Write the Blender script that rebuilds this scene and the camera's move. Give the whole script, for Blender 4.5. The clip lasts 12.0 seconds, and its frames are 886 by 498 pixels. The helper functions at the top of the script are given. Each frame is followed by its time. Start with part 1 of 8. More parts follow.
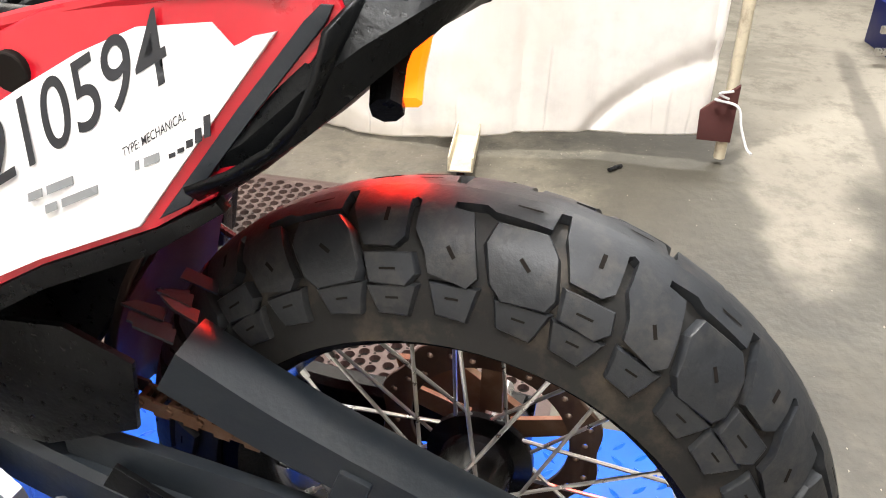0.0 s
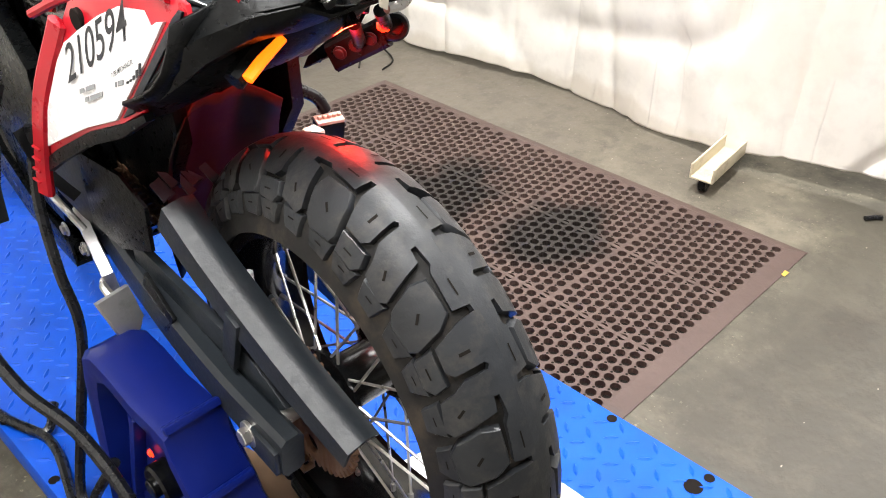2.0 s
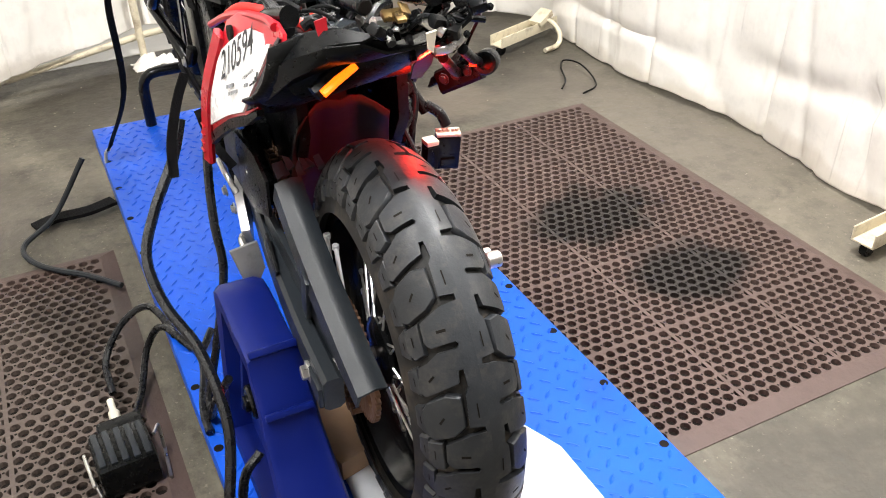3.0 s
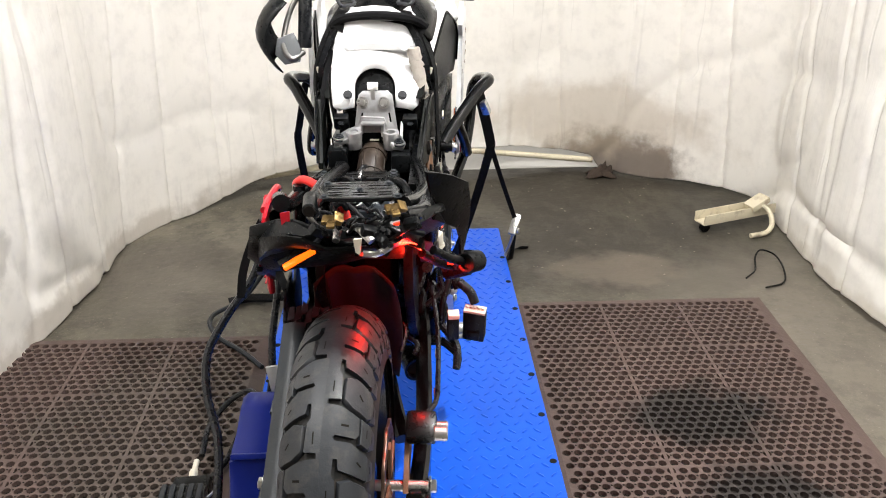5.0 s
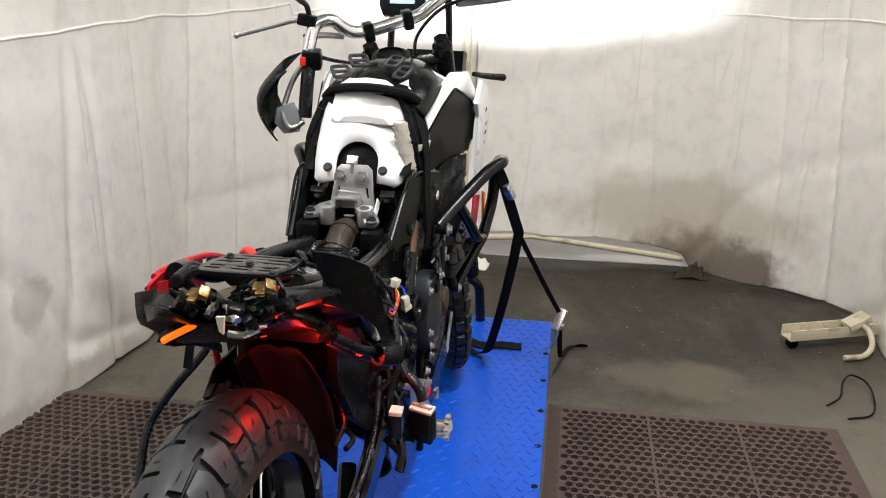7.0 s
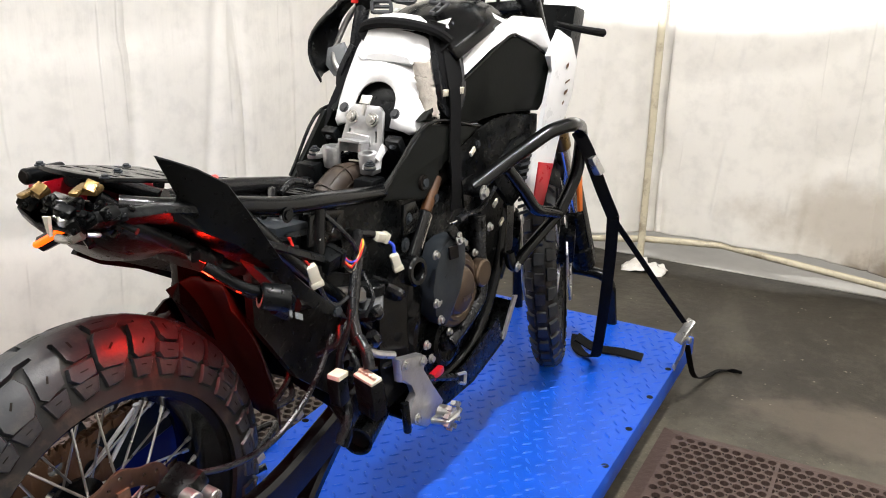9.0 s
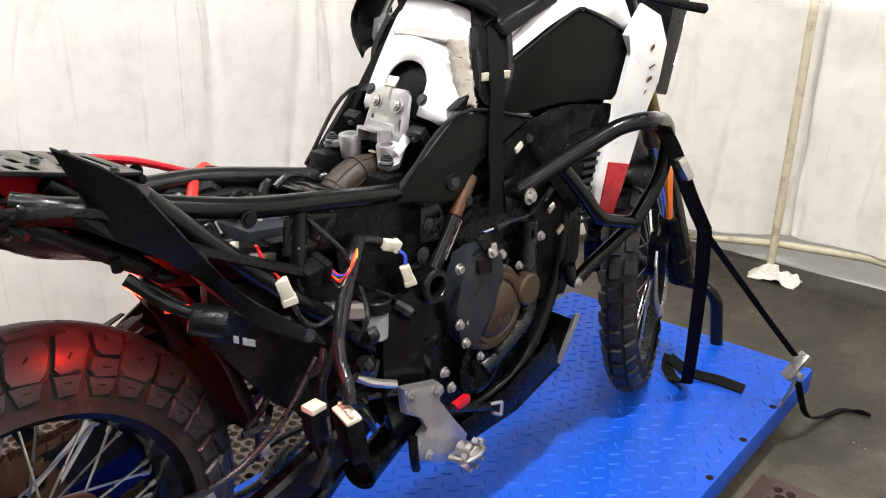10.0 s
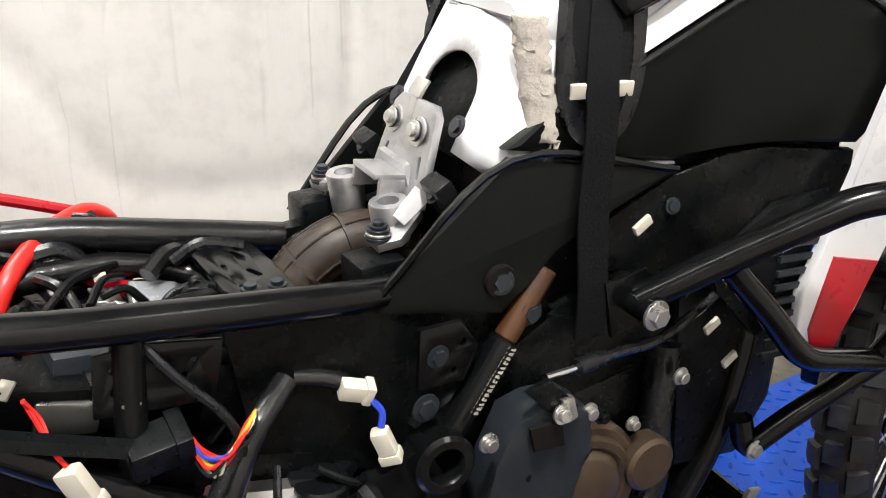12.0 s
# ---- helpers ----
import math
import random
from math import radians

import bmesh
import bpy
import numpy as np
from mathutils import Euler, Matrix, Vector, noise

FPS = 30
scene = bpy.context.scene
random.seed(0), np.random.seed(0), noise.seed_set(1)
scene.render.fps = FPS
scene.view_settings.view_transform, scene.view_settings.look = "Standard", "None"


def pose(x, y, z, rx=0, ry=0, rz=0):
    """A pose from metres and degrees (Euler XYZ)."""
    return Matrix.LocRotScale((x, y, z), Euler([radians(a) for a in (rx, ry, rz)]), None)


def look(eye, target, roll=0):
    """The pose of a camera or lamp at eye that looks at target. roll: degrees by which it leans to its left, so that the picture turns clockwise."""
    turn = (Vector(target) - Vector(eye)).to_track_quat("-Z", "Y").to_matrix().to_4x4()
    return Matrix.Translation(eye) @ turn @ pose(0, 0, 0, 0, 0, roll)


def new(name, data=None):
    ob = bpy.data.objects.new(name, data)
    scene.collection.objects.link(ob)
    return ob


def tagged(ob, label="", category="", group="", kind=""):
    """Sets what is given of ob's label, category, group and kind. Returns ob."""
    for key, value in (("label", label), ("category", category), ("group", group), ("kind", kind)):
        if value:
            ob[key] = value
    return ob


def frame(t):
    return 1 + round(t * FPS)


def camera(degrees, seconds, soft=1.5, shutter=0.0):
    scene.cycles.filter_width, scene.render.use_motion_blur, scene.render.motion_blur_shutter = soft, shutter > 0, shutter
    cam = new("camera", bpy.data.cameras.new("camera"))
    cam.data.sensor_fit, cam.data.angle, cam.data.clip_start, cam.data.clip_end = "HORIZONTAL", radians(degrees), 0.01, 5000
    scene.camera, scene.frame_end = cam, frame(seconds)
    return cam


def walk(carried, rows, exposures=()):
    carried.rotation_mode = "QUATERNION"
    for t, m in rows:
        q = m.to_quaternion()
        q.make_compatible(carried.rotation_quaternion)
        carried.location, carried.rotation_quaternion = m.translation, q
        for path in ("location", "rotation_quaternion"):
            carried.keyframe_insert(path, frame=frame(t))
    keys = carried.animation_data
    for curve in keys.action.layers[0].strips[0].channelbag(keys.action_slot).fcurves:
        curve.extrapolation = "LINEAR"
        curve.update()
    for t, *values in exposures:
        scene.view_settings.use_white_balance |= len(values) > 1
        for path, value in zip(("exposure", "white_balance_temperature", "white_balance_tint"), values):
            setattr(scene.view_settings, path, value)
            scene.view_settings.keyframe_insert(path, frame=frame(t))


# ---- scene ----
cam = camera(54.2, 12.0, soft=1.0)
PATH = [
    (0, (-0.647, -0.12, 1.238), (0.994, 0.252, 0.156), 0.7),
    (0.5, (-0.641, -0.227, 1.256), (0.981, 0.169, 0.155), -0.2),
    (1, (-0.642, -0.348, 1.301), (0.89, 0.269, 0.173), 0.2),
    (1.5, (-0.643, -0.516, 1.329), (0.747, 0.368, 0.195), 0.3),
    (2, (-0.586, -0.727, 1.372), (0.578, 0.444, 0.243), -0.9),
    (2.5, (-0.55, -0.916, 1.423), (0.412, 0.43, 0.3), -1.1),
    (2.7, (-0.521, -0.981, 1.446), (0.338, 0.44, 0.332), -1.5),
    (4.3, (-0.134, -1.219, 1.622), (0.201, 0.483, 0.626), 0.2),
    (4.5, (-0.067, -1.26, 1.65), (0.199, 0.475, 0.691), 0.2),
    (5, (0.081, -1.328, 1.68), (0.168, 0.476, 0.822), 0.1),
    (5.5, (0.169, -1.327, 1.695), (0.151, 0.506, 0.895), 0.5),
    (6, (0.283, -1.273, 1.703), (0.171, 0.586, 0.974), 0.3),
    (6.5, (0.393, -1.209, 1.693), (0.212, 0.66, 1.005), 0.7),
    (7, (0.493, -1.158, 1.631), (0.226, 0.702, 0.946), 1.0),
    (7.2, (0.551, -1.137, 1.613), (0.241, 0.716, 0.925), 0.9),
    (8.8, (0.975, -0.855, 1.468), (0.159, 0.844, 0.8), 1.3),
    (9, (1.006, -0.779, 1.454), (0.112, 0.88, 0.783), 0.9),
    (9.5, (1.045, -0.625, 1.431), (-0.002, 0.925, 0.724), 0.5),
    (10, (1.053, -0.406, 1.436), (-0.12, 1.033, 0.694), 1.1),
    (10.5, (1.015, -0.216, 1.434), (-0.262, 1.115, 0.66), 1.0),
    (11, (0.935, -0.026, 1.417), (-0.437, 1.2, 0.631), 0.7),
    (11.5, (0.81, 0.168, 1.389), (-0.631, 1.296, 0.58), 0.8),
    (12, (0.743, 0.292, 1.35), (-0.8, 1.26, 0.523), 0.6),
]
walk(cam, [(t, look(eye, target, roll)) for t, eye, target, roll in PATH], [(0, 0.1), (2.5, 0.08), (4.5, -0.02), (5, -0.36), (5.5, -0.58), (7, -1.0), (9, -0.55), (10, -0.50), (12, -0.58)])

# ---- light ----
world = bpy.data.worlds.new("workshop_world")
world.use_nodes = True
world.node_tree.nodes["Background"].inputs[0].default_value = (0.9, 0.93, 1.0, 1)
world.node_tree.nodes["Background"].inputs[1].default_value = 0.006
scene.world = world


def area_lamp(name, eye, target, size, size_y, watts, colour):
    data = bpy.data.lights.new(name, "AREA")
    data.shape, data.size, data.size_y, data.energy, data.color = "RECTANGLE", size, size_y, watts, colour
    ob = new(name, data)
    ob.matrix_basis = look(eye, target)
    return ob


LAMPS = ((0.95, 0.22, 0.12, 0.24), (1.72, 1.95, 0.25, 1.0), (-1.1, -0.3, 0.35, 1.5), (1.0, -1.8, 0.35, 1.5), (4.0, -1.5, 0.4, 2.4), (0.5, 5.2, 0.4, 2.0))
for (lx, ly, lw, ll), watts in zip(LAMPS, (185, 22, 112, 34, 235, 110)):
    area_lamp("ceiling_lamp_light", (lx, ly, 3.5), (lx, ly, 0), lw, ll, watts, (1.0, 0.985, 0.965))

head = bpy.data.lights.new("headlight_beam", "SPOT")
head.energy, head.spot_size, head.spot_blend, head.shadow_soft_size, head.color = 260, radians(44), 0.6, 0.03, (0.93, 0.97, 1.0)
head_ob = new("headlight_beam", head)
head_ob.matrix_basis = look((0.10, 1.88, 1.14), (0.16, 3.2, 1.37)) @ Matrix.Diagonal((2.4, 0.54, 1, 1))

red = bpy.data.lights.new("tail_lamp_light", "POINT")
red.energy, red.shadow_soft_size, red.color = 5.0, 0.012, (1.0, 0.014, 0.005)
red_ob = new("tail_lamp_light", red)
red_ob.location = (0.100, 0.125, 0.955)

# ---- materials ----


def material(name, base, rough=0.5, metal=0.0, scale=30.0, vary=0.18, bump=0.1, dirt=None, dirt_scale=6.0, dirt_amount=0.5, coat=0.0, glow=None, rand=0.0, spec=0.5):
    """Base colour varied by fine and broad noise, with stains, uneven gloss and relief."""
    m = bpy.data.materials.new(name)
    m.use_nodes = True
    nt = m.node_tree
    p = nt.nodes["Principled BSDF"]
    tex = nt.nodes.new("ShaderNodeTexCoord")
    at = tex.outputs["Object"]

    def noise_node(sc, detail, rough_n=0.6):
        n = nt.nodes.new("ShaderNodeTexNoise")
        n.inputs["Scale"].default_value, n.inputs["Detail"].default_value, n.inputs["Roughness"].default_value = sc, detail, rough_n
        nt.links.new(at, n.inputs["Vector"])
        return n

    def math_node(op, a, b):
        n = nt.nodes.new("ShaderNodeMath")
        n.operation = op
        for i, v in enumerate((a, b)):
            if isinstance(v, (int, float)):
                n.inputs[i].default_value = v
            else:
                nt.links.new(v, n.inputs[i])
        return n.outputs[0]

    fine, broad = noise_node(scale, 6), noise_node(scale * 0.13, 3)
    k = math_node("ADD", math_node("MULTIPLY", fine.outputs["Fac"], vary), math_node("MULTIPLY", broad.outputs["Fac"], vary))
    if rand:
        info = nt.nodes.new("ShaderNodeObjectInfo")
        k = math_node("ADD", k, math_node("MULTIPLY", info.outputs["Random"], rand))
        k = math_node("SUBTRACT", k, rand * 0.5)
    k = math_node("ADD", k, 1.0 - vary)
    mix = nt.nodes.new("ShaderNodeVectorMath")
    mix.operation = "SCALE"
    mix.inputs[0].default_value = base
    nt.links.new(k, mix.inputs["Scale"])
    colour = mix.outputs[0]
    if dirt:
        spots = noise_node(dirt_scale, 8, 0.7)
        ramp = nt.nodes.new("ShaderNodeMapRange")
        ramp.inputs["From Min"].default_value, ramp.inputs["From Max"].default_value = 0.5, 0.72
        ramp.inputs["To Max"].default_value = dirt_amount
        nt.links.new(spots.outputs["Fac"], ramp.inputs["Value"])
        blend = nt.nodes.new("ShaderNodeMix")
        blend.data_type = "RGBA"
        nt.links.new(ramp.outputs[0], blend.inputs["Factor"])
        nt.links.new(colour, blend.inputs["A"])
        blend.inputs["B"].default_value = (*dirt, 1)
        colour = blend.outputs["Result"]
    nt.links.new(colour, p.inputs["Base Color"])
    r = math_node("ADD", math_node("MULTIPLY", fine.outputs["Fac"], 0.25), rough - 0.125)
    nt.links.new(r, p.inputs["Roughness"])
    p.inputs["Metallic"].default_value = metal
    p.inputs["Coat Weight"].default_value = coat
    p.inputs["Specular IOR Level"].default_value = spec
    if bump:
        b = nt.nodes.new("ShaderNodeBump")
        b.inputs["Strength"].default_value, b.inputs["Distance"].default_value = bump, 0.004
        nt.links.new(fine.outputs["Fac"], b.inputs["Height"])
        nt.links.new(b.outputs[0], p.inputs["Normal"])
    if glow:
        p.inputs["Emission Color"].default_value = (*glow[:3], 1)
        p.inputs["Emission Strength"].default_value = glow[3]
    return m


def layered(name, base, rough, patches, scale, bump_scale, bump, stretch=(1, 1, 1), vary=0.55, crease=0.0, speck=0.0):
    """A large surface: fine and broad variation, several patches (stains and painted shade) with soft uneven borders
    (place, size, colour, amount, raggedness), stretched relief.
    """
    m = bpy.data.materials.new(name)
    m.use_nodes = True
    nt = m.node_tree
    p = nt.nodes["Principled BSDF"]
    at = nt.nodes.new("ShaderNodeTexCoord").outputs["Object"]

    def texture(sc, detail, size=(1, 1, 1), off=0.0, rough_n=0.6):
        mp = nt.nodes.new("ShaderNodeMapping")
        mp.inputs["Scale"].default_value = size
        mp.inputs["Location"].default_value = (off, off * 0.7, off * 1.3)
        nt.links.new(at, mp.inputs["Vector"])
        n = nt.nodes.new("ShaderNodeTexNoise")
        n.inputs["Scale"].default_value, n.inputs["Detail"].default_value, n.inputs["Roughness"].default_value = sc, detail, rough_n
        nt.links.new(mp.outputs[0], n.inputs["Vector"])
        return n.outputs["Fac"]

    def remap(v, a, b, lo=0.0, hi=1.0):
        n = nt.nodes.new("ShaderNodeMapRange")
        n.interpolation_type = "SMOOTHSTEP"
        for k, x in zip(("From Min", "From Max", "To Min", "To Max"), (a, b, lo, hi)):
            n.inputs[k].default_value = x
        nt.links.new(v, n.inputs["Value"])
        return n.outputs[0]

    def calc(op, a, b):
        n = nt.nodes.new("ShaderNodeMath")
        n.operation = op
        for i, v in enumerate((a, b)):
            if isinstance(v, (int, float)):
                n.inputs[i].default_value = v
            else:
                nt.links.new(v, n.inputs[i])
        return n.outputs[0]

    def blend(col, fac, rgb):
        n = nt.nodes.new("ShaderNodeMix")
        n.data_type = "RGBA"
        nt.links.new(fac, n.inputs["Factor"])
        if isinstance(col, tuple):
            n.inputs["A"].default_value = (*col, 1)
        else:
            nt.links.new(col, n.inputs["A"])
        n.inputs["B"].default_value = (*rgb, 1)
        return n.outputs["Result"]

    colour = base
    fine = texture(scale * 12, 6)
    colour = blend(colour, remap(texture(scale, 5), 0.35, 0.75, 0, vary), tuple(0.74 * c for c in base))
    colour = blend(colour, remap(fine, 0.42, 0.75, 0, 0.30), tuple(0.62 * c for c in base))
    if speck:
        colour = blend(colour, remap(texture(9, 9, off=31, rough_n=0.78), 0.47, 0.62, 0, speck), tuple(0.45 * c for c in base))
        colour = blend(colour, remap(texture(3.5, 8, (1, 0.35, 1), 37, 0.75), 0.52, 0.60, 0, speck * 0.7), tuple(0.55 * c for c in base))
        colour = blend(colour, remap(texture(70, 3, off=41), 0.62, 0.70, 0, speck), tuple(1.8 * c for c in base))
        colour = blend(colour, remap(texture(2.2, 9, off=47, rough_n=0.7), 0.53, 0.66, 0, speck * 0.8), tuple(1.45 * c for c in base))
    for k, (where, size, rgb, amount, ragged) in enumerate(patches):
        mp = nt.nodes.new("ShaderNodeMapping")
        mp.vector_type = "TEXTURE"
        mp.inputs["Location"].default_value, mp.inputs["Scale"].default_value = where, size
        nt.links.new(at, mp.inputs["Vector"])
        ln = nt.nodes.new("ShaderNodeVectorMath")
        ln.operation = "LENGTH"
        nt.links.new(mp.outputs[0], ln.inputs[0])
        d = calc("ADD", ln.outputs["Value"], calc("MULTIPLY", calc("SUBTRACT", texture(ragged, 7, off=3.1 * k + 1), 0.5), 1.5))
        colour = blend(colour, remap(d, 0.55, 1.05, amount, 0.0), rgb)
    relief = texture(bump_scale, 4, stretch, 5, 0.5)
    if speck:
        colour = blend(colour, remap(texture(7, 10, off=53, rough_n=0.8), 0.48, 0.64, 0, speck * 0.5), tuple(0.6 * c for c in base))
        colour = blend(colour, remap(texture(2.6, 9, (1, 0.4, 1), 59, 0.75), 0.52, 0.62, 0, speck * 0.4), tuple(0.7 * c for c in base))
    if crease:
        lines = 0.0
        for k, (sc, tall) in enumerate(((2.6, 0.05), (4.6, 0.07))):
            gap = calc("ABSOLUTE", calc("SUBTRACT", texture(sc, 2, (1, 1, tall), 7 + 5 * k, 0.4), 0.5), 0)
            here = remap(texture(3.0, 2, (1, 1, 0.6), 20 + 3 * k), 0.50, 0.60)
            lines = calc("MAXIMUM", calc("MULTIPLY", remap(gap, 0.0, 0.012, 1.0, 0.0), here), lines)
        relief = calc("SUBTRACT", relief, calc("MULTIPLY", lines, crease))
        colour = blend(colour, calc("MULTIPLY", lines, 0.16), tuple(0.5 * c for c in base))
    nt.links.new(colour, p.inputs["Base Color"])
    nt.links.new(calc("ADD", calc("MULTIPLY", texture(scale * 2, 4, off=9), 0.3), rough - 0.15), p.inputs["Roughness"])
    b = nt.nodes.new("ShaderNodeBump")
    b.inputs["Strength"].default_value, b.inputs["Distance"].default_value = bump, 0.02
    nt.links.new(calc("ADD", relief, calc("MULTIPLY", fine, 0.06)), b.inputs["Height"])
    nt.links.new(b.outputs[0], p.inputs["Normal"])
    return m


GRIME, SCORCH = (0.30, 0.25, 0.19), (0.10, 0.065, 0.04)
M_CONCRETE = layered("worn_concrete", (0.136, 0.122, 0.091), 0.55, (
    # The first two patches paint the dimmer light towards the front curtain.
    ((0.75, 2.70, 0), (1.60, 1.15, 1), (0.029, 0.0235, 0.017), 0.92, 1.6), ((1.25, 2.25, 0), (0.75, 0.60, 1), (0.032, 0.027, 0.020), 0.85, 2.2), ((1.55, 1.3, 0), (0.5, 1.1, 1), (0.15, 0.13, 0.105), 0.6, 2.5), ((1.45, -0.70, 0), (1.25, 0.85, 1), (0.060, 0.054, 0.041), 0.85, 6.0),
    # The 0.95, -0.42 patch is darkened against the strong ceiling lamp.
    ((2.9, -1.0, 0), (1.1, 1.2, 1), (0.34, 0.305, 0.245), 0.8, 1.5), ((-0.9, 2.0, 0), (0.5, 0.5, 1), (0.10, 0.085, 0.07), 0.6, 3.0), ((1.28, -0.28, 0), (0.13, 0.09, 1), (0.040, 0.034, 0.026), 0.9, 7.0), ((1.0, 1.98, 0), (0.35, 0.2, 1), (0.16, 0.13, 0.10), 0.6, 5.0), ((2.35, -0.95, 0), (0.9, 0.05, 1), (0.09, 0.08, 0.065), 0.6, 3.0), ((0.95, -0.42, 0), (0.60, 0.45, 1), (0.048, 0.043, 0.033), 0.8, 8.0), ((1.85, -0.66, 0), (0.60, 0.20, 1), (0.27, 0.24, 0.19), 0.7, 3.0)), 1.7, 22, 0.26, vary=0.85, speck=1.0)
M_CANVAS = layered("cotton_canvas", (0.82, 0.79, 0.735), 0.9, (
    ((1.22, 3.1, 0.08), (0.42, 0.7, 0.20), SCORCH, 0.85, 5.0), ((1.05, 3.1, 0.30), (0.7, 0.7, 0.24), (0.42, 0.35, 0.26), 0.5, 3.5), ((1.85, 1.2, 0.0), (0.5, 1.9, 0.10), (0.52, 0.46, 0.37), 0.5, 5.0), ((-1.2, 1.9, 0.0), (0.6, 1.2, 0.13), GRIME, 0.5, 6.0),
    ((-0.6, 2.9, 0.05), (0.6, 0.5, 0.15), GRIME, 0.5, 5.0), ((-1.3, 1.35, 0.42), (0.3, 0.10, 0.12), (0.34, 0.31, 0.28), 0.5, 9.0), ((1.88, 0.3, 0.5), (0.3, 0.3, 0.35), (0.66, 0.60, 0.51), 0.4, 4.0)), 1.1, 14.0, 0.22, (1.0, 1.0, 0.12), 0.22, 0.9)
M_WALL = material("plain_wall_paint", (0.55, 0.53, 0.50), 0.8, 0, 8, 0.1, 0.05)
M_MAT = layered("brown_rubber", (0.090, 0.058, 0.049), 0.62, (((1.02, 0.91, 0), (0.27, 0.20, 1), (0.009, 0.007, 0.006), 0.92, 6.0), ((1.10, 0.50, 0), (0.22, 0.19, 1), (0.009, 0.007, 0.006), 0.92, 6.0), ((-0.7, 0.9, 0), (0.5, 0.5, 1), (0.055, 0.045, 0.036), 0.6, 4.0)), 3.0, 60, 0.12)
# Near-black colour that carries the shade inside holes, recesses and slits.
M_HOLE_SHADE = material("hole_shade_dark", (0.009, 0.007, 0.006), 0.85, 0, 30, 0.3, 0.1, spec=0.1)
M_BLUE = material("blue_enamel", (0.004, 0.085, 0.60), 0.36, 0, 25, 0.25, 0.08, (0.008, 0.045, 0.26), 4, 0.45, spec=0.22)
M_NAVY = material("navy_moulded_plastic", (0.003, 0.010, 0.125), 0.34, 0, 25, 0.2, 0.04, spec=0.22)
M_TYRE = material("tyre_rubber", (0.018, 0.0198, 0.0228), 0.44, 0, 45, 0.45, 0.3, (0.085, 0.074, 0.062), 24, 0.42, rand=0.25, spec=0.3)
# Sidewall rubber, also darker than the lugs to put shade into the grooves.
M_WALL_GROOVE = material("sidewall_groove_shade", (0.011, 0.0105, 0.010), 0.6, 0, 60, 0.3, 0.15, (0.10, 0.075, 0.05), 16, 0.5, spec=0.25)
M_BLACK = material("black_plastic", (0.0036, 0.0041, 0.0046), 0.30, 0, 90, 0.25, 0.25, (0.016, 0.0170, 0.0175), 14, 0.35, spec=0.15)
M_GUARD = material("grey_black_plastic", (0.014, 0.0178, 0.0225), 0.38, 0, 120, 0.2, 0.12, (0.06, 0.06, 0.058), 12, 0.25, spec=0.3)
M_FRAME = material("black_frame_paint", (0.0030, 0.0033, 0.0037), 0.20, 0, 50, 0.3, 0.06, (0.020, 0.0200, 0.0200), 11, 0.28, spec=0.28)
M_CHAR = material("charcoal_panel", (0.0052, 0.0060, 0.0054), 0.36, 0, 140, 0.15, 0.12, spec=0.12)
M_CASE = material("dark_engine_paint", (0.0034, 0.0039, 0.0042), 0.28, 0.1, 60, 0.3, 0.1, (0.014, 0.0142, 0.0138), 10, 0.35, spec=0.18)
M_BRONZE = material("bronze_engine_cover", (0.095, 0.066, 0.045), 0.36, 0.65, 50, 0.25, 0.08, (0.04, 0.03, 0.025), 12, 0.4)
M_ALU = material("cast_aluminium", (0.50, 0.50, 0.51), 0.36, 0.85, 50, 0.3, 0.12, (0.20, 0.19, 0.18), 30, 0.5)
M_STEEL = material("zinc_steel", (0.55, 0.54, 0.52), 0.3, 0.9, 40, 0.25, 0.05, (0.18, 0.13, 0.09), 18, 0.3)
M_CHROME = material("chromed_bar", (0.75, 0.75, 0.76), 0.2, 1.0, 40, 0.1, 0.02)
M_RUST = material("rusty_steel", (0.13, 0.065, 0.035), 0.6, 0.5, 60, 0.4, 0.2, (0.30, 0.24, 0.18), 25, 0.3)
M_DISC = material("browned_brake_disc", (0.10, 0.060, 0.042), 0.4, 0.75, 60, 0.35, 0.1, (0.03, 0.025, 0.02), 20, 0.5)
M_GOLD = material("gold_foil_metal", (0.20, 0.13, 0.05), 0.30, 0.9, 60, 0.35, 0.15)
M_WHITE = material("white_plastic", (0.78, 0.78, 0.79), 0.3, 0, 20, 0.06, 0.02, (0.55, 0.52, 0.48), 7, 0.2, coat=0.25)
M_RED = material("red_plastic", (0.42, 0.006, 0.016), 0.30, 0, 20, 0.12, 0.02, coat=0.12)
M_BOOT = material("brown_rubber_boot", (0.022, 0.0145, 0.0105), 0.45, 0, 50, 0.45, 0.3, (0.11, 0.085, 0.065), 28, 0.45, spec=0.3)
M_WEB = material("black_webbing", (0.0072, 0.0072, 0.0078), 0.75, 0, 300, 0.3, 0.5, spec=0.08)
M_CABLE = material("cable_rubber", (0.0077, 0.0083, 0.0099), 0.28, 0, 60, 0.3, 0.05, spec=0.35)
M_PLUG = material("white_connector", (0.62, 0.58, 0.48), 0.45, 0, 60, 0.15, 0.05)
M_WOOD = material("raw_timber", (0.33, 0.20, 0.11), 0.7, 0, 30, 0.4, 0.2)
M_CREAM = material("chipped_cream_paint", (0.60, 0.54, 0.40), 0.5, 0, 25, 0.2, 0.1, (0.16, 0.10, 0.06), 12, 0.75)
M_PATCH = material("dark_red_cloth", (0.075, 0.020, 0.018), 0.85, 0, 80, 0.3, 0.3)
M_SHEET = material("white_deck_sheet", (0.76, 0.78, 0.82), 0.4, 0, 20, 0.08, 0.03, (0.45, 0.45, 0.47), 6, 0.3)
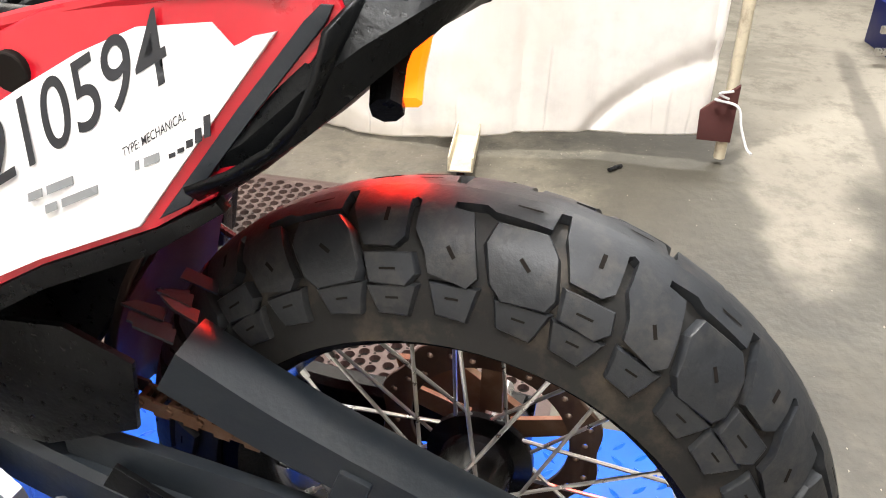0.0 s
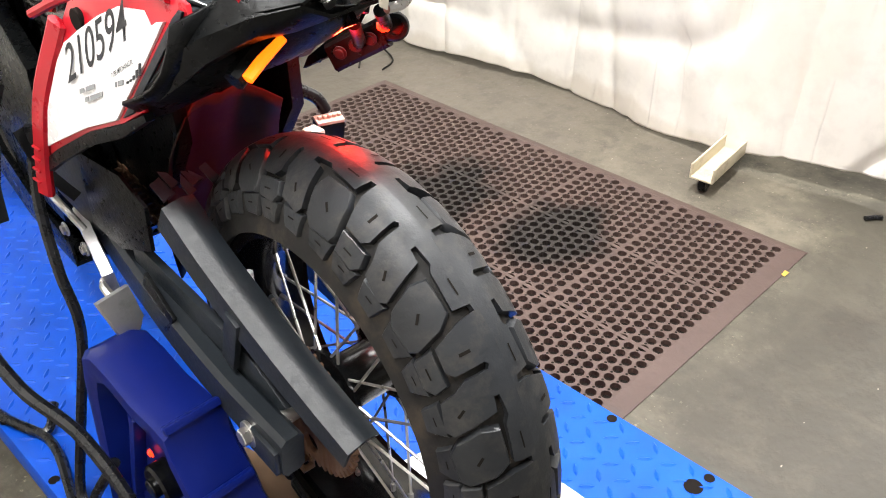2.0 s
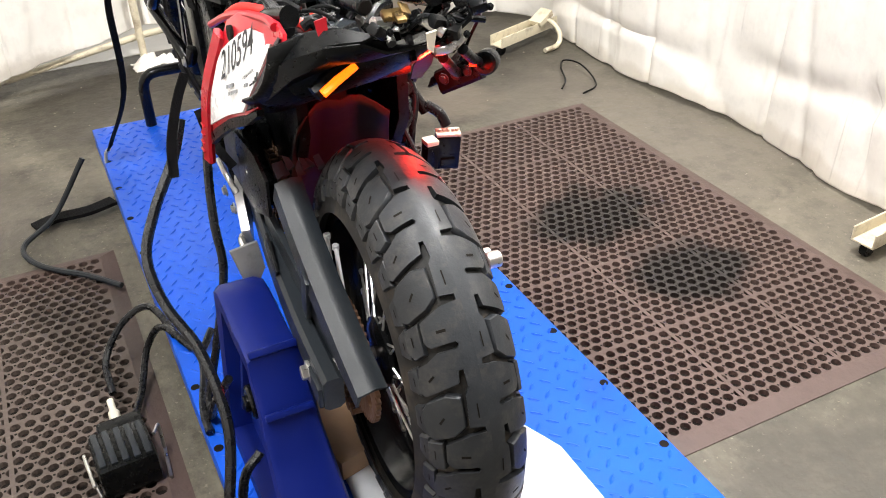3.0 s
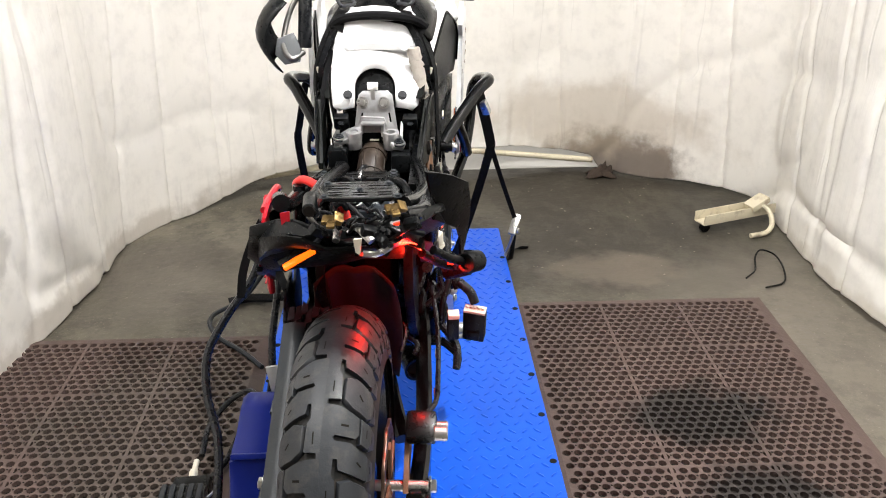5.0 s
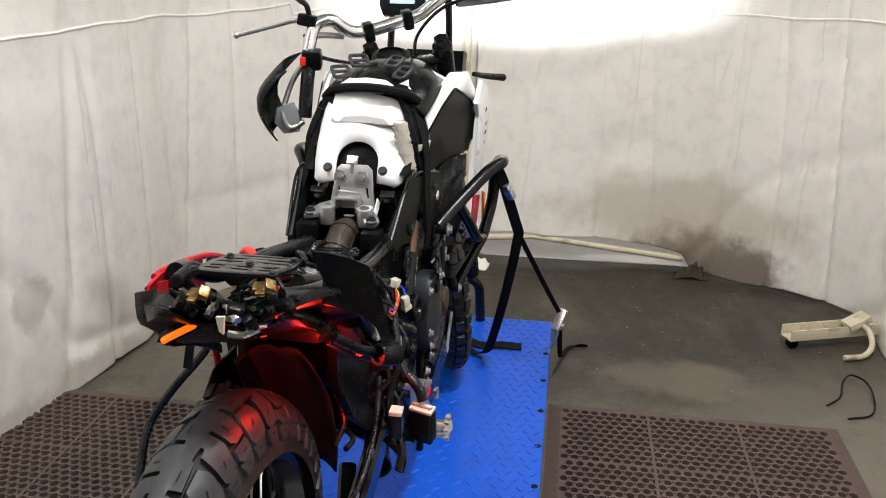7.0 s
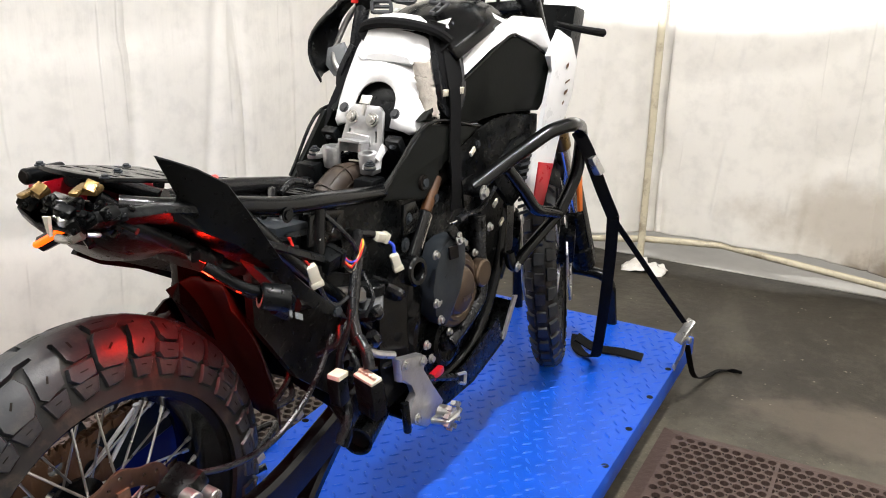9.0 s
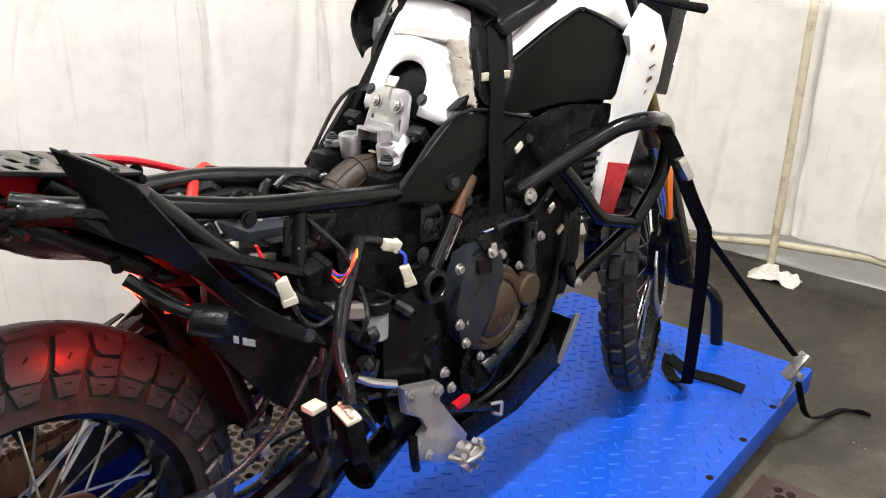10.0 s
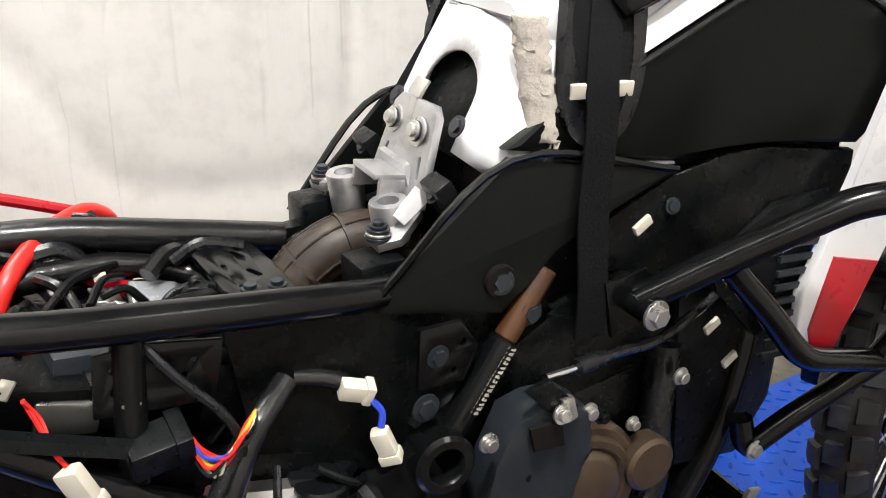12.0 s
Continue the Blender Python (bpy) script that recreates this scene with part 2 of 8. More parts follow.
M_FLEECE = material("grey_lining_cloth", (0.46, 0.42, 0.37), 0.9, 0, 120, 0.4, 0.6, (0.18, 0.15, 0.13), 60, 0.6)
M_INK = material("black_print", (0.015, 0.016, 0.020), 0.5, 0, 40, 0.2, 0.0)
M_TAPE = material("black_tape", (0.0078, 0.0078, 0.0084), 0.22, 0, 60, 0.3, 0.3, spec=0.45)
M_WIRE_RED = material("red_wire", (0.65, 0.02, 0.015), 0.35, 0, 40, 0.1, 0.0)
M_WIRE_BLUE = material("blue_wire", (0.02, 0.05, 0.45), 0.4, 0, 40, 0.1, 0.0)
M_WIRE_YELLOW = material("yellow_wire", (0.65, 0.45, 0.03), 0.4, 0, 40, 0.1, 0.0)
M_MIRROR = material("mirror_glass", (0.75, 0.77, 0.8), 0.13, 1.0, 10, 0.02, 0.0)
M_CLEAR = material("smoked_clear_plastic", (0.22, 0.23, 0.24), 0.25, 0.0, 30, 0.1, 0.02)
M_AMBER = material("lit_amber_lens", (0.9, 0.18, 0.01), 0.4, 0, 30, 0.05, 0.0, glow=(1.0, 0.10, 0.002, 3.4))
M_AMBERCORE = material("lit_amber_filament", (0.9, 0.4, 0.05), 0.4, 0, 30, 0.05, 0.0, glow=(1.0, 0.42, 0.06, 22.0))
M_REDLENS = material("lit_red_lens", (0.7, 0.02, 0.01), 0.3, 0, 30, 0.05, 0.0, glow=(1.0, 0.03, 0.006, 3.0))
M_SCREEN = material("lit_screen", (0.3, 0.35, 0.4), 0.2, 0, 30, 0.05, 0.0, glow=(0.75, 0.88, 1.0, 1.1))
M_GREEN = material("lit_green_lamp", (0.05, 0.5, 0.2), 0.3, 0, 30, 0.05, 0.0, glow=(0.05, 0.9, 0.35, 1.5))
M_HEADLENS = material("lit_headlight", (0.9, 0.9, 0.9), 0.2, 0, 30, 0.02, 0.0, glow=(0.95, 0.98, 1.0, 8))
M_GRIT = material("pale_grit", (0.30, 0.265, 0.215), 0.8, 0, 40, 0.3, 0.1)
M_LEAF = material("dry_leaf", (0.55, 0.33, 0.06), 0.8, 0, 60, 0.2, 0.1)
M_ORANGE = material("orange_plastic", (0.75, 0.17, 0.01), 0.4, 0, 30, 0.1, 0.02)
M_LAMP = material("lamp_diffuser", (0.9, 0.9, 0.9), 0.5, 0, 30, 0.02, 0.0, glow=(1.0, 0.97, 0.92, 3.0))
M_MUD = material("brown_tinted_liner", (0.020, 0.012, 0.010), 0.5, 0, 40, 0.3, 0.1, (0.06, 0.045, 0.035), 12, 0.4, spec=0.15)

# ---- building helpers ----
WORLD = {}
BASE = Matrix()


def shift(x=0.0, y=0.0, z=0.0):
    """Moves what is built next by that much."""
    global BASE
    BASE = Matrix.Translation((x, y, z))


def place(ob, m, parent=None):
    ob.matrix_basis = m
    if parent is not None:
        ob.parent = parent
        ob.matrix_parent_inverse = WORLD[parent.name].inverted()
    WORLD[ob.name] = m
    return ob


def thing(name, x, y, z, rz=0.0, label="", category="", group="", kind=""):
    return tagged(place(new(name), pose(x, y, z, 0, 0, rz)), label, category, group, kind)


def mesh_of(bm, name, mats, smooth=True):
    bmesh.ops.recalc_face_normals(bm, faces=bm.faces)
    me = bpy.data.meshes.new(name)
    bm.to_mesh(me)
    bm.free()
    for m in mats if isinstance(mats, (list, tuple)) else (mats,):
        me.materials.append(m)
    if smooth:
        me.polygons.foreach_set("use_smooth", [True] * len(me.polygons))
        me.set_sharp_from_angle(angle=radians(38))
    return me


def part(name, bm, mats, parent=None, label="", m=None, smooth=True):
    ob = new(name, mesh_of(bm, name, mats, smooth))
    place(ob, BASE @ (m or Matrix()), parent)
    return tagged(ob, label)


def solid(name, bm, mats, label, category, group="", kind="", smooth=True):
    """A top-level thing that is one mesh."""
    return tagged(part(name, bm, mats, None, label, None, smooth), label, category, group, kind)


def shared(name, me, parent, m):
    return place(new(name, me), BASE @ m, parent)


def glide(pts, steps=6):
    """A smooth line through the points."""
    p = [Vector(q) for q in pts]
    if len(p) < 3:
        return p
    q = [2 * p[0] - p[1], *p, 2 * p[-1] - p[-2]]
    out = []
    for i in range(1, len(q) - 2):
        a, b, c, d = q[i - 1:i + 3]
        for k in range(steps):
            t = k / steps
            out.append(0.5 * (2 * b + (c - a) * t + (2 * a - 5 * b + 4 * c - d) * t * t + (3 * b - a - 3 * c + d) * t ** 3))
    return [*out, p[-1]]


def rounded(pts, r=0.03, steps=4):
    """A line of straight runs with rounded bends."""
    p = [Vector(q) for q in pts]
    out = [p[0]]
    for a, b, c in zip(p, p[1:], p[2:]):
        k = min(r, (a - b).length * 0.45, (c - b).length * 0.45)
        u, v = b + (a - b).normalized() * k, b + (c - b).normalized() * k
        out += [u.lerp(b, t).lerp(b.lerp(v, t), t) for t in (i / steps for i in range(steps + 1))]
    return [*out, p[-1]]


def sweep(bm, line, section, up=None, cap=True, mat=0):
    """Carries a closed section (list of x, y) along a line."""
    line = [Vector(p) for p in line]
    n = len(line)
    t0 = (line[1] - line[0]).normalized()
    ref = Vector(up) if up else (Vector((0, 0, 1)) if abs(t0.z) < 0.9 else Vector((0, 1, 0)))
    rings = []
    for i, p in enumerate(line):
        t = (line[min(i + 1, n - 1)] - line[max(i - 1, 0)]).normalized()
        side = t.cross(ref).normalized()
        v = side.cross(t).normalized()
        if not up:
            ref = v
        rings.append([bm.verts.new(p + side * a + v * b) for a, b in (section(i / (n - 1)) if callable(section) else section)])
    k = len(rings[0])
    for r, s in zip(rings, rings[1:]):
        for i in range(k):
            f = bm.faces.new((r[i], r[(i + 1) % k], s[(i + 1) % k], s[i]))
            f.material_index = mat
    if cap:
        bm.faces.new(rings[0][::-1]).material_index = mat
        bm.faces.new(rings[-1]).material_index = mat
    return rings


def circle(r, n=10):
    return [(r * math.cos(2 * math.pi * i / n), r * math.sin(2 * math.pi * i / n)) for i in range(n)]


def oblong(w, h, r=0.25):
    """A rectangle w by h with cut corners."""
    c = min(w, h) * r
    a, b = w / 2, h / 2
    return [(a - c, -b), (a, -b + c), (a, b - c), (a - c, b), (-a + c, b), (-a, b - c), (-a, -b + c), (-a + c, -b)]


def tube(pts, r, n=10, bend=None, steps=6):
    bm = bmesh.new()
    sweep(bm, rounded(pts, bend) if bend else glide(pts, steps), circle(r, n))
    return bm


def add_tube(bm, pts, r, n=10, bend=None, steps=6, mat=0):
    sweep(bm, rounded(pts, bend) if bend else glide(pts, steps), circle(r, n), mat=mat)


def add_cyl(bm, a, b, r, r2=None, n=18, mat=0):
    a, b = Vector(a), Vector(b)
    r2 = r if r2 is None else r2
    e = min(0.12 * (b - a).length, 0.15 * r)
    d = (b - a).normalized()
    sweep(bm, [a, a + d * e, b - d * e, b], lambda t: circle((r - e if t == 0 else r2 - e if t == 1 else r if t < 0.5 else r2), n), mat=mat)


def add_box(bm, m, size, bevel=0.004, mat=0):
    """A box of that size with rounded edges at the pose m."""
    made = bmesh.ops.create_cube(bm, size=1, matrix=m @ Matrix.Diagonal((*size, 1)))
    edges = {e for v in made["verts"] for e in v.link_edges}
    faces = {f for v in made["verts"] for f in v.link_faces}
    for f in faces:
        f.material_index = mat
    if bevel:
        bmesh.ops.bevel(bm, geom=list(edges), offset=min(bevel, 0.3 * min(size)), segments=2, affect="EDGES", profile=0.6)


def box(m, size, bevel=0.004):
    bm = bmesh.new()
    add_box(bm, m, size, bevel)
    return bm


def add_slab(bm, outline, thick, bevel=0.002, way=None, mat=0):
    """A sheet with that outline (points in space), thick along its normal."""
    p = [Vector(q) for q in outline]
    nrm = Vector()
    for a, b in zip(p, p[1:] + p[:1]):
        nrm += a.cross(b)
    nrm.normalize()
    if way is not None and nrm.dot(Vector(way)) < 0:
        nrm = -nrm
    top = [bm.verts.new(q) for q in p]
    low = [bm.verts.new(q - nrm * thick) for q in p]
    ft, fl = bm.faces.new(top), bm.faces.new(low[::-1])
    faces = [ft, fl] + [bm.faces.new((top[i], top[i - 1], low[i - 1], low[i])) for i in range(len(p))]
    for f in faces:
        f.material_index = mat
    if bevel:
        bmesh.ops.bevel(bm, geom=list(ft.edges), offset=min(bevel, thick * 0.7), segments=2, affect="EDGES", profile=0.6)
    big = [f for f in bm.faces if len(f.verts) > 4]
    bmesh.ops.triangulate(bm, faces=big)


def slab(outline, thick, bevel=0.002, way=None):
    bm = bmesh.new()
    add_slab(bm, outline, thick, bevel, way)
    return bm


def spin(bm, profile, m, n=48, mat=0, close=True):
    """Turns a profile of (along the axle, radius) round the X axis of m."""
    rings = []
    for i in range(n):
        a = 2 * math.pi * i / n
        rings.append([bm.verts.new(m @ Vector((x, r * math.sin(a), r * math.cos(a)))) for x, r in profile])
    k = len(profile)
    for i in range(n):
        r, s = rings[i], rings[(i + 1) % n]
        for j in range(k if close else k - 1):
            bm.faces.new((r[j], r[(j + 1) % k], s[(j + 1) % k], s[j])).material_index = mat


def cut_sheet(outer, holes, thick, m, bend=None):
    """A flat sheet with holes cut through it; outlines are in the x, y of m."""
    cu = bpy.data.curves.new("outline", "CURVE")
    cu.dimensions, cu.fill_mode, cu.extrude, cu.bevel_depth, cu.bevel_resolution = "2D", "BOTH", thick / 2, min(0.0008, thick * 0.2), 1
    for ring in (outer, *holes):
        s = cu.splines.new("POLY")
        s.points.add(len(ring) - 1)
        s.use_cyclic_u = True
        for q, (a, b) in zip(s.points, ring):
            q.co = (a, b, 0, 1)
    ob = bpy.data.objects.new("outline", cu)
    me = ob.to_mesh()
    bm = bmesh.new()
    bm.from_mesh(me)
    ob.to_mesh_clear()
    bpy.data.objects.remove(ob)
    bpy.data.curves.remove(cu)
    bmesh.ops.remove_doubles(bm, verts=bm.verts, dist=1e-5)
    for v in bm.verts:
        v.co = m @ (bend(v.co) if bend else v.co)
    return bm


def ring_at(x, y, r, n=12):
    return [(x + r * math.cos(2 * math.pi * i / n), y + r * math.sin(2 * math.pi * i / n)) for i in range(n)]


def slot_at(x, y, w, h, turn=0.0, n=5):
    """A rounded slot outline."""
    c, s, r = math.cos(radians(turn)), math.sin(radians(turn)), h / 2
    pts = []
    for side in (1, -1):
        for i in range(n):
            a = -math.pi / 2 + math.pi * i / (n - 1)
            pts.append((side * (w / 2 - r + r * math.cos(a)), side * r * math.sin(a)))
    return [(x + a * c - b * s, y + a * s + b * c) for a, b in pts]


def band(bm, line, width, thick, side=None, mat=0):
    """A flat strap along a line; side: the way of its width."""
    line = [Vector(p) for p in line]
    n = len(line)
    rings = []
    for i, p in enumerate(line):
        t = (line[min(i + 1, n - 1)] - line[max(i - 1, 0)]).normalized()
        s = Vector(side(i / (n - 1)) if callable(side) else side)
        s = (s - t * s.dot(t)).normalized()
        u = t.cross(s)
        rings.append([bm.verts.new(p + s * a * width / 2 + u * b * thick / 2) for a, b in ((-1, -1), (1, -1), (1, 1), (-1, 1))])
    for r, s in zip(rings, rings[1:]):
        for i in range(4):
            bm.faces.new((r[i], r[(i + 1) % 4], s[(i + 1) % 4], s[i])).material_index = mat
    bm.faces.new(rings[0][::-1]).material_index = mat
    bm.faces.new(rings[-1]).material_index = mat


def strap(pts, width, thick, side, steps=6):
    bm = bmesh.new()
    band(bm, glide(pts, steps), width, thick, side)
    return bm


def frame_of(origin, x_dir, y_dir):
    """A pose from an origin and two directions."""
    x = Vector(x_dir).normalized()
    z = x.cross(Vector(y_dir)).normalized()
    y = z.cross(x)
    return Matrix(((x.x, y.x, z.x, origin[0]), (x.y, y.y, z.y, origin[1]), (x.z, y.z, z.z, origin[2]), (0, 0, 0, 1)))


def bolt(parent, at, way, r=0.008, h=0.006, mat=None, name="bolt"):
    at, way = Vector(at), Vector(way).normalized()
    bm = bmesh.new()
    add_cyl(bm, at, at + way * h * 0.35, r * 1.5, n=14)
    add_cyl(bm, at + way * h * 0.3, at + way * h, r, n=6 if r > 0.007 else 10)
    return part(name, bm, mat or M_STEEL, parent)

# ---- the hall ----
floor_ob = solid("floor", box(pose(0.5, 1.0, -0.06), (15, 15, 0.12), 0), M_CONCRETE, "worn grey-brown concrete floor with stains and painted shade", "floor", kind="structure", smooth=False)
for nm, c, s in (("wall_north", (0.5, 8.6, 1.9), (15.4, 0.2, 3.8)), ("wall_south", (0.5, -6.6, 1.9), (15.4, 0.2, 3.8)),
                 ("wall_west", (-7.1, 1.0, 1.9), (0.2, 15.0, 3.8)), ("wall_east", (8.1, 1.0, 1.9), (0.2, 15.0, 3.8))):
    solid(nm, box(pose(*c), s, 0), M_WALL, "plain painted hall wall", "wall", kind="structure", smooth=False)
solid("ceiling", box(pose(0.5, 1.0, 3.9), (15.4, 15.4, 0.2), 0), M_WALL, "plain painted hall ceiling", "ceiling", kind="structure", smooth=False)


def ceiling_lamp(x, y, w, length):
    lamp = thing("ceiling_lamp", x, y, 3.53, 0, "long white ceiling lamp with a lit diffuser", "lamp", "ceiling lamps")
    part("housing", box(pose(x, y, 3.66), (w + 0.06, length + 0.06, 0.28), 0.01), M_WHITE, lamp)
    part("diffuser", box(pose(x, y, 3.52), (w, length, 0.012), 0.003), M_LAMP, lamp)


for lx, ly, lw, ll in LAMPS:
    ceiling_lamp(lx, ly, lw, ll)

# paler concrete beyond the front curtain
M_PALE = material("pale_concrete", (0.55, 0.53, 0.49), 0.7, 0, 10, 0.25, 0.1, (0.35, 0.32, 0.28), 2.2, 0.4)
sheet = bmesh.new()
add_slab(sheet, [(-2.2, 3.20, 0.004), (0.9, 3.24, 0.004), (2.6, 3.26, 0.004), (2.6, 5.5, 0.004), (-2.2, 5.5, 0.004)], 0.004, 0, (0, 0, 1))
solid("pavement_north", sheet, M_PALE, "paler concrete strip beyond the curtain", "floor", kind="structure", smooth=False)


def curtain(name, plan, hem, top, seed, label, folds=1.0, seam_z=1.27):
    """A hanging canvas along a plan line; hem gives the height of its lower edge."""
    line = glide(plan, 24)
    length = [0.0]
    for a, b in zip(line, line[1:]):
        length.append(length[-1] + (b - a).length)
    count = int(length[-1] / 0.013)
    base, j = [], 0
    for i in range(count + 1):
        d = length[-1] * i / count
        while j < len(length) - 2 and length[j + 1] < d:
            j += 1
        t = (d - length[j]) / max(1e-6, length[j + 1] - length[j])
        base.append((d, line[j].lerp(line[j + 1], t), (line[j + 1] - line[j]).normalized()))
    rnd = random.Random(seed)
    waves = [(rnd.uniform(1.5, 9), rnd.uniform(0, 6.3), rnd.uniform(0.2, 1)) for _ in range(9)]
    bm = bmesh.new()
    rows, seam = [], []
    levels = 60
    for i, (d, p, t) in enumerate(base):
        side = Vector((-t.y, t.x, 0))
        low = hem(p.x, p.y) + 0.012 * math.sin(5 * d + seed) + 0.018 * noise.noise(Vector((d * 3, seed, 0)))
        col = []
        for k in range(levels + 1):
            f = (k / levels) ** 1.5
            z = low + (top - low) * f
            w = sum(a * math.sin(q * d * (1 + 0.12 * f) + h + 0.8 * noise.noise(Vector((d, z * 0.7, seed)))) for q, h, a in waves)
            off = folds * (0.005 + 0.009 * (1 - f)) * w
            off += 0.03 * folds * noise.noise(Vector((d * 1.3, z * 0.3, seed + 5)))
            off += 0.010 * folds * noise.noise(Vector((d * 5, z * 0.8, seed + 9))) * (1 - f)
            ridge = 1 - abs(noise.noise(Vector((d * 3.4 + 0.15 * math.sin(1.3 * z + seed), z * 0.2, seed + 21))))
            off += 0.012 * folds * max(0.0, ridge - 0.92) / 0.08
            tuck = 1 - abs(noise.noise(Vector((d * 1.1 - z * 1.4, z * 0.9 + d * 0.6, seed + 33))))
            off += 0.012 * folds * max(0.0, tuck - 0.92) / 0.08 * (1.2 - f)
            off += 0.004 * abs(noise.noise(Vector((d * 2.2 + z * 2.5, z * 5, seed + 3)))) * folds
            col.append(bm.verts.new((p.x + side.x * off, p.y + side.y * off, z)))
            if k and col[-2].co.z <= seam_z < z:
                seam.append(col[-1].co.copy() + side * 0.0)
        rows.append(col)
    for a, b in zip(rows, rows[1:]):
        for k in range(levels):
            bm.faces.new((a[k], b[k], b[k + 1], a[k + 1]))
    ob = solid(name, bm, M_CANVAS, label, "curtain", "canvas curtains round the lift")
    so = ob.modifiers.new("cloth", "SOLIDIFY")
    so.thickness, so.offset = 0.003, 0
    b2 = bmesh.new()
    line = [q + Vector((0, 0, 0.004 * math.sin(i * 0.2))) for i, q in enumerate(seam)]
    sweep(b2, line, circle(0.007, 6))
    part("seam", b2, M_CANVAS, ob, "stitched rope seam")
    return ob


curtain("canvas_curtain", [(-1.60, -1.5, 0), (-1.46, 0.2, 0), (-1.37, 1.0, 0), (-1.26, 1.55, 0), (-1.18, 2.05, 0), (-1.10, 2.42, 0), (-0.82, 2.77, 0), (-0.43, 2.99, 0), (0.0, 3.15, 0), (0.10, 3.20, 0)],
        lambda x, y: 0.010 + max(0.0, (y - 2.65)) * 0.30, 2.9, 3, "off-white canvas curtain hanging to the floor with dirty hem", 1.1)
curtain("canvas_curtain", [(0.03, 3.15, 0), (0.45, 3.19, 0), (0.95, 3.21, 0), (1.22, 3.12, 0), (1.52, 2.99, 0), (1.84, 2.64, 0), (1.87, 2.2, 0), (1.88, 1.6, 0), (1.84, 0.8, 0), (1.79, 0.36, 0), (1.84, 0.02, 0), (1.93, -0.36, 0)],
        lambda x, y: 0.02 + ((0.07 + 0.09 * min(1.0, max(0.0, (1.12 - x) / 0.9))) * min(1.0, max(0.0, (1.16 - x) / 0.06)) if y > 3.0 else 0.0) + max(0.0, 0.55 - y) * 0.10, 2.9, 11, "off-white canvas curtain with a scorched lifted corner", 1.2)


def pole(name, pts, r, label):
    bm = bmesh.new()
    sweep(bm, [Vector(p) for p in pts], circle(r, 12))
    return solid(name, bm, M_CREAM, label, "pole", "curtain frame poles")


pole("upright_pole", [(-0.01, 3.09, 0.0), (-0.012, 3.09, 1.2), (0.0, 3.09, 2.9)], 0.017, "chipped cream-painted upright pole of the curtain frame")
pole("upright_pole", [(1.93, -0.42, 0.02), (1.93, -0.415, 1.2), (1.93, -0.40, 2.9)], 0.018, "chipped cream-painted upright pole tied to the curtain")
pole("floor_rail", [(-0.66, 3.02, 0.055), (0.0, 3.12, 0.13), (0.35, 3.15, 0.15), (1.12, 3.16, 0.075)], 0.016, "chipped cream-painted rail lying low behind the lift")


def castor_foot(x, y, turn, length, name="castor_foot"):
    """An outrigger of the curtain frame: a channel on a small wheel."""
    m = pose(x, y, 0, 0, 0, turn)
    ob = thing(name, x, y, 0, turn, "cream-painted steel channel foot on a black castor", "castor foot", "curtain frame feet")
    bm = bmesh.new()
    for a, w, z, h in ((0, 0.075, 0.052, 0.006), (-0.035, 0.006, 0.075, 0.045), (0.035, 0.006, 0.075, 0.045)):
        add_box(bm, m @ pose(length / 2, a, z), (length, w, h), 0.0015)
    part("channel", bm, M_CREAM, ob)
    bm = bmesh.new()
    add_cyl(bm, m @ Vector((0.035, -0.012, 0.026)), m @ Vector((0.035, 0.012, 0.026)), 0.026)
    part("castor", bm, M_BLACK, ob, "small black castor wheel")
    return ob


castor_foot(1.575, 0.335, 6, 0.40)
foot = castor_foot(1.46, 2.33, 20, 0.42)
bm = bmesh.new()
add_tube(bm, [(1.76, 2.42, 0.115), (1.80, 2.37, 0.09), (1.80, 2.31, 0.05), (1.76, 2.27, 0.022), (1.68, 2.25, 0.016)], 0.012, 10)
add_box(bm, pose(1.76, 2.42, 0.112, 0, -24, 20), (0.10, 0.07, 0.03), 0.004)
part("bent_bracket", bm, M_CREAM, foot)

# scorched rag at the lifted corner, bunched canvas at the pole
def crumple(centre, size, height, seed, cells=15):
    """A crumpled cloth lying in a heap."""
    bm = bmesh.new()
    grid = []
    for i in range(cells + 1):
        row = []
        for j in range(cells + 1):
            u, v = 2 * i / cells - 1, 2 * j / cells - 1
            r = math.hypot(u, v)
            n = noise.noise(Vector((u * 2.3, v * 2.3, seed))) + 0.6 * noise.noise(Vector((u * 5, v * 5, seed + 4)))
            q = 1 + 0.25 * noise.noise(Vector((u * 1.5, v * 1.5, seed + 9)))
            z = height * max(0.0, 1 - r * 0.85) ** 0.8 * (0.8 + 0.7 * n) + 0.012 * abs(n)
            row.append(bm.verts.new((centre[0] + u * size[0] * q + 0.012 * n, centre[1] + v * size[1] * q, centre[2] + max(0.001, z))))
        grid.append(row)
    for a, b in zip(grid, grid[1:]):
        for j in range(cells):
            bm.faces.new((a[j], b[j], b[j + 1], a[j + 1]))
    return bm


M_RAG = material("scorched_rag", (0.045, 0.030, 0.021), 0.95, 0, 60, 0.5, 0.5)
rag = solid("rag", crumple((1.16, 3.10, 0.001), (0.075, 0.045), 0.075, 4), M_RAG, "scorched brown rag on the floor by the curtain", "rag")
bundle = solid("crumpled_canvas", crumple((0.03, 3.05, 0.001), (0.10, 0.06), 0.06, 7, 22), M_CANVAS, "bunched canvas round the foot of the pole", "cloth")
for ob in (rag, bundle):
    so = ob.modifiers.new("cloth", "SOLIDIFY")
    so.thickness = 0.003
bm = bmesh.new()
add_slab(bm, [(1.90, -0.34, 0.085), (1.90, -0.44, 0.085), (1.905, -0.44, 0.27), (1.905, -0.40, 0.24), (1.90, -0.335, 0.18)], 0.012, 0.003, (-1, 0, 0))
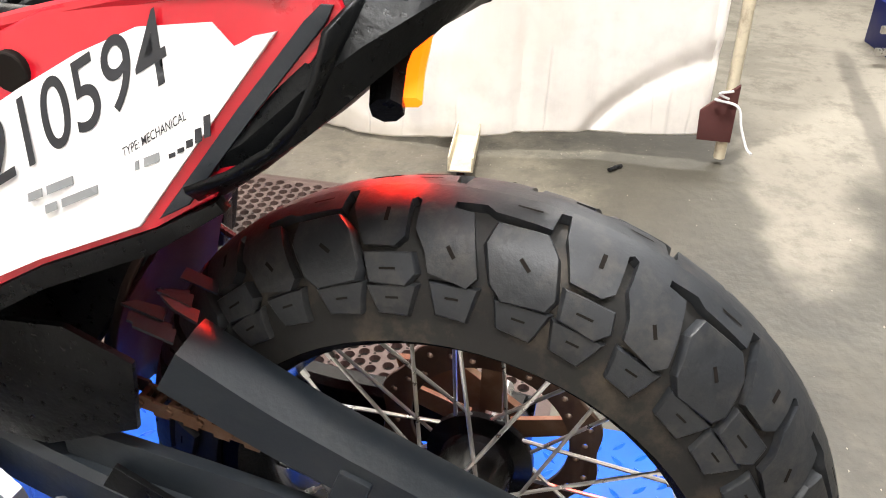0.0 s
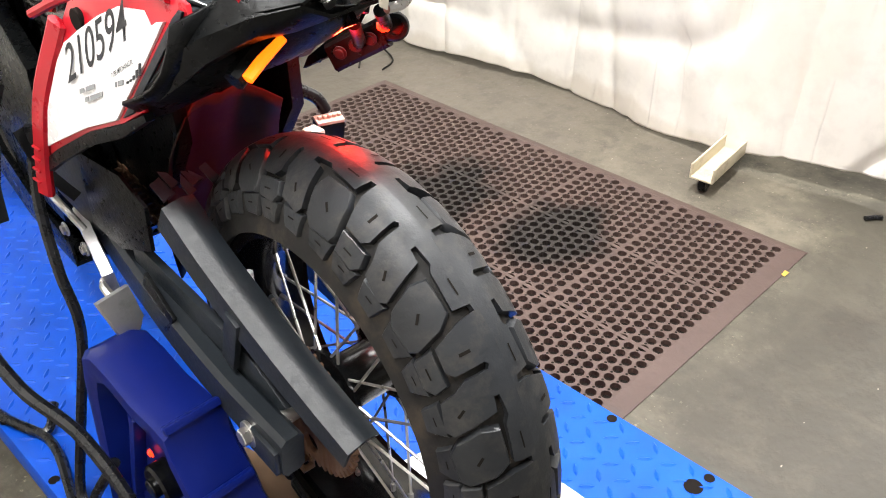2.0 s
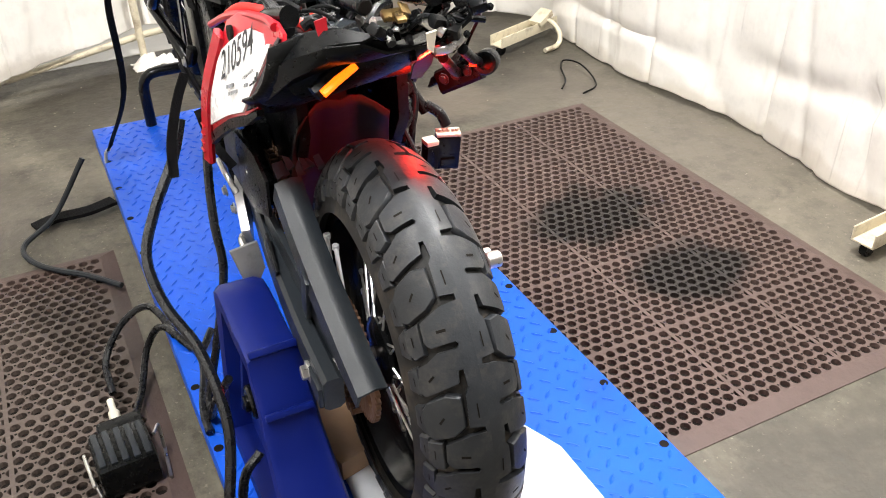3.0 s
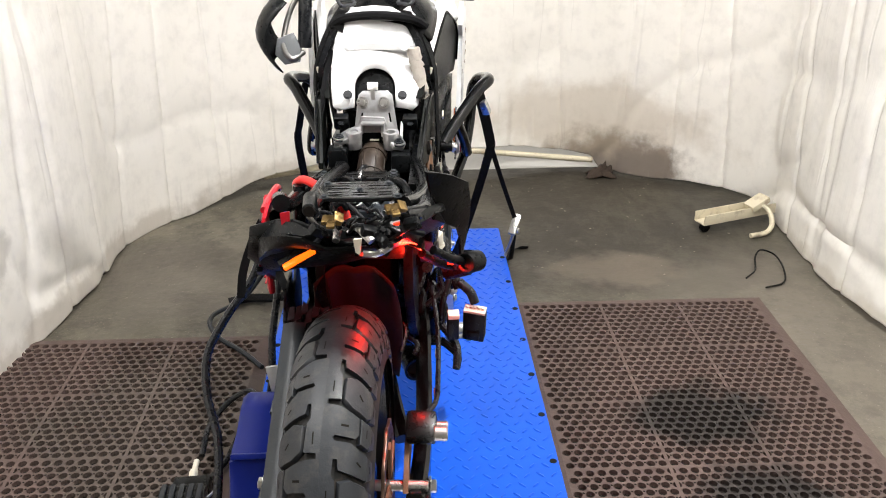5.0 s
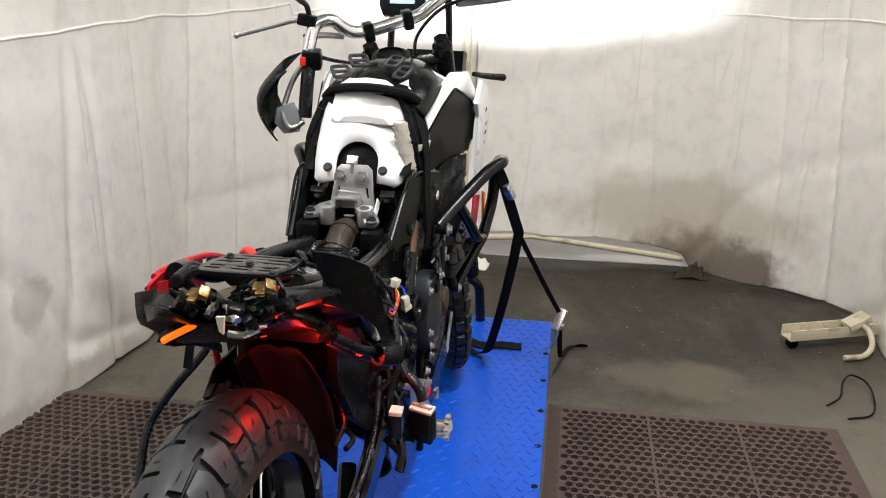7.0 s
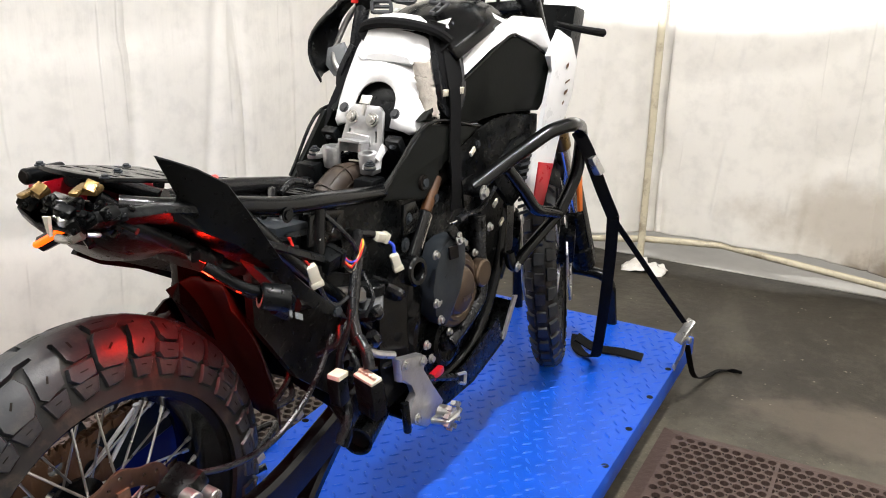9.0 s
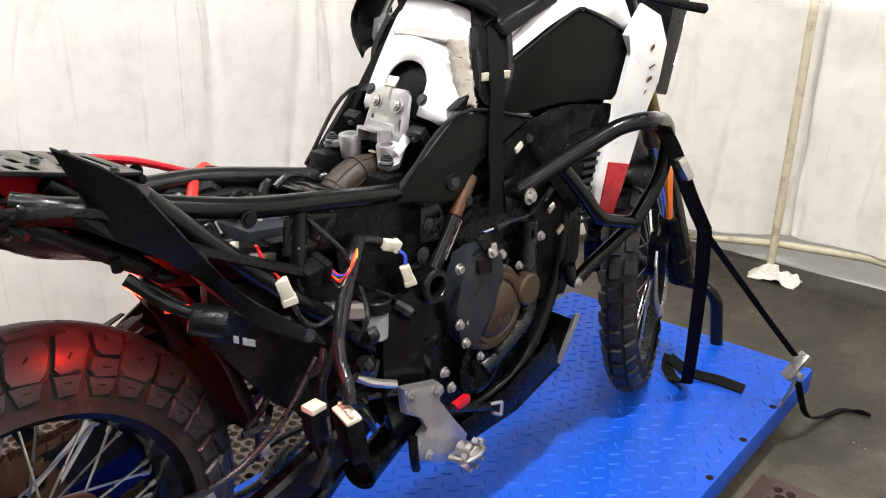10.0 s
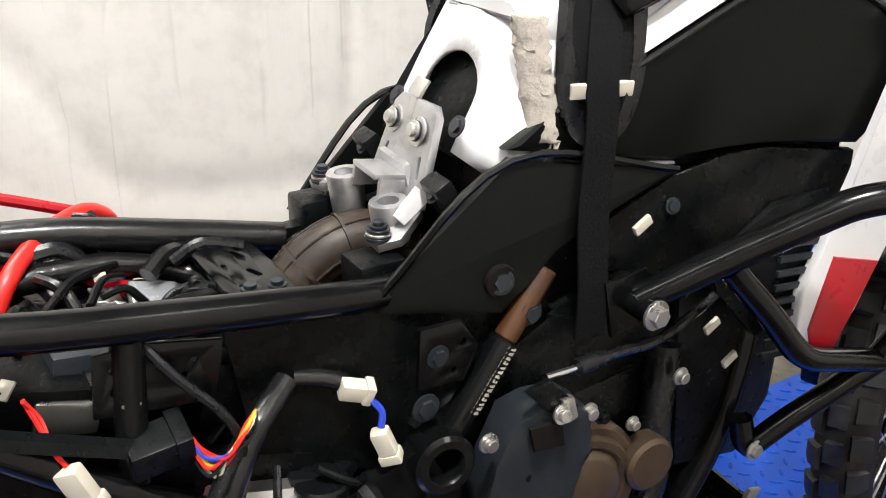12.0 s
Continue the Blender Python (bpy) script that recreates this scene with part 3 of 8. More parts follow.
patch = solid("curtain_patch", bm, M_PATCH, "dark red cloth patch at the curtain's lower end", "cloth")
part("tie_cord", tube([(1.89, -0.37, 0.225), (1.885, -0.44, 0.21), (1.875, -0.46, 0.15), (1.865, -0.485, 0.09), (1.845, -0.50, 0.08)], 0.004, 6), M_WHITE, patch, "white cord")
part("tie_cord", tube([(1.89, -0.41, 0.23), (1.875, -0.38, 0.25), (1.89, -0.42, 0.255)], 0.004, 6), M_WHITE, patch, "white cord")


# ---- rubber mats ----
def rubber_mat(x0, y0, nx, ny, label):
    """A drainage mat of square modules, each a field of round holes in offset rows between solid bars."""
    mx, my, h = 0.3085, 0.329, 0.016
    bar = 0.003
    verts, faces, pits = [], [], []

    def quad(*q):
        i = len(verts)
        verts.extend(q)
        faces.append(tuple(range(i, i + len(q))))

    def solid_strip(xa, ya, xb, yb):
        if xb - xa > 1e-4 and yb - ya > 1e-4:
            quad((xa, ya, h), (xb, ya, h), (xb, yb, h), (xa, yb, h))

    rows, n = 11, 9 * nx
    px, py = mx / 9, (my - 2 * bar) / 11
    for b in range(ny):
        ya = y0 + b * my
        solid_strip(x0, ya, x0 + nx * mx, ya + bar)
        solid_strip(x0, ya + my - bar, x0 + nx * mx, ya + my)
        for r in range(rows):
            yc = ya + bar + (r + 0.5) * py
            odd = (r + b) % 2
            s = x0 + odd * 0.5 * px
            solid_strip(x0, yc - py / 2, s, yc + py / 2)
            solid_strip(s + (n - odd) * px, yc - py / 2, x0 + nx * mx, yc + py / 2)
            for c in range(n - odd):
                xc = s + (c + 0.5) * px
                i = len(verts)
                for k in range(12):
                    t = 2 * math.pi * k / 12
                    u, v = math.cos(t), math.sin(t)
                    e = 1 / max(abs(u) / (px / 2), abs(v) / (py / 2))
                    verts.append((xc + u * e, yc + v * e, h))
                    verts.append((xc + 0.0130 * u, yc + 0.0130 * v, h))
                    verts.append((xc + 0.0122 * u, yc + 0.0122 * v, 0.002))
                for sx, sy in ((1, 1), (-1, 1), (-1, -1), (1, -1)):
                    verts.append((xc + sx * px / 2, yc + sy * py / 2, h))
                for k in range(12):
                    q = (k + 1) % 12
                    faces.append((i + 3 * k, i + 3 * k + 1, i + 3 * q + 1, i + 3 * q)[::-1])
                    faces.append((i + 3 * k + 1, i + 3 * k + 2, i + 3 * q + 2, i + 3 * q + 1)[::-1])
                for k, corner in ((1, 0), (4, 1), (7, 2), (10, 3)):
                    near = [j for j in range(12) if abs((j - k - 0.5 + 6) % 12 - 6) < 0.6]
                    faces.append((i + 3 * near[0], i + 36 + corner, i + 3 * near[1]))
                # Small holes are flat dark hexagons standing for their shade.
                if c < n - 1 - odd and r < rows - 1:
                    i = len(verts)
                    verts.extend((xc + px / 2 + 0.0036 * math.cos(k * 1.0472), yc + 0.18 * py + 0.0036 * math.sin(k * 1.0472), h + 0.0004) for k in range(6))
                    pits.append(len(faces))
                    faces.append(tuple(range(i, i + 6)))
    x1, y1 = x0 + nx * mx, y0 + ny * my
    lift = h + 0.0006
    for a in range(1, nx):
        xa = x0 + a * mx
        quad((xa - 0.0055, y0, lift), (xa + 0.0055, y0, lift), (xa + 0.0055, y1, lift), (xa - 0.0055, y1, lift))
    for b in range(1, ny):
        ya = y0 + b * my
        quad((x0, ya - 0.0055, lift + 0.0003), (x1, ya - 0.0055, lift + 0.0003), (x1, ya + 0.0055, lift + 0.0003), (x0, ya + 0.0055, lift + 0.0003))
    w = 0.045
    for pts in (((x0 - w, y0 - w), (x1 + w, y0 - w), (x1, y0), (x0, y0)), ((x1 + w, y0 - w), (x1 + w, y1 + w), (x1, y1), (x1, y0)),
                ((x1 + w, y1 + w), (x0 - w, y1 + w), (x0, y1), (x1, y1)), ((x0 - w, y1 + w), (x0 - w, y0 - w), (x0, y0), (x0, y1))):
        quad((*pts[0], 0.003), (*pts[1], 0.003), (*pts[2], h), (*pts[3], h))
        quad((*pts[0], 0.003), (*pts[1], 0.003), (*pts[1], 0.0), (*pts[0], 0.0))
    me = bpy.data.meshes.new("mat")
    me.from_pydata(verts, [], faces)
    me.materials.append(M_MAT)
    me.materials.append(M_HOLE_SHADE)
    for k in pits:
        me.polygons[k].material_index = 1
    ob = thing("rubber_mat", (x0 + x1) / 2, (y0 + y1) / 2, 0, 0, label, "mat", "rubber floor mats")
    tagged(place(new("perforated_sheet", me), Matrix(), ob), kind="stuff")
    # Dark sheet added below the holes in place of shaded floor.
    part("backing", box(pose((x0 + x1) / 2, (y0 + y1) / 2, 0.0016), (x1 - x0, y1 - y0, 0.0016), 0), M_HOLE_SHADE, ob, "added dark sheet that puts shade into the holes", smooth=False)
    return ob


rubber_mat(0.535, -0.003, 3, 5, "brown perforated rubber mat beside the blue lift")
rubber_mat(-1.380, -0.215, 3, 5, "brown perforated rubber mat half under the curtain")

# ---- the lift ----
DECK = 0.172
LX0, LX1, LY0, LY1 = -0.358, 0.482, -0.43, 2.045
lift = thing("motorcycle_lift", 0.04, 0.78, 0, 0, "blue steel motorcycle lift with diamond-plate deck, lowered", "lift")
bm = bmesh.new()
add_box(bm, pose((LX0 + LX1) / 2, (LY0 + LY1) / 2, DECK - 0.035), (LX1 - LX0, LY1 - LY0, 0.07), 0.006)
part("deck", bm, M_BLUE, lift)
bm = bmesh.new()
for sx in (LX0 + 0.10, LX1 - 0.10):
    add_box(bm, pose(sx, 0.8, 0.053), (0.06, 2.1, 0.104), 0.004)
for sy in (-0.2, 0.8, 1.8):
    add_box(bm, pose(0.06, sy, 0.045), (0.55, 0.08, 0.08), 0.004)
part("base_frame", bm, M_FRAME, lift, "black base frame under the deck")

verts, faces = [], []
rows, cols = 66, 23
for i in range(rows):
    for j in range(cols):
        x = LX0 + 0.022 + (LX1 - LX0 - 0.044) * (j + 0.5 * (i % 2)) / (cols - 0.5)
        y = LY0 + 0.025 + (LY1 - LY0 - 0.05) * i / (rows - 1)
        t = radians(45 if (i + j) % 2 else -45) + 0.03 * math.sin(i * 7 + j)
        c, s = math.cos(t), math.sin(t)
        k = len(verts)
        for u, v, z in ((-0.0160, 0, 0), (-0.005, -0.0046, 0), (0.005, -0.0046, 0), (0.0160, 0, 0), (0.005, 0.0046, 0), (-0.005, 0.0046, 0), (-0.008, 0, 0.0026), (0.008, 0, 0.0026)):
            verts.append((x + u * c - v * s, y + u * s + v * c, DECK + z))
        faces += [(k, k + 1, k + 6), (k + 1, k + 2, k + 7, k + 6), (k + 2, k + 3, k + 7), (k + 3, k + 4, k + 7), (k + 4, k + 5, k + 6, k + 7), (k + 5, k, k + 6)]
me = bpy.data.meshes.new("treads")
me.from_pydata(verts, [], faces)
me.materials.append(M_BLUE)
tagged(place(new("raised_treads", me), Matrix(), lift), "raised diamond treads", kind="stuff")

# No holes are cut: black discs on the deck stand for their shade.
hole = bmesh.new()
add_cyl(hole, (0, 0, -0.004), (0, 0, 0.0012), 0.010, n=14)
hole_me = mesh_of(hole, "edge_hole", M_HOLE_SHADE)
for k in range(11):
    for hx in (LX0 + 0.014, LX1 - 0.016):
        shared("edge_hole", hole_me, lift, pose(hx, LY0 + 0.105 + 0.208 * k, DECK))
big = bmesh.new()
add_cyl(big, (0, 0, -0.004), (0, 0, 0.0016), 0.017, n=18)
shared("bolt_hole", mesh_of(big, "bolt_hole", M_HOLE_SHADE), lift, pose(0.43, -0.315, DECK))
bm = bmesh.new()
add_tube(bm, [(-0.16, 1.98, DECK), (-0.16, 1.96, 0.37), (0.19, 1.96, 0.37), (0.195, 2.01, DECK)], 0.019, 14, 0.06)
part("wheel_stop", bm, M_FRAME, lift, "black bent-tube front wheel stop")
bm = bmesh.new()
add_slab(bm, [(-0.17, -0.42, DECK + 0.006), (0.275, -0.42, DECK + 0.006), (0.275, -0.03, DECK + 0.006), (0.24, 0.06, DECK + 0.006), (-0.14, 0.15, DECK + 0.006)], 0.006, 0.002, (0, 0, 1))
solid("deck_plate", bm, M_SHEET, "white sheet lying on the lift under the rear wheel", "sheet")

bm = bmesh.new()
add_box(bm, pose(-0.12, 0.20, DECK + 0.030, 0, 0, 14), (0.11, 0.20, 0.048), 0.004)
solid("timber_block", bm, M_WOOD, "raw timber block on the lift deck", "wood block")


# ---- navy stand beside the swingarm ----
stand = thing("stand", -0.245, 0.12, DECK, 0, "glossy navy moulded stand beside the rear wheel", "stand")
STAND = [(0.355, 0.0), (0.36, 0.20), (0.355, 0.31), (0.335, 0.365), (0.30, 0.386), (0.25, 0.382), (0.19, 0.366), (0.14, 0.368), (0.098, 0.362), (0.092, 0.335), (0.072, 0.30), (0.046, 0.272), (0.036, 0.235), (-0.02, 0.17), (-0.075, 0.11), (-0.125, 0.05), (-0.135, 0.0)]


def stand_ring(x, k, flare):
    """The stand's side outline at x, drawn in by k."""
    cy, cz = 0.14, 0.12
    return [(x - flare * max(0.0, 0.3 - z), cy + (y - cy) * k, DECK + max(0.0, cz + (z - cz) * k)) for y, z in STAND]


bm = bmesh.new()
rings = [[bm.verts.new(q) for q in stand_ring(x, k, f)] for x, k, f in ((-0.245, 0.74, 0.05), (-0.250, 0.80, 0.05), (-0.284, 0.84, 0.07), (-0.289, 0.90, 0.07), (-0.286, 0.97, 0.06), (-0.276, 1.0, 0.05), (-0.212, 1.0, -0.04), (-0.196, 0.97, -0.05), (-0.190, 0.90, -0.05))]
for r, q in zip(rings, rings[1:]):
    for i in range(len(r)):
        bm.faces.new((r[i], r[(i + 1) % len(r)], q[(i + 1) % len(r)], q[i]))
bm.faces.new(rings[0][::-1])
bm.faces.new(rings[-1])
bmesh.ops.triangulate(bm, faces=[f for f in bm.faces if len(f.verts) > 4])
part("shell", bm, M_NAVY, stand)
for z, yl in ((0.272, 0.045), (0.368, 0.102)):
    part("step_lip", box(pose(-0.24, yl, DECK + z, -28, 0, 0), (0.085, 0.014, 0.012), 0.003), M_NAVY, stand, "moulded step lip")
part("side_rib", box(pose(-0.262, 0.285, DECK + 0.17, 14, 4, 0), (0.024, 0.016, 0.20), 0.005), M_NAVY, stand)
bm = bmesh.new()
add_cyl(bm, (-0.284, 0.19, DECK + 0.19), (-0.250, 0.19, DECK + 0.19), 0.034)
add_cyl(bm, (-0.292, 0.19, DECK + 0.19), (-0.280, 0.19, DECK + 0.19), 0.016)
part("hub_cap", bm, M_FRAME, stand)
bolt(stand, (-0.256, 0.245, DECK + 0.20), (-1, 0, 0), 0.005, 0.005, M_REDLENS, "pilot_lamp")

# ---- foot switch and cables on the left ----
shift(0.03, -0.02, 0)
box_t = thing("foot_switch", -0.525, 0.48, 0, 0, "grey and black foot switch box with a wire handle", "foot switch")
part("case", box(pose(-0.555, 0.50, 0.062, 0, 0, 4), (0.125, 0.13, 0.085), 0.012), M_CASE, box_t)
bm = bmesh.new()
for k in range(5):
    add_box(bm, pose(-0.603 + 0.024 * k, 0.50, 0.107, 0, 0, 4), (0.014, 0.11, 0.008), 0.003)
part("ribbed_top", bm, M_GUARD, box_t, "grey ribbed top")
part("front_block", box(pose(-0.548, 0.595, 0.055, 0, 0, 4), (0.10, 0.05, 0.06), 0.008), M_BLACK, box_t)
for pts in ([(-0.62, 0.45, 0.02), (-0.635, 0.53, 0.02), (-0.635, 0.53, 0.085), (-0.625, 0.42, 0.085)], [(-0.475, 0.44, 0.02), (-0.470, 0.535, 0.02), (-0.470, 0.535, 0.10), (-0.485, 0.50, 0.105)]):
    part("wire_handle", tube(pts, 0.004, 8, 0.01), M_STEEL, box_t)
bm = bmesh.new()
add_cyl(bm, (-0.553, 0.61, 0.06), (-0.555, 0.66, 0.065), 0.013)
add_cyl(bm, (-0.555, 0.66, 0.065), (-0.556, 0.70, 0.07), 0.008)
part("hose_fitting", bm, M_PLUG, box_t, "cream hose fitting")


shift()


def cable(pts, r, label, name="cable", mat=None, steps=8):
    return solid(name, tube(pts, r, 8, None, steps), mat or M_CABLE, label, "cable", "cables")


cable([(-0.516, 0.70, 0.07), (-0.51, 0.80, 0.10), (-0.45, 0.86, 0.15), (-0.38, 0.84, 0.190), (-0.34, 0.70, 0.183), (-0.31, 0.58, 0.185), (-0.345, 0.42, 0.183), (-0.35, 0.34, 0.183)], 0.009, "black rubber cable from the foot switch over the lift's edge")
cable([(-0.49, 0.60, 0.05), (-0.45, 0.72, 0.04), (-0.41, 0.80, 0.10), (-0.365, 0.74, 0.190), (-0.31, 0.62, 0.183), (-0.265, 0.66, 0.20)], 0.009, "black rubber cable looped over the lift's edge")
cable([(-0.255, 0.52, 0.80), (-0.285, 0.50, 0.735), (-0.345, 0.45, 0.66), (-0.382, 0.40, 0.595), (-0.375, 0.33, 0.53), (-0.342, 0.243, 0.471), (-0.335, 0.13, 0.38), (-0.37, 0.06, 0.26), (-0.40, 0.03, 0.12)], 0.010, "black hose hanging from the motorcycle over the lift's edge")
cable([(-0.205, 0.50, 0.82), (-0.225, 0.50, 0.70), (-0.240, 0.46, 0.60), (-0.245, 0.43, 0.50), (-0.285, 0.44, 0.33), (-0.325, 0.43, 0.20), (-0.335, 0.38, 0.19), (-0.325, 0.34, 0.26), (-0.295, 0.30, 0.34)], 0.009, "black hose looping from the motorcycle into the navy stand")
cable([(-0.29, 0.12, 0.30), (-0.33, 0.10, 0.27), (-0.36, 0.05, 0.19), (-0.39, 0.02, 0.10), (-0.42, 0.0, 0.03)], 0.009, "black hose from the navy stand over the lift's edge")
cable([(-0.42, 1.72, 0.22), (-0.55, 1.70, 0.05), (-0.66, 1.58, 0.03), (-0.62, 1.45, 0.025), (-0.50, 1.32, 0.03), (-0.42, 1.22, 0.03)], 0.009, "dusty grey cable curling on the mat", mat=M_GUARD)
bm = bmesh.new()
band(bm, glide([(-0.36, 1.75, 0.03), (-0.45, 1.72, 0.03), (-0.55, 1.74, 0.02), (-0.62, 1.72, 0.015)], 5), 0.05, 0.012, (0, 1, 0))
solid("loose_strap", bm, M_WEB, "loose black strap end lying on the floor", "strap")

# ---- small things on the floor ----
bm = bmesh.new()
shift(0.045, -0.01, 0)
add_tube(bm, [(1.47, 1.862, 0.005), (1.535, 1.935, 0.006), (1.56, 2.01, 0.03), (1.60, 2.05, 0.045), (1.645, 2.00, 0.04), (1.645, 1.90, 0.02), (1.61, 1.813, 0.006), (1.52, 1.775, 0.005)], 0.004, 8)
solid("wire_hook", bm, M_FRAME, "bent dark wire hook lying on the floor", "wire")
bm = bmesh.new()
add_slab(bm, [(1.312, -0.045, 0.004), (1.332, -0.048, 0.008), (1.337, -0.034, 0.006), (1.316, -0.034, 0.004)], 0.001, 0, (0, 0, 1))
solid("leaf", bm, M_LEAF, "small dry yellow leaf on the floor", "leaf")
bm = bmesh.new()
add_tube(bm, [(1.735, -0.08, 0.008), (1.76, -0.10, 0.008), (1.775, -0.115, 0.006)], 0.007, 8)
solid("dirt_clod", bm, M_CABLE, "small dark lump of dirt on the floor", "dirt")
verts, faces = [], []
rnd = random.Random(8)
for i in range(420):
    x, y = rnd.uniform(-0.4, 2.6) + 0.8, rnd.uniform(-1.4, 2.6)
    if i % 3 == 0:
        x, y = rnd.uniform(-1.3, 1.4), rnd.uniform(1.7, 3.1)
    if LX0 - 0.05 < x < LX1 + 0.05 and LY0 - 0.05 < y < LY1 + 0.05 or -1.5 < x < 1.55 and -0.30 < y < 1.76:
        continue
    r, a = rnd.uniform(0.0015, 0.006), rnd.uniform(0, 6.3)
    k = len(verts)
    verts += [(x + r * math.cos(a + q), y + 0.6 * r * math.sin(a + q), 0.0005) for q in (0, 1.5, 3.0, 4.4)] + [(x, y, r * 0.6)]
    faces += [(k, k + 1, k + 4), (k + 1, k + 2, k + 4), (k + 2, k + 3, k + 4), (k + 3, k, k + 4)]
me = bpy.data.meshes.new("grit")
me.from_pydata(verts, [], faces)
me.materials.append(M_GRIT)
tagged(place(new("grit", me), Matrix()), "scattered pale grit and crumbs on the floor", "grit", kind="stuff")
shift()
tool_case = thing("tool_case", 3.18, -1.05, 0, 15, "blue and black tool case standing far off on the floor", "case")
part("body", box(pose(3.14, -1.19, 0.09, 0, 0, 15), (0.34, 0.16, 0.2), 0.012), M_NAVY, tool_case)
for dz in (0.05, 0.14):
    part("latch", box(pose(3.0, -1.10, dz, 0, 0, 15), (0.02, 0.10, 0.03), 0.004), M_STEEL, tool_case)

# ---- the motorcycle ----
BIKE = pose(-0.042, 0, 0, 0, 0, -3.83)
bike = tagged(place(new("motorcycle"), BIKE @ pose(0, 0.78, DECK)), "stripped black, white and red adventure motorcycle strapped on the lift", "motorcycle")


def B(x, y, z):
    """A point from the motorcycle's own axes."""
    return BIKE @ Vector((x, y, z))


def mirrored(p):
    """The same point on the motorcycle's other side."""
    q = BIKE.inverted() @ Vector(p)
    return BIKE @ Vector((-q.x, q.y, q.z))


def tread_point(m, phi, a, h, core, rx, rr):
    """A point of a tyre: phi across the crown, a round the wheel, h above the crown."""
    r = core + (rr + h) * math.cos(phi)
    return m @ Vector(((rx + h) * math.sin(phi), r * math.sin(a), r * math.cos(a)))


def lug_mesh(name, outline, drop, depth, core, rx, rr, sipes=(), spine=False):
    """One tread lug from an outline of (phi across, degrees round the wheel), its edges chamfered, with flat dark quads
    for the slits. spine: its edge at phi 0 stays flush.
    """
    bm = bmesh.new()
    top = bm.faces.new([bm.verts.new((p, u * 0.0735, 0)) for p, u in outline])
    if top.normal.z < 0:
        top.normal_flip()
    walls = [e for e in top.edges if not (spine and all(abs(v.co.x) < 1e-4 for v in e.verts))]
    out = bmesh.ops.extrude_edge_only(bm, edges=walls)["geom"]
    for v in out:
        if isinstance(v, bmesh.types.BMVert):
            v.co.z = -1.0
    if not spine:
        bmesh.ops.bevel(bm, geom=[e for e in bm.edges if all(abs(v.co.z) < 1e-6 for v in e.verts)], offset=0.016, segments=1, affect="EDGES")
    lo, hi = min(p for p, u in outline), max(p for p, u in outline)
    for k in range(1, 16):
        x = lo + 0.13 * k
        if x < hi:
            bmesh.ops.bisect_plane(bm, geom=bm.verts[:] + bm.edges[:] + bm.faces[:], plane_co=(x, 0, 0), plane_no=(1, 0, 0))
    for k in range(-3, 10):
        bmesh.ops.bisect_plane(bm, geom=bm.verts[:] + bm.edges[:] + bm.faces[:], plane_co=(0, 0.294 * k, 0), plane_no=(0, 1, 0))
    bmesh.ops.triangulate(bm, faces=bm.faces[:])
    cx, cu = sum(p for p, u in outline) / len(outline), sum(u for p, u in outline) / len(outline)
    ident = Matrix()
    for v in bm.verts:
        p, u, z = v.co.x, v.co.y / 0.0735, v.co.z
        if z < -0.5 and not spine:
            p, u = cx + (p - cx) * 1.07, cu + (u - cu) * 1.09
        v.co = tread_point(ident, p, -radians(u), -drop + z * depth if z < -0.5 else -drop + z * 0.07, core, rx, rr)
    # Slits are not cut; their shade is painted as dark quads.
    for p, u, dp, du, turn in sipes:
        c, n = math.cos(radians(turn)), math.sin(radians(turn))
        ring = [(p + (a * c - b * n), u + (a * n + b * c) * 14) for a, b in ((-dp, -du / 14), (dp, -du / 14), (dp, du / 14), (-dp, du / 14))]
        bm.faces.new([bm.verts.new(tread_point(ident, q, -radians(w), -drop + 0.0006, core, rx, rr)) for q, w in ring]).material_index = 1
    return mesh_of(bm, name, [M_TYRE, M_HOLE_SHADE])


def tread_block(cols, pitch, depth, core, rx, rr):
    """One plain lug from columns (phi, start, end) in parts of the pitch."""
    bm = bmesh.new()
    ring = []
    for phi, lo, hi in cols:
        ring.append([bm.verts.new(tread_point(Matrix(), phi, v * pitch, h, core, rx, rr)) for v, h in
                     ((lo - 0.03, -depth), (lo - 0.005, -0.0028), (lo + 0.035, 0.0), (hi - 0.035, 0.0), (hi + 0.005, -0.0028), (hi + 0.03, -depth))])
    for p, q in zip(ring, ring[1:]):
        for i in range(5):
            bm.faces.new((p[i], p[i + 1], q[i + 1], q[i]))
    bm.faces.new(ring[0][::-1])
    bm.faces.new(ring[-1])
    return bm


def tyre_body(m, core, rx, rr, depth, rim_r, rim_x, n=64):
    bm = bmesh.new()
    prof = [(rim_x - 0.012, rim_r - 0.006), (rim_x, rim_r)]
    prof += [(0.5 * (rim_x + rx), rim_r + 0.022), (rx - depth * 0.2, core - 0.02)]
    prof += [((rx - depth) * math.sin(p), core + (rr - depth) * math.cos(p)) for p in (1.5, 1.3, 1.05, 0.8, 0.55, 0.3, 0.1)]
    prof += [(-x, r) for x, r in prof[::-1]]
    spin(bm, prof, m, n)
    return bm


# rear wheel
WHEEL = BIKE @ pose(0, -0.013, 0.557)
rear = place(new("rear_wheel"), WHEEL, bike)
core, rx, rr, depth = 0.262, 0.080, 0.083, 0.0095
part("tyre", tyre_body(WHEEL, core, rx, rr, depth, 0.238, 0.060), M_WALL_GROOVE, rear, "dusty knobbly rear tyre")
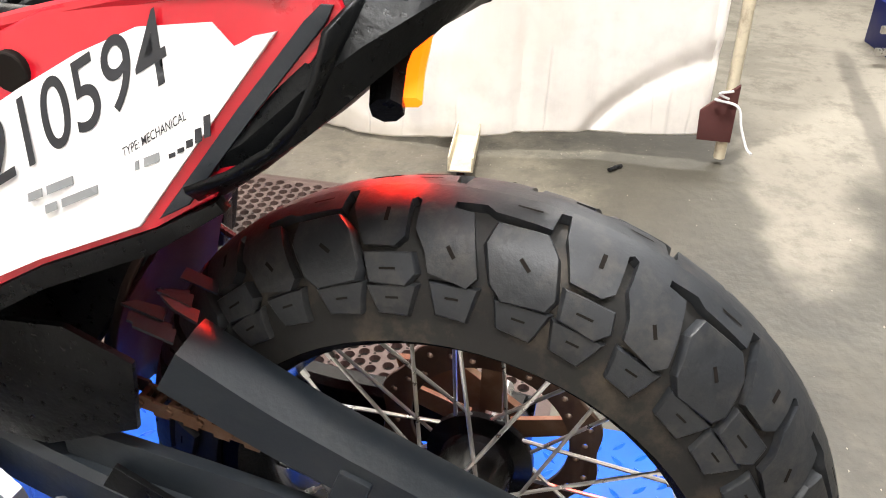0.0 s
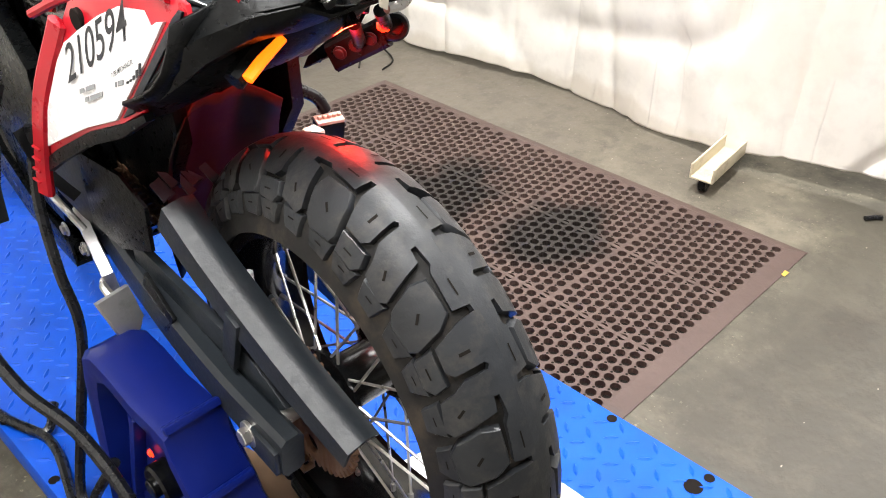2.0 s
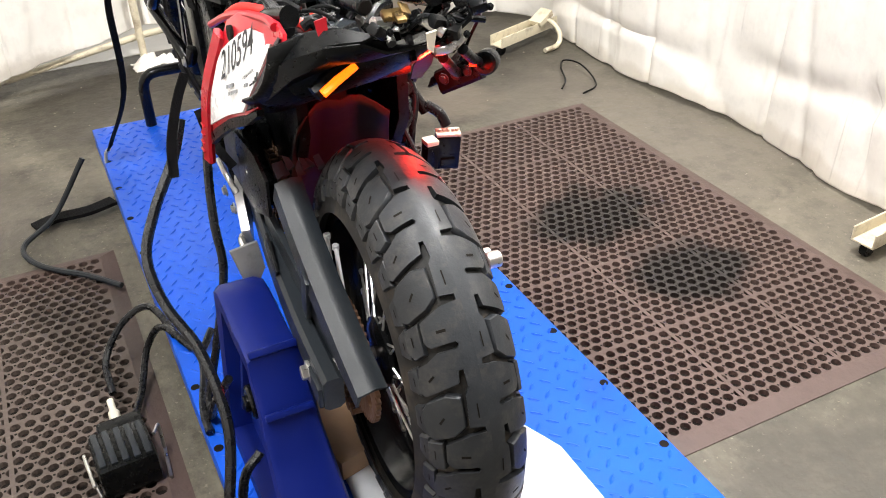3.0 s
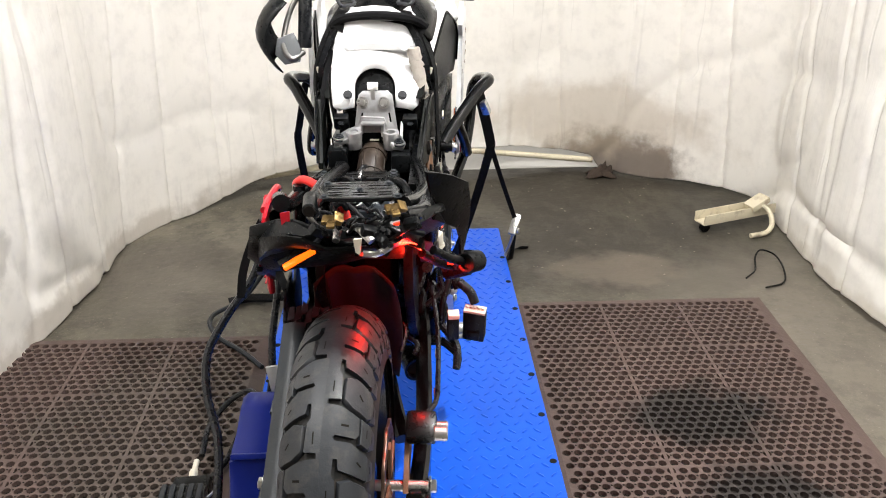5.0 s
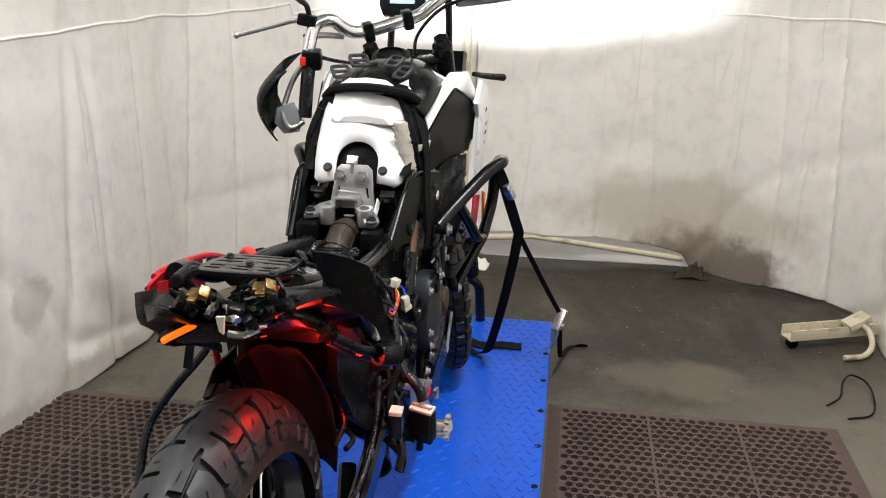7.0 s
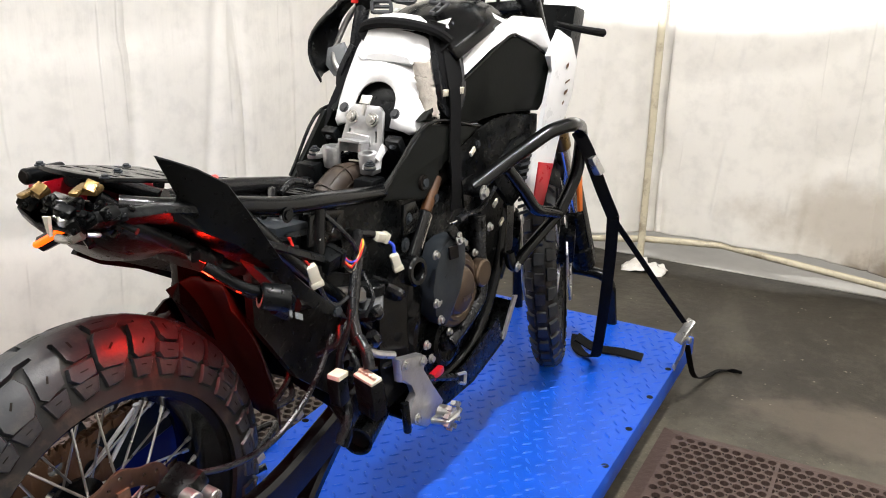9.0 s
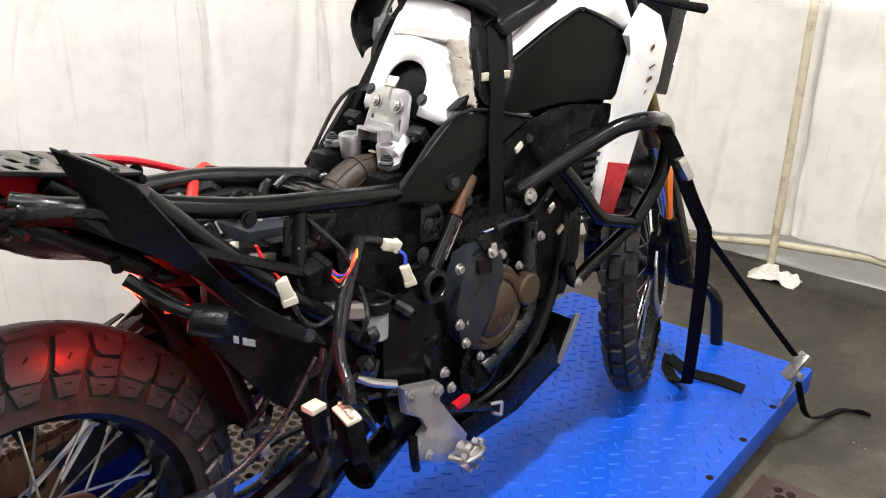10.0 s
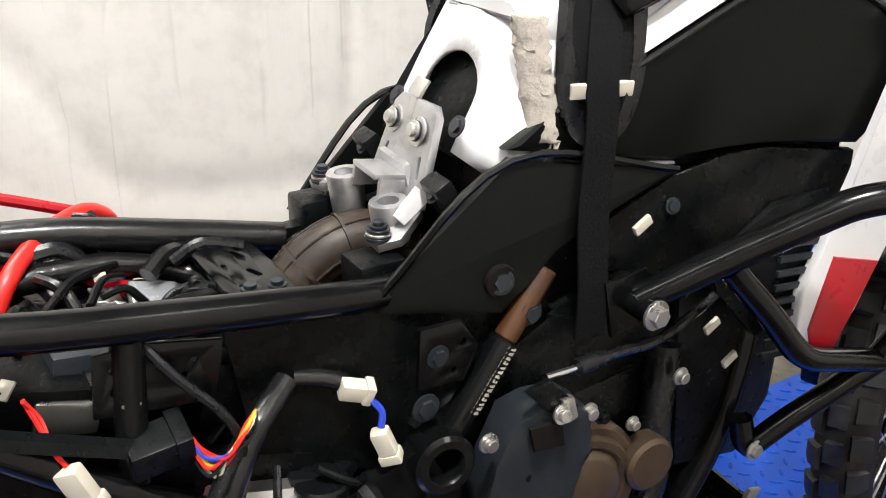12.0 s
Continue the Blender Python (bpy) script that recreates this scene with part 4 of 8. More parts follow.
CENTRE = [(0, -2.1), (-0.07, -2.1), (-0.36, -1.7), (-0.62, -0.3), (-0.78, 0.6), (-0.80, 5.4), (-0.70, 6.8), (-0.27, 6.5), (-0.23, 7.2), (-0.27, 8.0), (-0.62, 8.2), (-0.84, 10.0), (-1.04, 10.8), (-1.13, 16.8), (-1.02, 18.2), (-0.64, 16.6), (-0.37, 15.6),
          (-0.34, 12.8), (-0.26, 12.8), (-0.24, 17.0), (-0.31, 18.4), (-0.34, 26.1), (-0.08, 26.5), (-0.07, 27.9), (0, 27.9)]
FLANK = [(-0.41, 19.0), (-0.40, 26.0), (-0.60, 28.2), (-1.00, 29.9), (-1.14, 29.0), (-1.18, 22.2), (-1.04, 20.0), (-0.66, 18.2)]
SHOULDER = [(-0.85, 0.4), (-1.16, 1.2), (-1.20, 7.2), (-1.06, 9.0), (-0.85, 8.0)]
LEDGES = [[(-1.18, 0.4), (-1.50, 1.8), (-1.54, 7.2), (-1.18, 9.0)], [(-1.13, 10.8), (-1.48, 12.0), (-1.52, 17.4), (-1.13, 18.6)], [(-1.17, 21.2), (-1.48, 22.4), (-1.52, 28.4), (-1.15, 30.0)]]
TREAD = [(CENTRE, 0.0, ((-0.46, 3.6, 0.080, 0.32, 0), (-0.82, 13.8, 0.070, 0.28, -38), (-0.16, 22.5, 0.012, 1.7, 0)), True), (FLANK, 0.0, ((-0.78, 24.2, 0.075, 0.28, -50),), False),
         (SHOULDER, 0.0008, ((-1.02, 4.4, 0.012, 1.3, 0),), False)] + [(q, 0.0040, ((q[0][0] - 0.14, (q[0][1] + q[3][1]) / 2, 0.012, 1.1, 0),), False) for q in LEDGES]
units = 12
for side in (-1, 1):
    for outline, drop, sipes, spine in TREAD:
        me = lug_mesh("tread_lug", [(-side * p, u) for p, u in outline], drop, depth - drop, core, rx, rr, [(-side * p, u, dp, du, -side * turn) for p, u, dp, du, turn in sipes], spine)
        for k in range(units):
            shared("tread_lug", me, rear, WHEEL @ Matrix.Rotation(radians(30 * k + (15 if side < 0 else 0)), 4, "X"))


def rim_body(m, r, w, n=64):
    bm = bmesh.new()
    spin(bm, [(-w, r + 0.006), (-w + 0.004, r + 0.008), (-w + 0.008, r - 0.004), (-0.4 * w, r - 0.010), (-0.3 * w, r - 0.020), (0.3 * w, r - 0.020), (0.4 * w, r - 0.010),
              (w - 0.008, r - 0.004), (w - 0.004, r + 0.008), (w, r + 0.006), (w - 0.004, r - 0.010), (0.5 * w, r - 0.020), (0.3 * w, r - 0.028), (-0.3 * w, r - 0.028), (-0.5 * w, r - 0.020), (-w + 0.004, r - 0.010)], m, n)
    return bm


part("rim", rim_body(WHEEL, 0.237, 0.066), M_FRAME, rear, "black spoked rim")
bm = bmesh.new()
spin(bm, [(-0.055, 0.012), (-0.055, 0.045), (-0.048, 0.060), (-0.040, 0.060), (-0.034, 0.040), (0.034, 0.040), (0.040, 0.058), (0.048, 0.058), (0.058, 0.040), (0.058, 0.012)], WHEEL, 32)
part("hub", bm, M_FRAME, rear, "black wheel hub")


def spoke_mesh(hub_r, hub_x, rim_r, swing, r=0.0022):
    bm = bmesh.new()
    a = Vector((hub_x, 0, hub_r))
    b = Vector((0.008 * (1 if hub_x > 0 else -1), rim_r * math.sin(swing), rim_r * math.cos(swing)))
    sweep(bm, [a, a.lerp(b, 0.5), b], circle(r, 6))
    sweep(bm, [b.lerp(a, 0.09), b], circle(r * 1.9, 6))
    return mesh_of(bm, "spoke", M_STEEL)


for hx in (0.044, -0.044):
    for sw in (0.42, -0.42):
        me = spoke_mesh(0.055, hx, 0.213, sw)
        for k in range(9):
            shared("spoke", me, rear, WHEEL @ Matrix.Rotation(2 * math.pi * (k + (0.5 if sw > 0 else 0) + (0.25 if hx > 0 else 0)) / 9, 4, "X"))


def wavy_disc(m, r, ring, n=10):
    out = [((r + 0.004 * math.cos(n * 2 * math.pi * i / 120)) * math.cos(2 * math.pi * i / 120), (r + 0.004 * math.cos(n * 2 * math.pi * i / 120)) * math.sin(2 * math.pi * i / 120)) for i in range(120)]
    holes = [ring_at(0, 0, r - ring, 48)]
    for k in range(n * 3):
        a = 2 * math.pi * k / (n * 3)
        q = r - ring * (0.25, 0.5, 0.75)[k % 3]
        holes.append(ring_at(q * math.cos(a), q * math.sin(a), 0.0042, 10))
    return cut_sheet(out, holes, 0.0045, m)


part("brake_disc", wavy_disc(WHEEL @ pose(0.082, 0, 0, 0, 90, 0), 0.122, 0.032), M_DISC, rear, "browned drilled brake disc")
bm = bmesh.new()
for k in range(5):
    a = 2 * math.pi * k / 5
    add_slab(bm, [WHEEL @ Vector((0.084, r * math.sin(a + d), r * math.cos(a + d))) for r, d in ((0.03, -0.45), (0.095, -0.12), (0.095, 0.12), (0.03, 0.45))], 0.006, 0.001)
part("disc_carrier", bm, M_RUST, rear)
teeth = 46
out = []
for i in range(teeth * 4):
    r = 0.108 if i % 4 in (0, 1) else 0.099
    a = 2 * math.pi * i / (teeth * 4)
    out.append((r * math.cos(a), r * math.sin(a)))
holes = [ring_at(0, 0, 0.042, 24)] + [ring_at(0.072 * math.cos(k * 2.0944 / 2), 0.072 * math.sin(k * 2.0944 / 2), 0.017, 12) for k in range(6)]
part("sprocket", cut_sheet(out, holes, 0.006, WHEEL @ pose(-0.085, 0, 0, 0, 90, 0)), M_RUST, rear, "rusty toothed sprocket")
bm = bmesh.new()
add_cyl(bm, WHEEL @ Vector((-0.155, 0, 0)), WHEEL @ Vector((0.16, 0, 0)), 0.011)
add_cyl(bm, WHEEL @ Vector((-0.150, 0, 0)), WHEEL @ Vector((-0.132, 0, 0)), 0.017, n=6)
part("axle", bm, M_STEEL, rear)

# chain
CX = -0.085
chain_line = [B(CX, y, z) for y, z in ((-0.03, 0.652), (0.10, 0.668), (0.25, 0.690), (0.40, 0.712), (0.56, 0.735), (0.66, 0.742))]
low_line = [B(CX, y, z) for y, z in ((-0.02, 0.447), (0.12, 0.475), (0.30, 0.53), (0.48, 0.60), (0.64, 0.655))]
shift(-0.008, 0.015, -0.012)
for line in (chain_line, low_line):
    bm = bmesh.new()
    pts = glide(line, 10)
    for i, (p, q) in enumerate(zip(pts, pts[1:])):
        way = q - p
        for s in (-1, 1):
            off = B(0.008 + 0.003 * (i % 2), 0, 0) - B(0, 0, 0)
            add_slab(bm, [p + off * s + Vector((0, 0, 0.008)), q + off * s + Vector((0, 0, 0.008)), q + off * s - Vector((0, 0, 0.008)), p + off * s - Vector((0, 0, 0.008))], 0.003, 0)
        add_cyl(bm, p - off, p + off, 0.005, n=8)
    part("chain_run", bm, M_RUST, bike, "rusty drive chain")

# swingarm
arm = place(new("swingarm"), BIKE @ pose(0, 0.3, 0.55), bike)


def beam(line, w, h, steps=6):
    bm = bmesh.new()
    sweep(bm, glide(line, steps), oblong(w, h, 0.22), up=(0, 0, 1))
    return bm


part("right_beam", beam([B(0.145, -0.06, 0.535), B(0.150, 0.08, 0.515), B(0.150, 0.22, 0.515), B(0.145, 0.36, 0.550), B(0.135, 0.50, 0.60), B(0.105, 0.64, 0.665)], 0.036, 0.075), M_FRAME, arm, "black right swingarm beam")
part("left_beam", beam([B(-0.130, -0.07, 0.545), B(-0.135, 0.08, 0.565), B(-0.135, 0.25, 0.60), B(-0.125, 0.45, 0.65), B(-0.105, 0.64, 0.70)], 0.034, 0.070), M_GUARD, arm, "black left swingarm beam")
part("web", slab([(-0.158, 0.33, 0.690), (-0.158, 0.19, 0.665), (-0.158, 0.044, 0.635), (-0.158, -0.03, 0.590), (-0.158, 0.03, 0.535), (-0.158, 0.156, 0.585), (-0.158, 0.33, 0.630)], 0.012, 0.004, (-1, 0, 0)), M_GUARD, arm, "deep black swingarm web")
bm = bmesh.new()
sweep(bm, [B(-0.12, 0.46, 0.645), B(0, 0.47, 0.65), B(0.12, 0.46, 0.63)], oblong(0.07, 0.08, 0.25))
part("cross_piece", bm, M_FRAME, arm)
for sx in (-0.150, 0.168):
    part("axle_block", box(BIKE @ pose(sx, -0.03, 0.54, 4, 0, 0), (0.010, 0.070, 0.042), 0.004), M_GUARD if sx < 0 else M_CASE, arm)
    bolt(arm, B(sx, 0.0, 0.545), B(sx, 0, 0) - B(0, 0, 0), 0.013, 0.016)
bm = bmesh.new()
add_slab(bm, [B(-0.153, 0.18, 0.63), B(-0.150, 0.26, 0.665), B(-0.150, 0.30, 0.60), B(-0.153, 0.22, 0.575)], 0.006, 0.001)
part("chain_slider", bm, M_BLACK, arm)

# chain guard: ridged top, outer wall, torn front end
guard = place(new("chain_guard"), BIKE @ pose(-0.1, 0, 0.7), bike)
g_line = [B(-0.108, 0.185, 0.800), B(-0.107, 0.10, 0.752), B(-0.104, 0.0, 0.705), B(-0.10, -0.10, 0.662), B(-0.097, -0.185, 0.632)]
bm = bmesh.new()
sweep(bm, glide(g_line, 6), lambda t: [(0.024, 0.0), (0.026, -0.048 + 0.02 * t), (0.022, -0.048 + 0.02 * t), (0.019, -0.004), (-0.002, 0.004), (-0.022, 0.0), (-0.022, 0.004), (-0.003, 0.010), (0.008, 0.006)][::-1], up=(0, 0, 1))
part("cover", bm, M_GUARD, guard, "grey-black plastic chain guard")
bm = bmesh.new()
rnd = random.Random(5)
for i in range(7):
    c = B(-0.125 + 0.012 * i, 0.19 + 0.012 * (i % 3), 0.805 - 0.006 * (i % 2))
    add_slab(bm, [c, c + Vector((0.014, 0.004, 0.002)), c + Vector((0.012, 0.03 + 0.012 * rnd.random(), 0.016 * rnd.random())), c + Vector((0.002, 0.02 + 0.02 * rnd.random(), 0.01))], 0.003, 0)
part("torn_edge", bm, M_GUARD, guard, "torn plastic front edge")
part("bracket", box(BIKE @ pose(-0.13, 0.05, 0.66, 20, 0, 0), (0.01, 0.03, 0.10), 0.003), M_GUARD, guard)

# zip ties and rods between guard and wheel
for a, b in (((-0.062, 0.150, 0.700), (-0.085, 0.02, 0.520)), ((-0.055, 0.125, 0.690), (-0.08, -0.03, 0.55))):
    bm = bmesh.new()
    add_tube(bm, [B(*a), B(*b)], 0.004, 8)
    add_cyl(bm, B(*a) - Vector((0, 0, 0.006)), B(*a) + Vector((0, 0, 0.004)), 0.0065, n=8)
    part("tie_rod", bm, M_WHITE, bike, "thin white rod beside the wheel")

shift(0.0, -0.065, 0.045)
# rear caliper and torque parts, right
cal = place(new("rear_caliper"), BIKE @ pose(0.11, 0.13, 0.6), bike)
part("body", box(BIKE @ pose(0.140, 0.118, 0.600, 25, 0, 0), (0.060, 0.062, 0.034), 0.012), M_CASE, cal, "scuffed dark brake caliper")
for yy, zz, r in ((0.10, 0.60, 0.015), (0.14, 0.585, 0.012)):
    bm = bmesh.new()
    add_cyl(bm, B(0.165, yy, zz), B(0.192, yy, zz), r)
    part("piston_cap", bm, M_STEEL, cal)
bm = bmesh.new()
add_slab(bm, [B(0.108, 0.02, 0.52), B(0.108, 0.10, 0.575), B(0.108, 0.17, 0.56), B(0.108, 0.16, 0.52), B(0.108, 0.06, 0.49)], 0.010, 0.002)
part("carrier", bm, M_RUST, cal, "rust-stained carrier plate")
part("brake_hose", tube([B(0.135, 0.13, 0.61), B(0.165, 0.20, 0.60), B(0.168, 0.30, 0.60), B(0.165, 0.40, 0.65), B(0.15, 0.48, 0.72)], 0.0055, 8), M_CABLE, cal)
for yy, zz in ((0.26, 0.583), (0.36, 0.617)):
    part("hose_clip", box(BIKE @ pose(0.166, yy, zz, 20, 0, 0), (0.012, 0.018, 0.016), 0.003), M_STEEL, cal)

# ---- tail ----
shift()
tail = place(new("tail"), BIKE @ pose(0, 0.15, 1.0), bike)
# rows: along, left edge, right edge, top, side, keel
SECT = ((-0.030, -0.100, 0.075, 1.092, 1.082, 1.066), (0.0, -0.138, 0.100, 1.098, 1.060, 1.036), (0.04, -0.178, 0.130, 1.086, 1.030, 1.002), (0.075, -0.196, 0.150, 1.064, 1.000, 0.976), (0.115, -0.203, 0.155, 1.020, 0.972, 0.955),
        (0.19, -0.204, 0.155, 0.968, 0.922, 0.918), (0.30, -0.202, 0.150, 0.906, 0.866, 0.866), (0.42, -0.198, 0.145, 0.846, 0.806, 0.812))
bm = bmesh.new()
rings = []
for y, xl, xr, zt, zs, zk in SECT:
    w = xr - xl
    up = 0.080 * min(1.0, max(0.0, (y + 0.03) / 0.1))
    sec = [(xl + 0.034, zt), (xl + 0.012, (zt + zs) / 2), (xl + 0.016, zs), (xl + 0.28 * w, min(zt - 0.012, zk + 0.6 * up)), (xl + 0.5 * w, min(zt - 0.012, zk + 0.7 * up)), (xl + 0.72 * w, min(zt - 0.010, zk + 0.85 * up)), (xr - 0.012, zs + up), (xr + 0.003, max(zt, zs + up + 0.02) - 0.01), (xr, max(zt, zs + up + 0.02))]
    rings.append([bm.verts.new((a, y, b)) for a, b in sec] + [bm.verts.new((0.5 * (xl + xr) + (a - 0.5 * (xl + xr)) * 0.96, y, b + 0.004)) for a, b in sec[::-1]])
for r, q in zip(rings, rings[1:]):
    for i in range(len(r) - 1):
        bm.faces.new((r[i], r[i + 1], q[i + 1], q[i]))
for r in (rings[0], rings[-1]):
    for i in range(8):
        bm.faces.new((r[i], r[i + 1], r[16 - i], r[17 - i]))
part("undertail", bm, M_BLACK, tail, "black plastic undertail")
bolt(tail, (-0.190, 0.137, 0.978), (-1, -0.2, -0.3), 0.004, 0.003, M_GUARD)
# rear bowl of the tail: a curved black panel from wing to wing
RIM = [(-0.187, 0.054, 1.072), (-0.115, 0.030, 1.095), (-0.059, 0.005, 1.080), (-0.020, -0.005, 1.064), (0.019, -0.005, 1.060), (0.067, 0.0, 1.080), (0.090, 0.030, 1.076), (0.106, 0.100, 1.035), (0.114, 0.165, 0.992)]
KEEL = [(-0.214, 0.147, 0.968), (-0.174, 0.150, 0.939), (-0.109, 0.150, 0.944), (-0.044, 0.150, 0.960), (0.0, 0.150, 0.980), (0.053, 0.147, 0.997), (0.092, 0.150, 1.003), (0.106, 0.170, 0.984), (0.116, 0.192, 0.966)]
bm = bmesh.new()
cols = []
for a, b in zip(glide(RIM, 3), glide(KEEL, 3)):
    cols.append([bm.verts.new(a.lerp(b, k / 5) + Vector((0, -0.020, -0.012)) * math.sin(math.pi * k / 5)) for k in range(6)])
for p, q in zip(cols, cols[1:]):
    for k in range(5):
        bm.faces.new((p[k], q[k], q[k + 1], p[k + 1]))
so = part("rear_panel", bm, M_BLACK, tail, "glossy black curved rear panel").modifiers.new("sheet", "SOLIDIFY")
so.thickness, so.offset = 0.004, 1
# right side plate with its bolts
plate = [(0.119, 0.040, 1.173), (0.140, 0.052, 1.166), (0.165, 0.070, 1.155), (0.195, 0.096, 1.132), (0.202, 0.131, 1.080), (0.203, 0.160, 1.038), (0.202, 0.190, 0.998), (0.201, 0.215, 0.964), (0.200, 0.255, 0.927), (0.199, 0.310, 0.880), (0.198, 0.355, 0.846), (0.198, 0.371, 0.822), (0.198, 0.300, 0.862), (0.196, 0.262, 0.890), (0.192, 0.225, 0.925), (0.188, 0.180, 0.984), (0.178, 0.130, 1.030), (0.155, 0.088, 1.056), (0.132, 0.052, 1.079), (0.138, 0.048, 1.098), (0.130, 0.064, 1.115), (0.126, 0.055, 1.135)]
part("side_plate", slab(plate, 0.005, 0.0015, (1, 0, 0)), M_BLACK, tail, "scuffed black side plate")
part("lamp_plate", slab([(0.108, 0.205, 0.968), (0.134, 0.207, 0.962), (0.142, 0.240, 0.925), (0.136, 0.272, 0.890), (0.112, 0.268, 0.893), (0.106, 0.236, 0.930)], 0.004, 0.001, (0, -0.75, -0.65)), M_GUARD, tail, "grey plastic plate lit by the tail lamp")
part("broken_stub", beam([Vector((0.010, 0.148, 1.026)), Vector((0.060, 0.128, 1.020)), Vector((0.114, 0.105, 1.008))], 0.014, 0.020), M_BLACK, tail, "broken black plastic stub")
for q in ((0.150, 0.086, 1.132), (0.191, 0.172, 1.018), (0.199, 0.338, 0.851)):
    bolt(tail, q, (0.9, -0.25, 0.1), 0.007, 0.004, M_GUARD)
shift()
SIDE = frame_of((0.020, 0.062, 1.042), (0.30, 0.90, -0.30), (0, 0.34, 1.0))
part("slotted_bracket", cut_sheet([(-0.070, -0.022), (-0.056, 0.016), (-0.020, 0.034), (0.030, 0.028), (0.066, 0.010), (0.056, -0.018), (0.010, -0.032)], [slot_at(x, -0.002, 0.030, 0.007, 118) for x in (-0.020, 0.0, 0.020)], 0.006, SIDE), M_BLACK, tail, "black slotted bracket")
part("bracket_plug", box(SIDE @ pose(0.052, 0.012, 0.006, 0, 0, 20), (0.030, 0.024, 0.020), 0.004), M_BLACK, tail)
bolt(tail, SIDE @ Vector((-0.010, 0.014, 0.004)), (1, -0.2, 0.2), 0.004, 0.003, M_STEEL)
shift(0.005, 0.03, -0.003)
# left side cover: red shell, white field, black band, print
cover = place(new("side_cover"), BIKE @ pose(-0.16, 0.2, 1.0), bike)


def LP(y, z, out=0.0):
    """A point of the left cover, which leans inwards towards its top."""
    x = -0.185 - 0.02 * min(1.0, max(0.0, (y - 0.1) / 0.35)) + max(0.0, z - 0.93) * 0.22
    if z < 0.93:
        x -= (0.93 - z) * 0.03
    return Vector((x - out - 0.02, y, z))


def lp_slab(pts, thick, out, bevel=0.001):
    return slab([LP(y, z, out) for y, z in pts], thick, bevel, (-1, 0, 0))


part("shell", lp_slab([(0.405, 0.795), (0.345, 0.836), (0.242, 0.894), (0.150, 0.934), (0.108, 0.958), (0.062, 1.022), (0.020, 1.080), (0.026, 1.092), (0.060, 1.098), (0.12, 1.092), (0.22, 1.070), (0.27, 1.045), (0.305, 0.985), (0.355, 0.895)], 0.006, 0, 0.002), M_RED, cover, "glossy red side cover")
part("white_field", lp_slab([(0.380, 0.826), (0.345, 0.846), (0.242, 0.900), (0.160, 0.935), (0.102, 1.015), (0.062, 1.068), (0.078, 1.064), (0.090, 1.056), (0.105, 1.070), (0.155, 1.064), (0.195, 1.046), (0.240, 1.020), (0.275, 0.998), (0.294, 0.970), (0.340, 0.895)], 0.004, 0.004), M_WHITE, cover, "white sticker field")
part("black_band", lp_slab([(0.146, 0.942), (0.088, 1.020), (0.044, 1.076), (0.034, 1.086), (0.026, 1.086), (0.030, 1.076), (0.076, 1.019), (0.124, 0.954)], 0.003, 0.0045), M_GUARD, cover, "worn black band")
part("edge_trim", lp_slab([(0.405, 0.775), (0.345, 0.815), (0.245, 0.874), (0.155, 0.914), (0.10, 0.950), (0.106, 0.957), (0.150, 0.933), (0.242, 0.893), (0.345, 0.835), (0.405, 0.795)], 0.012, 0.003), M_BLACK, cover)
bm = bmesh.new()
line = [LP(0.285, 1.02, 0.004), LP(0.345, 0.91, 0.004), LP(0.395, 0.80, 0.004), LP(0.412, 0.745, 0.004)]
sweep(bm, glide(line, 5), oblong(0.014, 0.026, 0.3))
for z in (0.77, 0.79, 0.81, 0.83):
    add_box(bm, Matrix.Translation(LP(0.395 - 0.46 * (z - 0.80), z, 0.014)), (0.004, 0.022, 0.003), 0.001)
part("front_lip", bm, M_RED, cover, "ribbed red front lip")
# A dark disc paints the shade of the fixing hole.
bm = bmesh.new()
add_cyl(bm, LP(0.245, 1.030, 0.004), LP(0.245, 1.030, -0.004), 0.014)
part("fixing_hole", bm, M_HOLE_SHADE, cover)


def lettering(text, y, z, size, slope, stretch, parent, name="print"):
    """Text on the left cover, reading towards the rear."""
    cu = bpy.data.curves.new(name, "FONT")
    cu.body, cu.size, cu.extrude, cu.shear, cu.offset = text, size, 0.0, 0.0, size * 0.004
    ob = bpy.data.objects.new(name, cu)
    me = ob.to_mesh()
    b = bmesh.new()
    b.from_mesh(me)
    ob.to_mesh_clear()
    bpy.data.objects.remove(ob)
    c, s = math.cos(radians(slope)), math.sin(radians(slope))
    for v in b.verts:
        u, w = v.co.x * stretch, v.co.y
        v.co = LP(y - (u * c - w * s * 0.2), z + u * s + w, 0.0047)
    return part(name, b, M_INK, parent, "black printed writing", smooth=False)


lettering("210594", 0.268, 0.950, 0.064, 32, 0.84, cover)
lettering("TYPE: MECHANICAL", 0.168, 0.982, 0.0085, 32, 0.70, cover)
rnd = random.Random(2)
for (y0, z0, words) in ((0.160, 0.974, (0.003, 0.012)), (0.240, 0.945, (0.012, 0.022)), (0.228, 0.938, (0.010, 0.030))):
    bm = bmesh.new()
    u = 0.0
    for w in words:
        y, z = y0 - u * 0.91, z0 + u * 0.41
        add_slab(bm, [LP(y, z, 0.0049), LP(y - w * 0.91, z + w * 0.41, 0.0049), LP(y - w * 0.91, z + w * 0.41 + 0.006, 0.0049), LP(y, z + 0.006, 0.0049)], 0.0006, 0)
        u += w + 0.004
    part("print_bar", bm, M_CLEAR, cover, "row of small unreadable print", smooth=False)
bm = bmesh.new()
